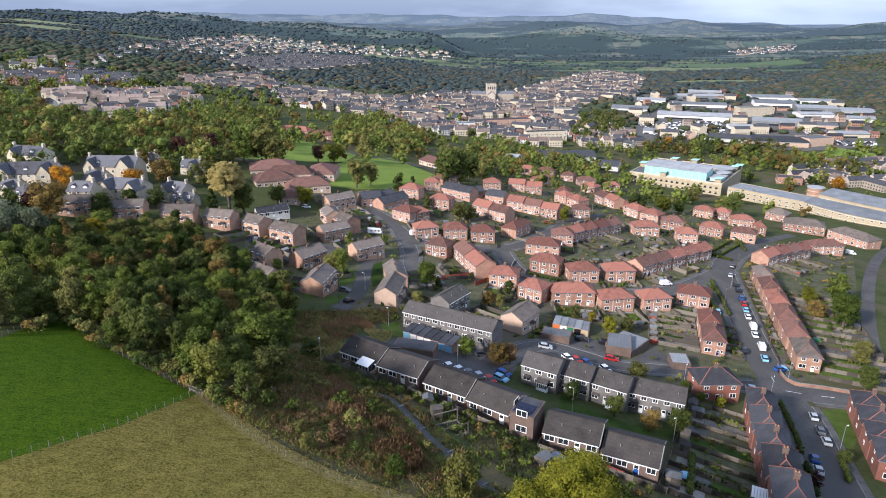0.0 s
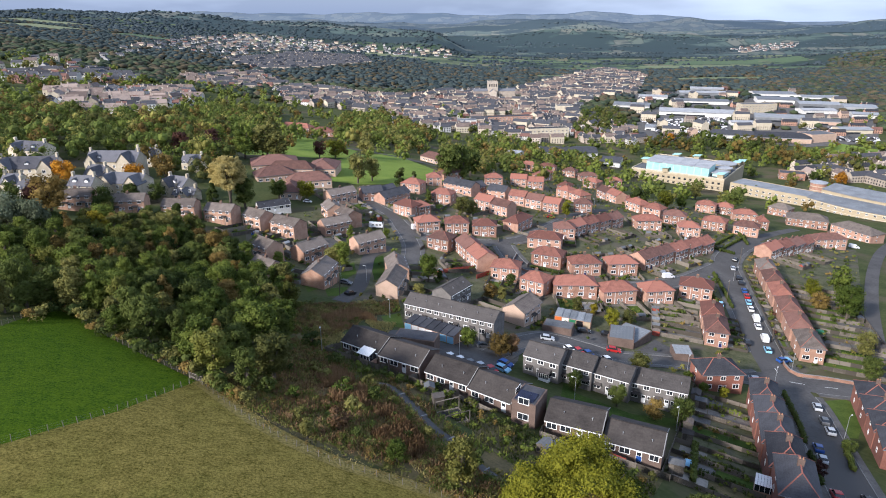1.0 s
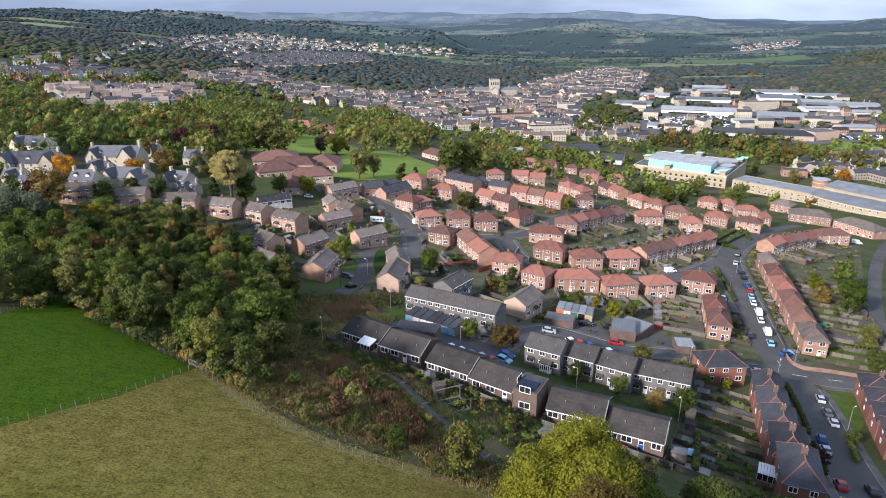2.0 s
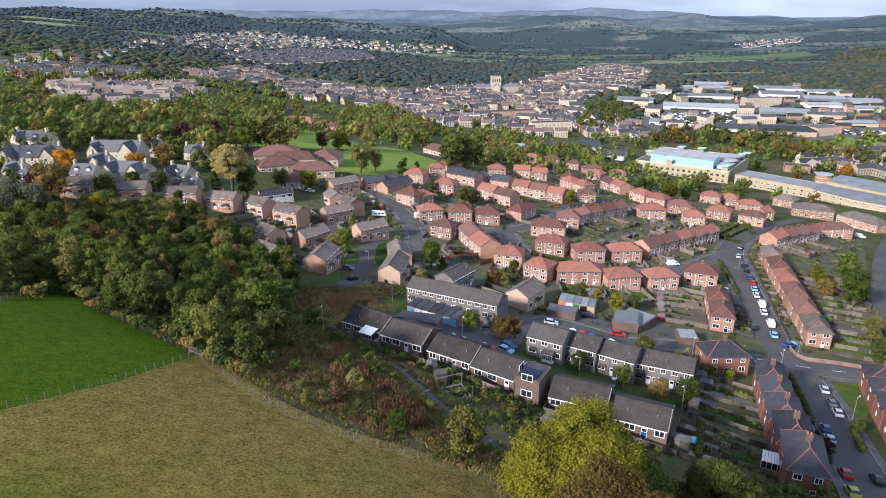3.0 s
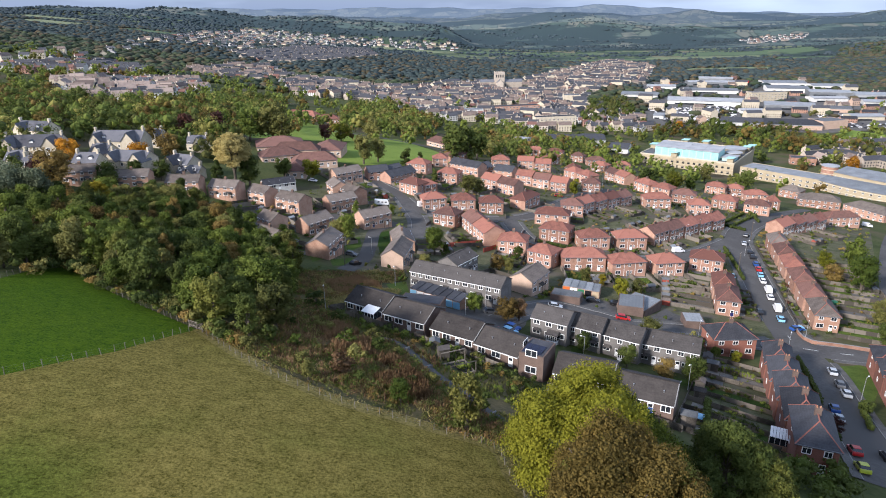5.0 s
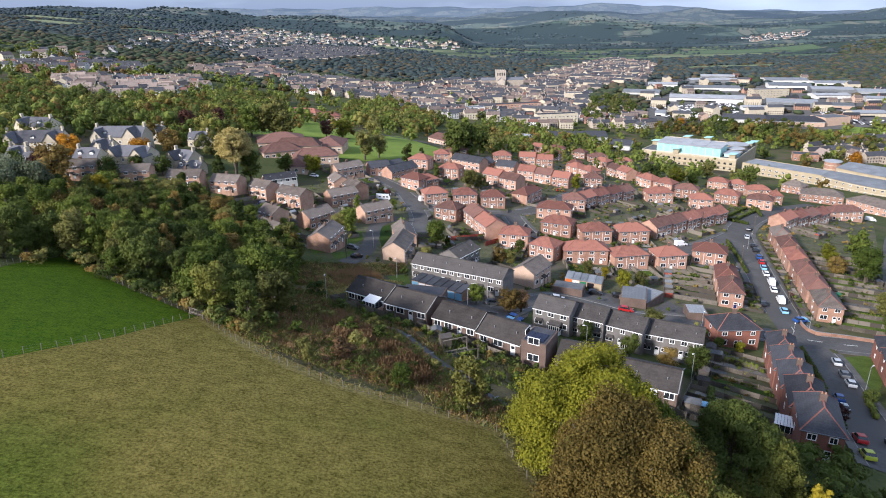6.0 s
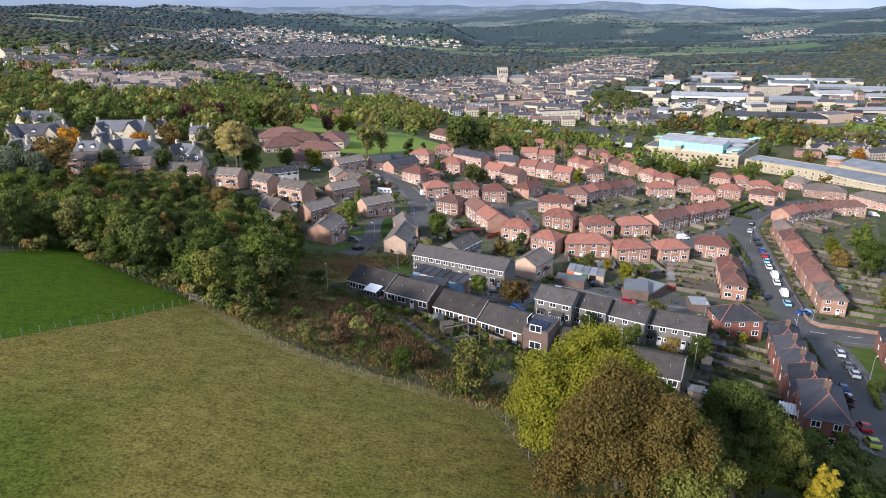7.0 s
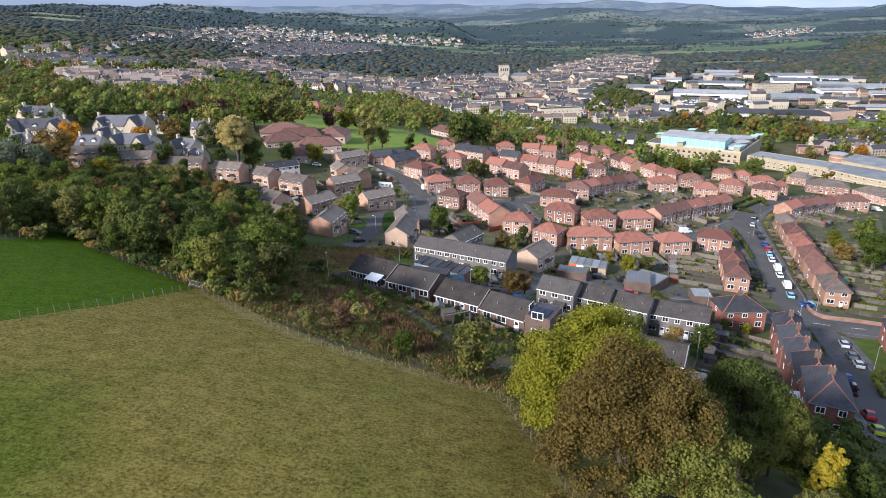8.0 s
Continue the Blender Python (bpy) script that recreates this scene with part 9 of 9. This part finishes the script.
far_wood("hill_woods", [p for p in back if p[1] < 3450], M["blue_dark"], "distant hill woods in a haze-blue tint", 531, 5, 11)
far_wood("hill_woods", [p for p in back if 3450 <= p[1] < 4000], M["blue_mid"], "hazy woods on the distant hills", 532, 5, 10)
far_wood("hill_woods", [p for p in back if p[1] >= 4000], M["blue_far"], "farthest hill woods in a pale haze-blue tint", 533, 4, 9)

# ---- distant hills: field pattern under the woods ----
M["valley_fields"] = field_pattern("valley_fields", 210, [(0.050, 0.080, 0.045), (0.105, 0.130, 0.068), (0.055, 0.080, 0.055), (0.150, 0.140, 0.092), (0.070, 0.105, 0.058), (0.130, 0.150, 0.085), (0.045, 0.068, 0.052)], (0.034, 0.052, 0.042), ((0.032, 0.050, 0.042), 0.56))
# distance haze is painted into the tones: each farther range paler and bluer
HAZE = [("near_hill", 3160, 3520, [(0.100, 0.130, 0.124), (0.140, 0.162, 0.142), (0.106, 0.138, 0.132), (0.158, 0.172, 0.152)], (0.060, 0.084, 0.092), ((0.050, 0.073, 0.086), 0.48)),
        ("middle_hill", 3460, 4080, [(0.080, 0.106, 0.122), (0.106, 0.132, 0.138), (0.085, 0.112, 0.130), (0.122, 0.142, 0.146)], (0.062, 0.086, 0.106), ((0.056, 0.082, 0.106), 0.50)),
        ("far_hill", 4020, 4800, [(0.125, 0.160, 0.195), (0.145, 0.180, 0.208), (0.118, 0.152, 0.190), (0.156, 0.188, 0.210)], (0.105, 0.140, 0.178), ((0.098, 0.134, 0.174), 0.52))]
# upland tones shifted towards blue-grey to carry haze in the colour
M["hazy_upland_fields"] = field_pattern("hazy_upland_fields", 330, [(0.074, 0.106, 0.094), (0.108, 0.132, 0.112), (0.080, 0.112, 0.102), (0.132, 0.142, 0.122), (0.068, 0.098, 0.092)], (0.044, 0.064, 0.058), ((0.038, 0.058, 0.062), 0.48))
me = grid_mesh("upland", np.arange(-3200, 3601, 60), np.arange(2620, 3201, 40), M["hazy_upland_fields"], 3.0)
tagged(new("upland", me), "rising farmland with dark woods and fields tinted for haze", "farmland", kind="structure")
me = grid_mesh("valley_floor", np.arange(-1500, 3601, 60), np.arange(2000, 2661, 50), M["valley_fields"], 2.0)
tagged(new("valley_floor", me), "patchwork of pale fields and hedges along the valley", "farmland", kind="structure")
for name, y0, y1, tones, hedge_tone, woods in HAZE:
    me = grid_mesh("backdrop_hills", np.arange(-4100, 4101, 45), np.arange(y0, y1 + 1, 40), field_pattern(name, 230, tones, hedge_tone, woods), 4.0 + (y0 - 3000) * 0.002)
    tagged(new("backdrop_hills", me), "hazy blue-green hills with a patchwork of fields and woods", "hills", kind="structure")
for box in FAR_FIELDS:
    drape("distant_field", box, M["far_field"], 2.4, "pale green field on the valley side", "field", 40.0)

# ---- cars in the retail car parks, too many to count ----
M["car_mix"] = material("car_mix", (0.01, 0.012, 0.02), (0.75, 0.75, 0.76), 3.0, 0.35, 8, 0.0, island=1.6)
for poly_ in CAR_PARKS:
    s = Shape()
    rng = random.Random(77)
    for x, y in scatter(poly_, 6.5, 78):
        if rng.random() < 0.7:
            z = ground(x, y) + 0.35
            w, d = (2.1, 0.9) if rng.random() < 0.5 else (0.9, 2.1)
            n = len(s.v)
            s.box(x - w, y - d, z, x + w, y + d, z + 0.8)
            s.box(x - w * 0.6, y - d * 0.8, z + 0.8, x + w * 0.55, y + d * 0.8, z + 1.4)
    tagged(part("parked_cars", s, M["car_mix"]), "rows of parked cars in many colours", "cars", kind="stuff")
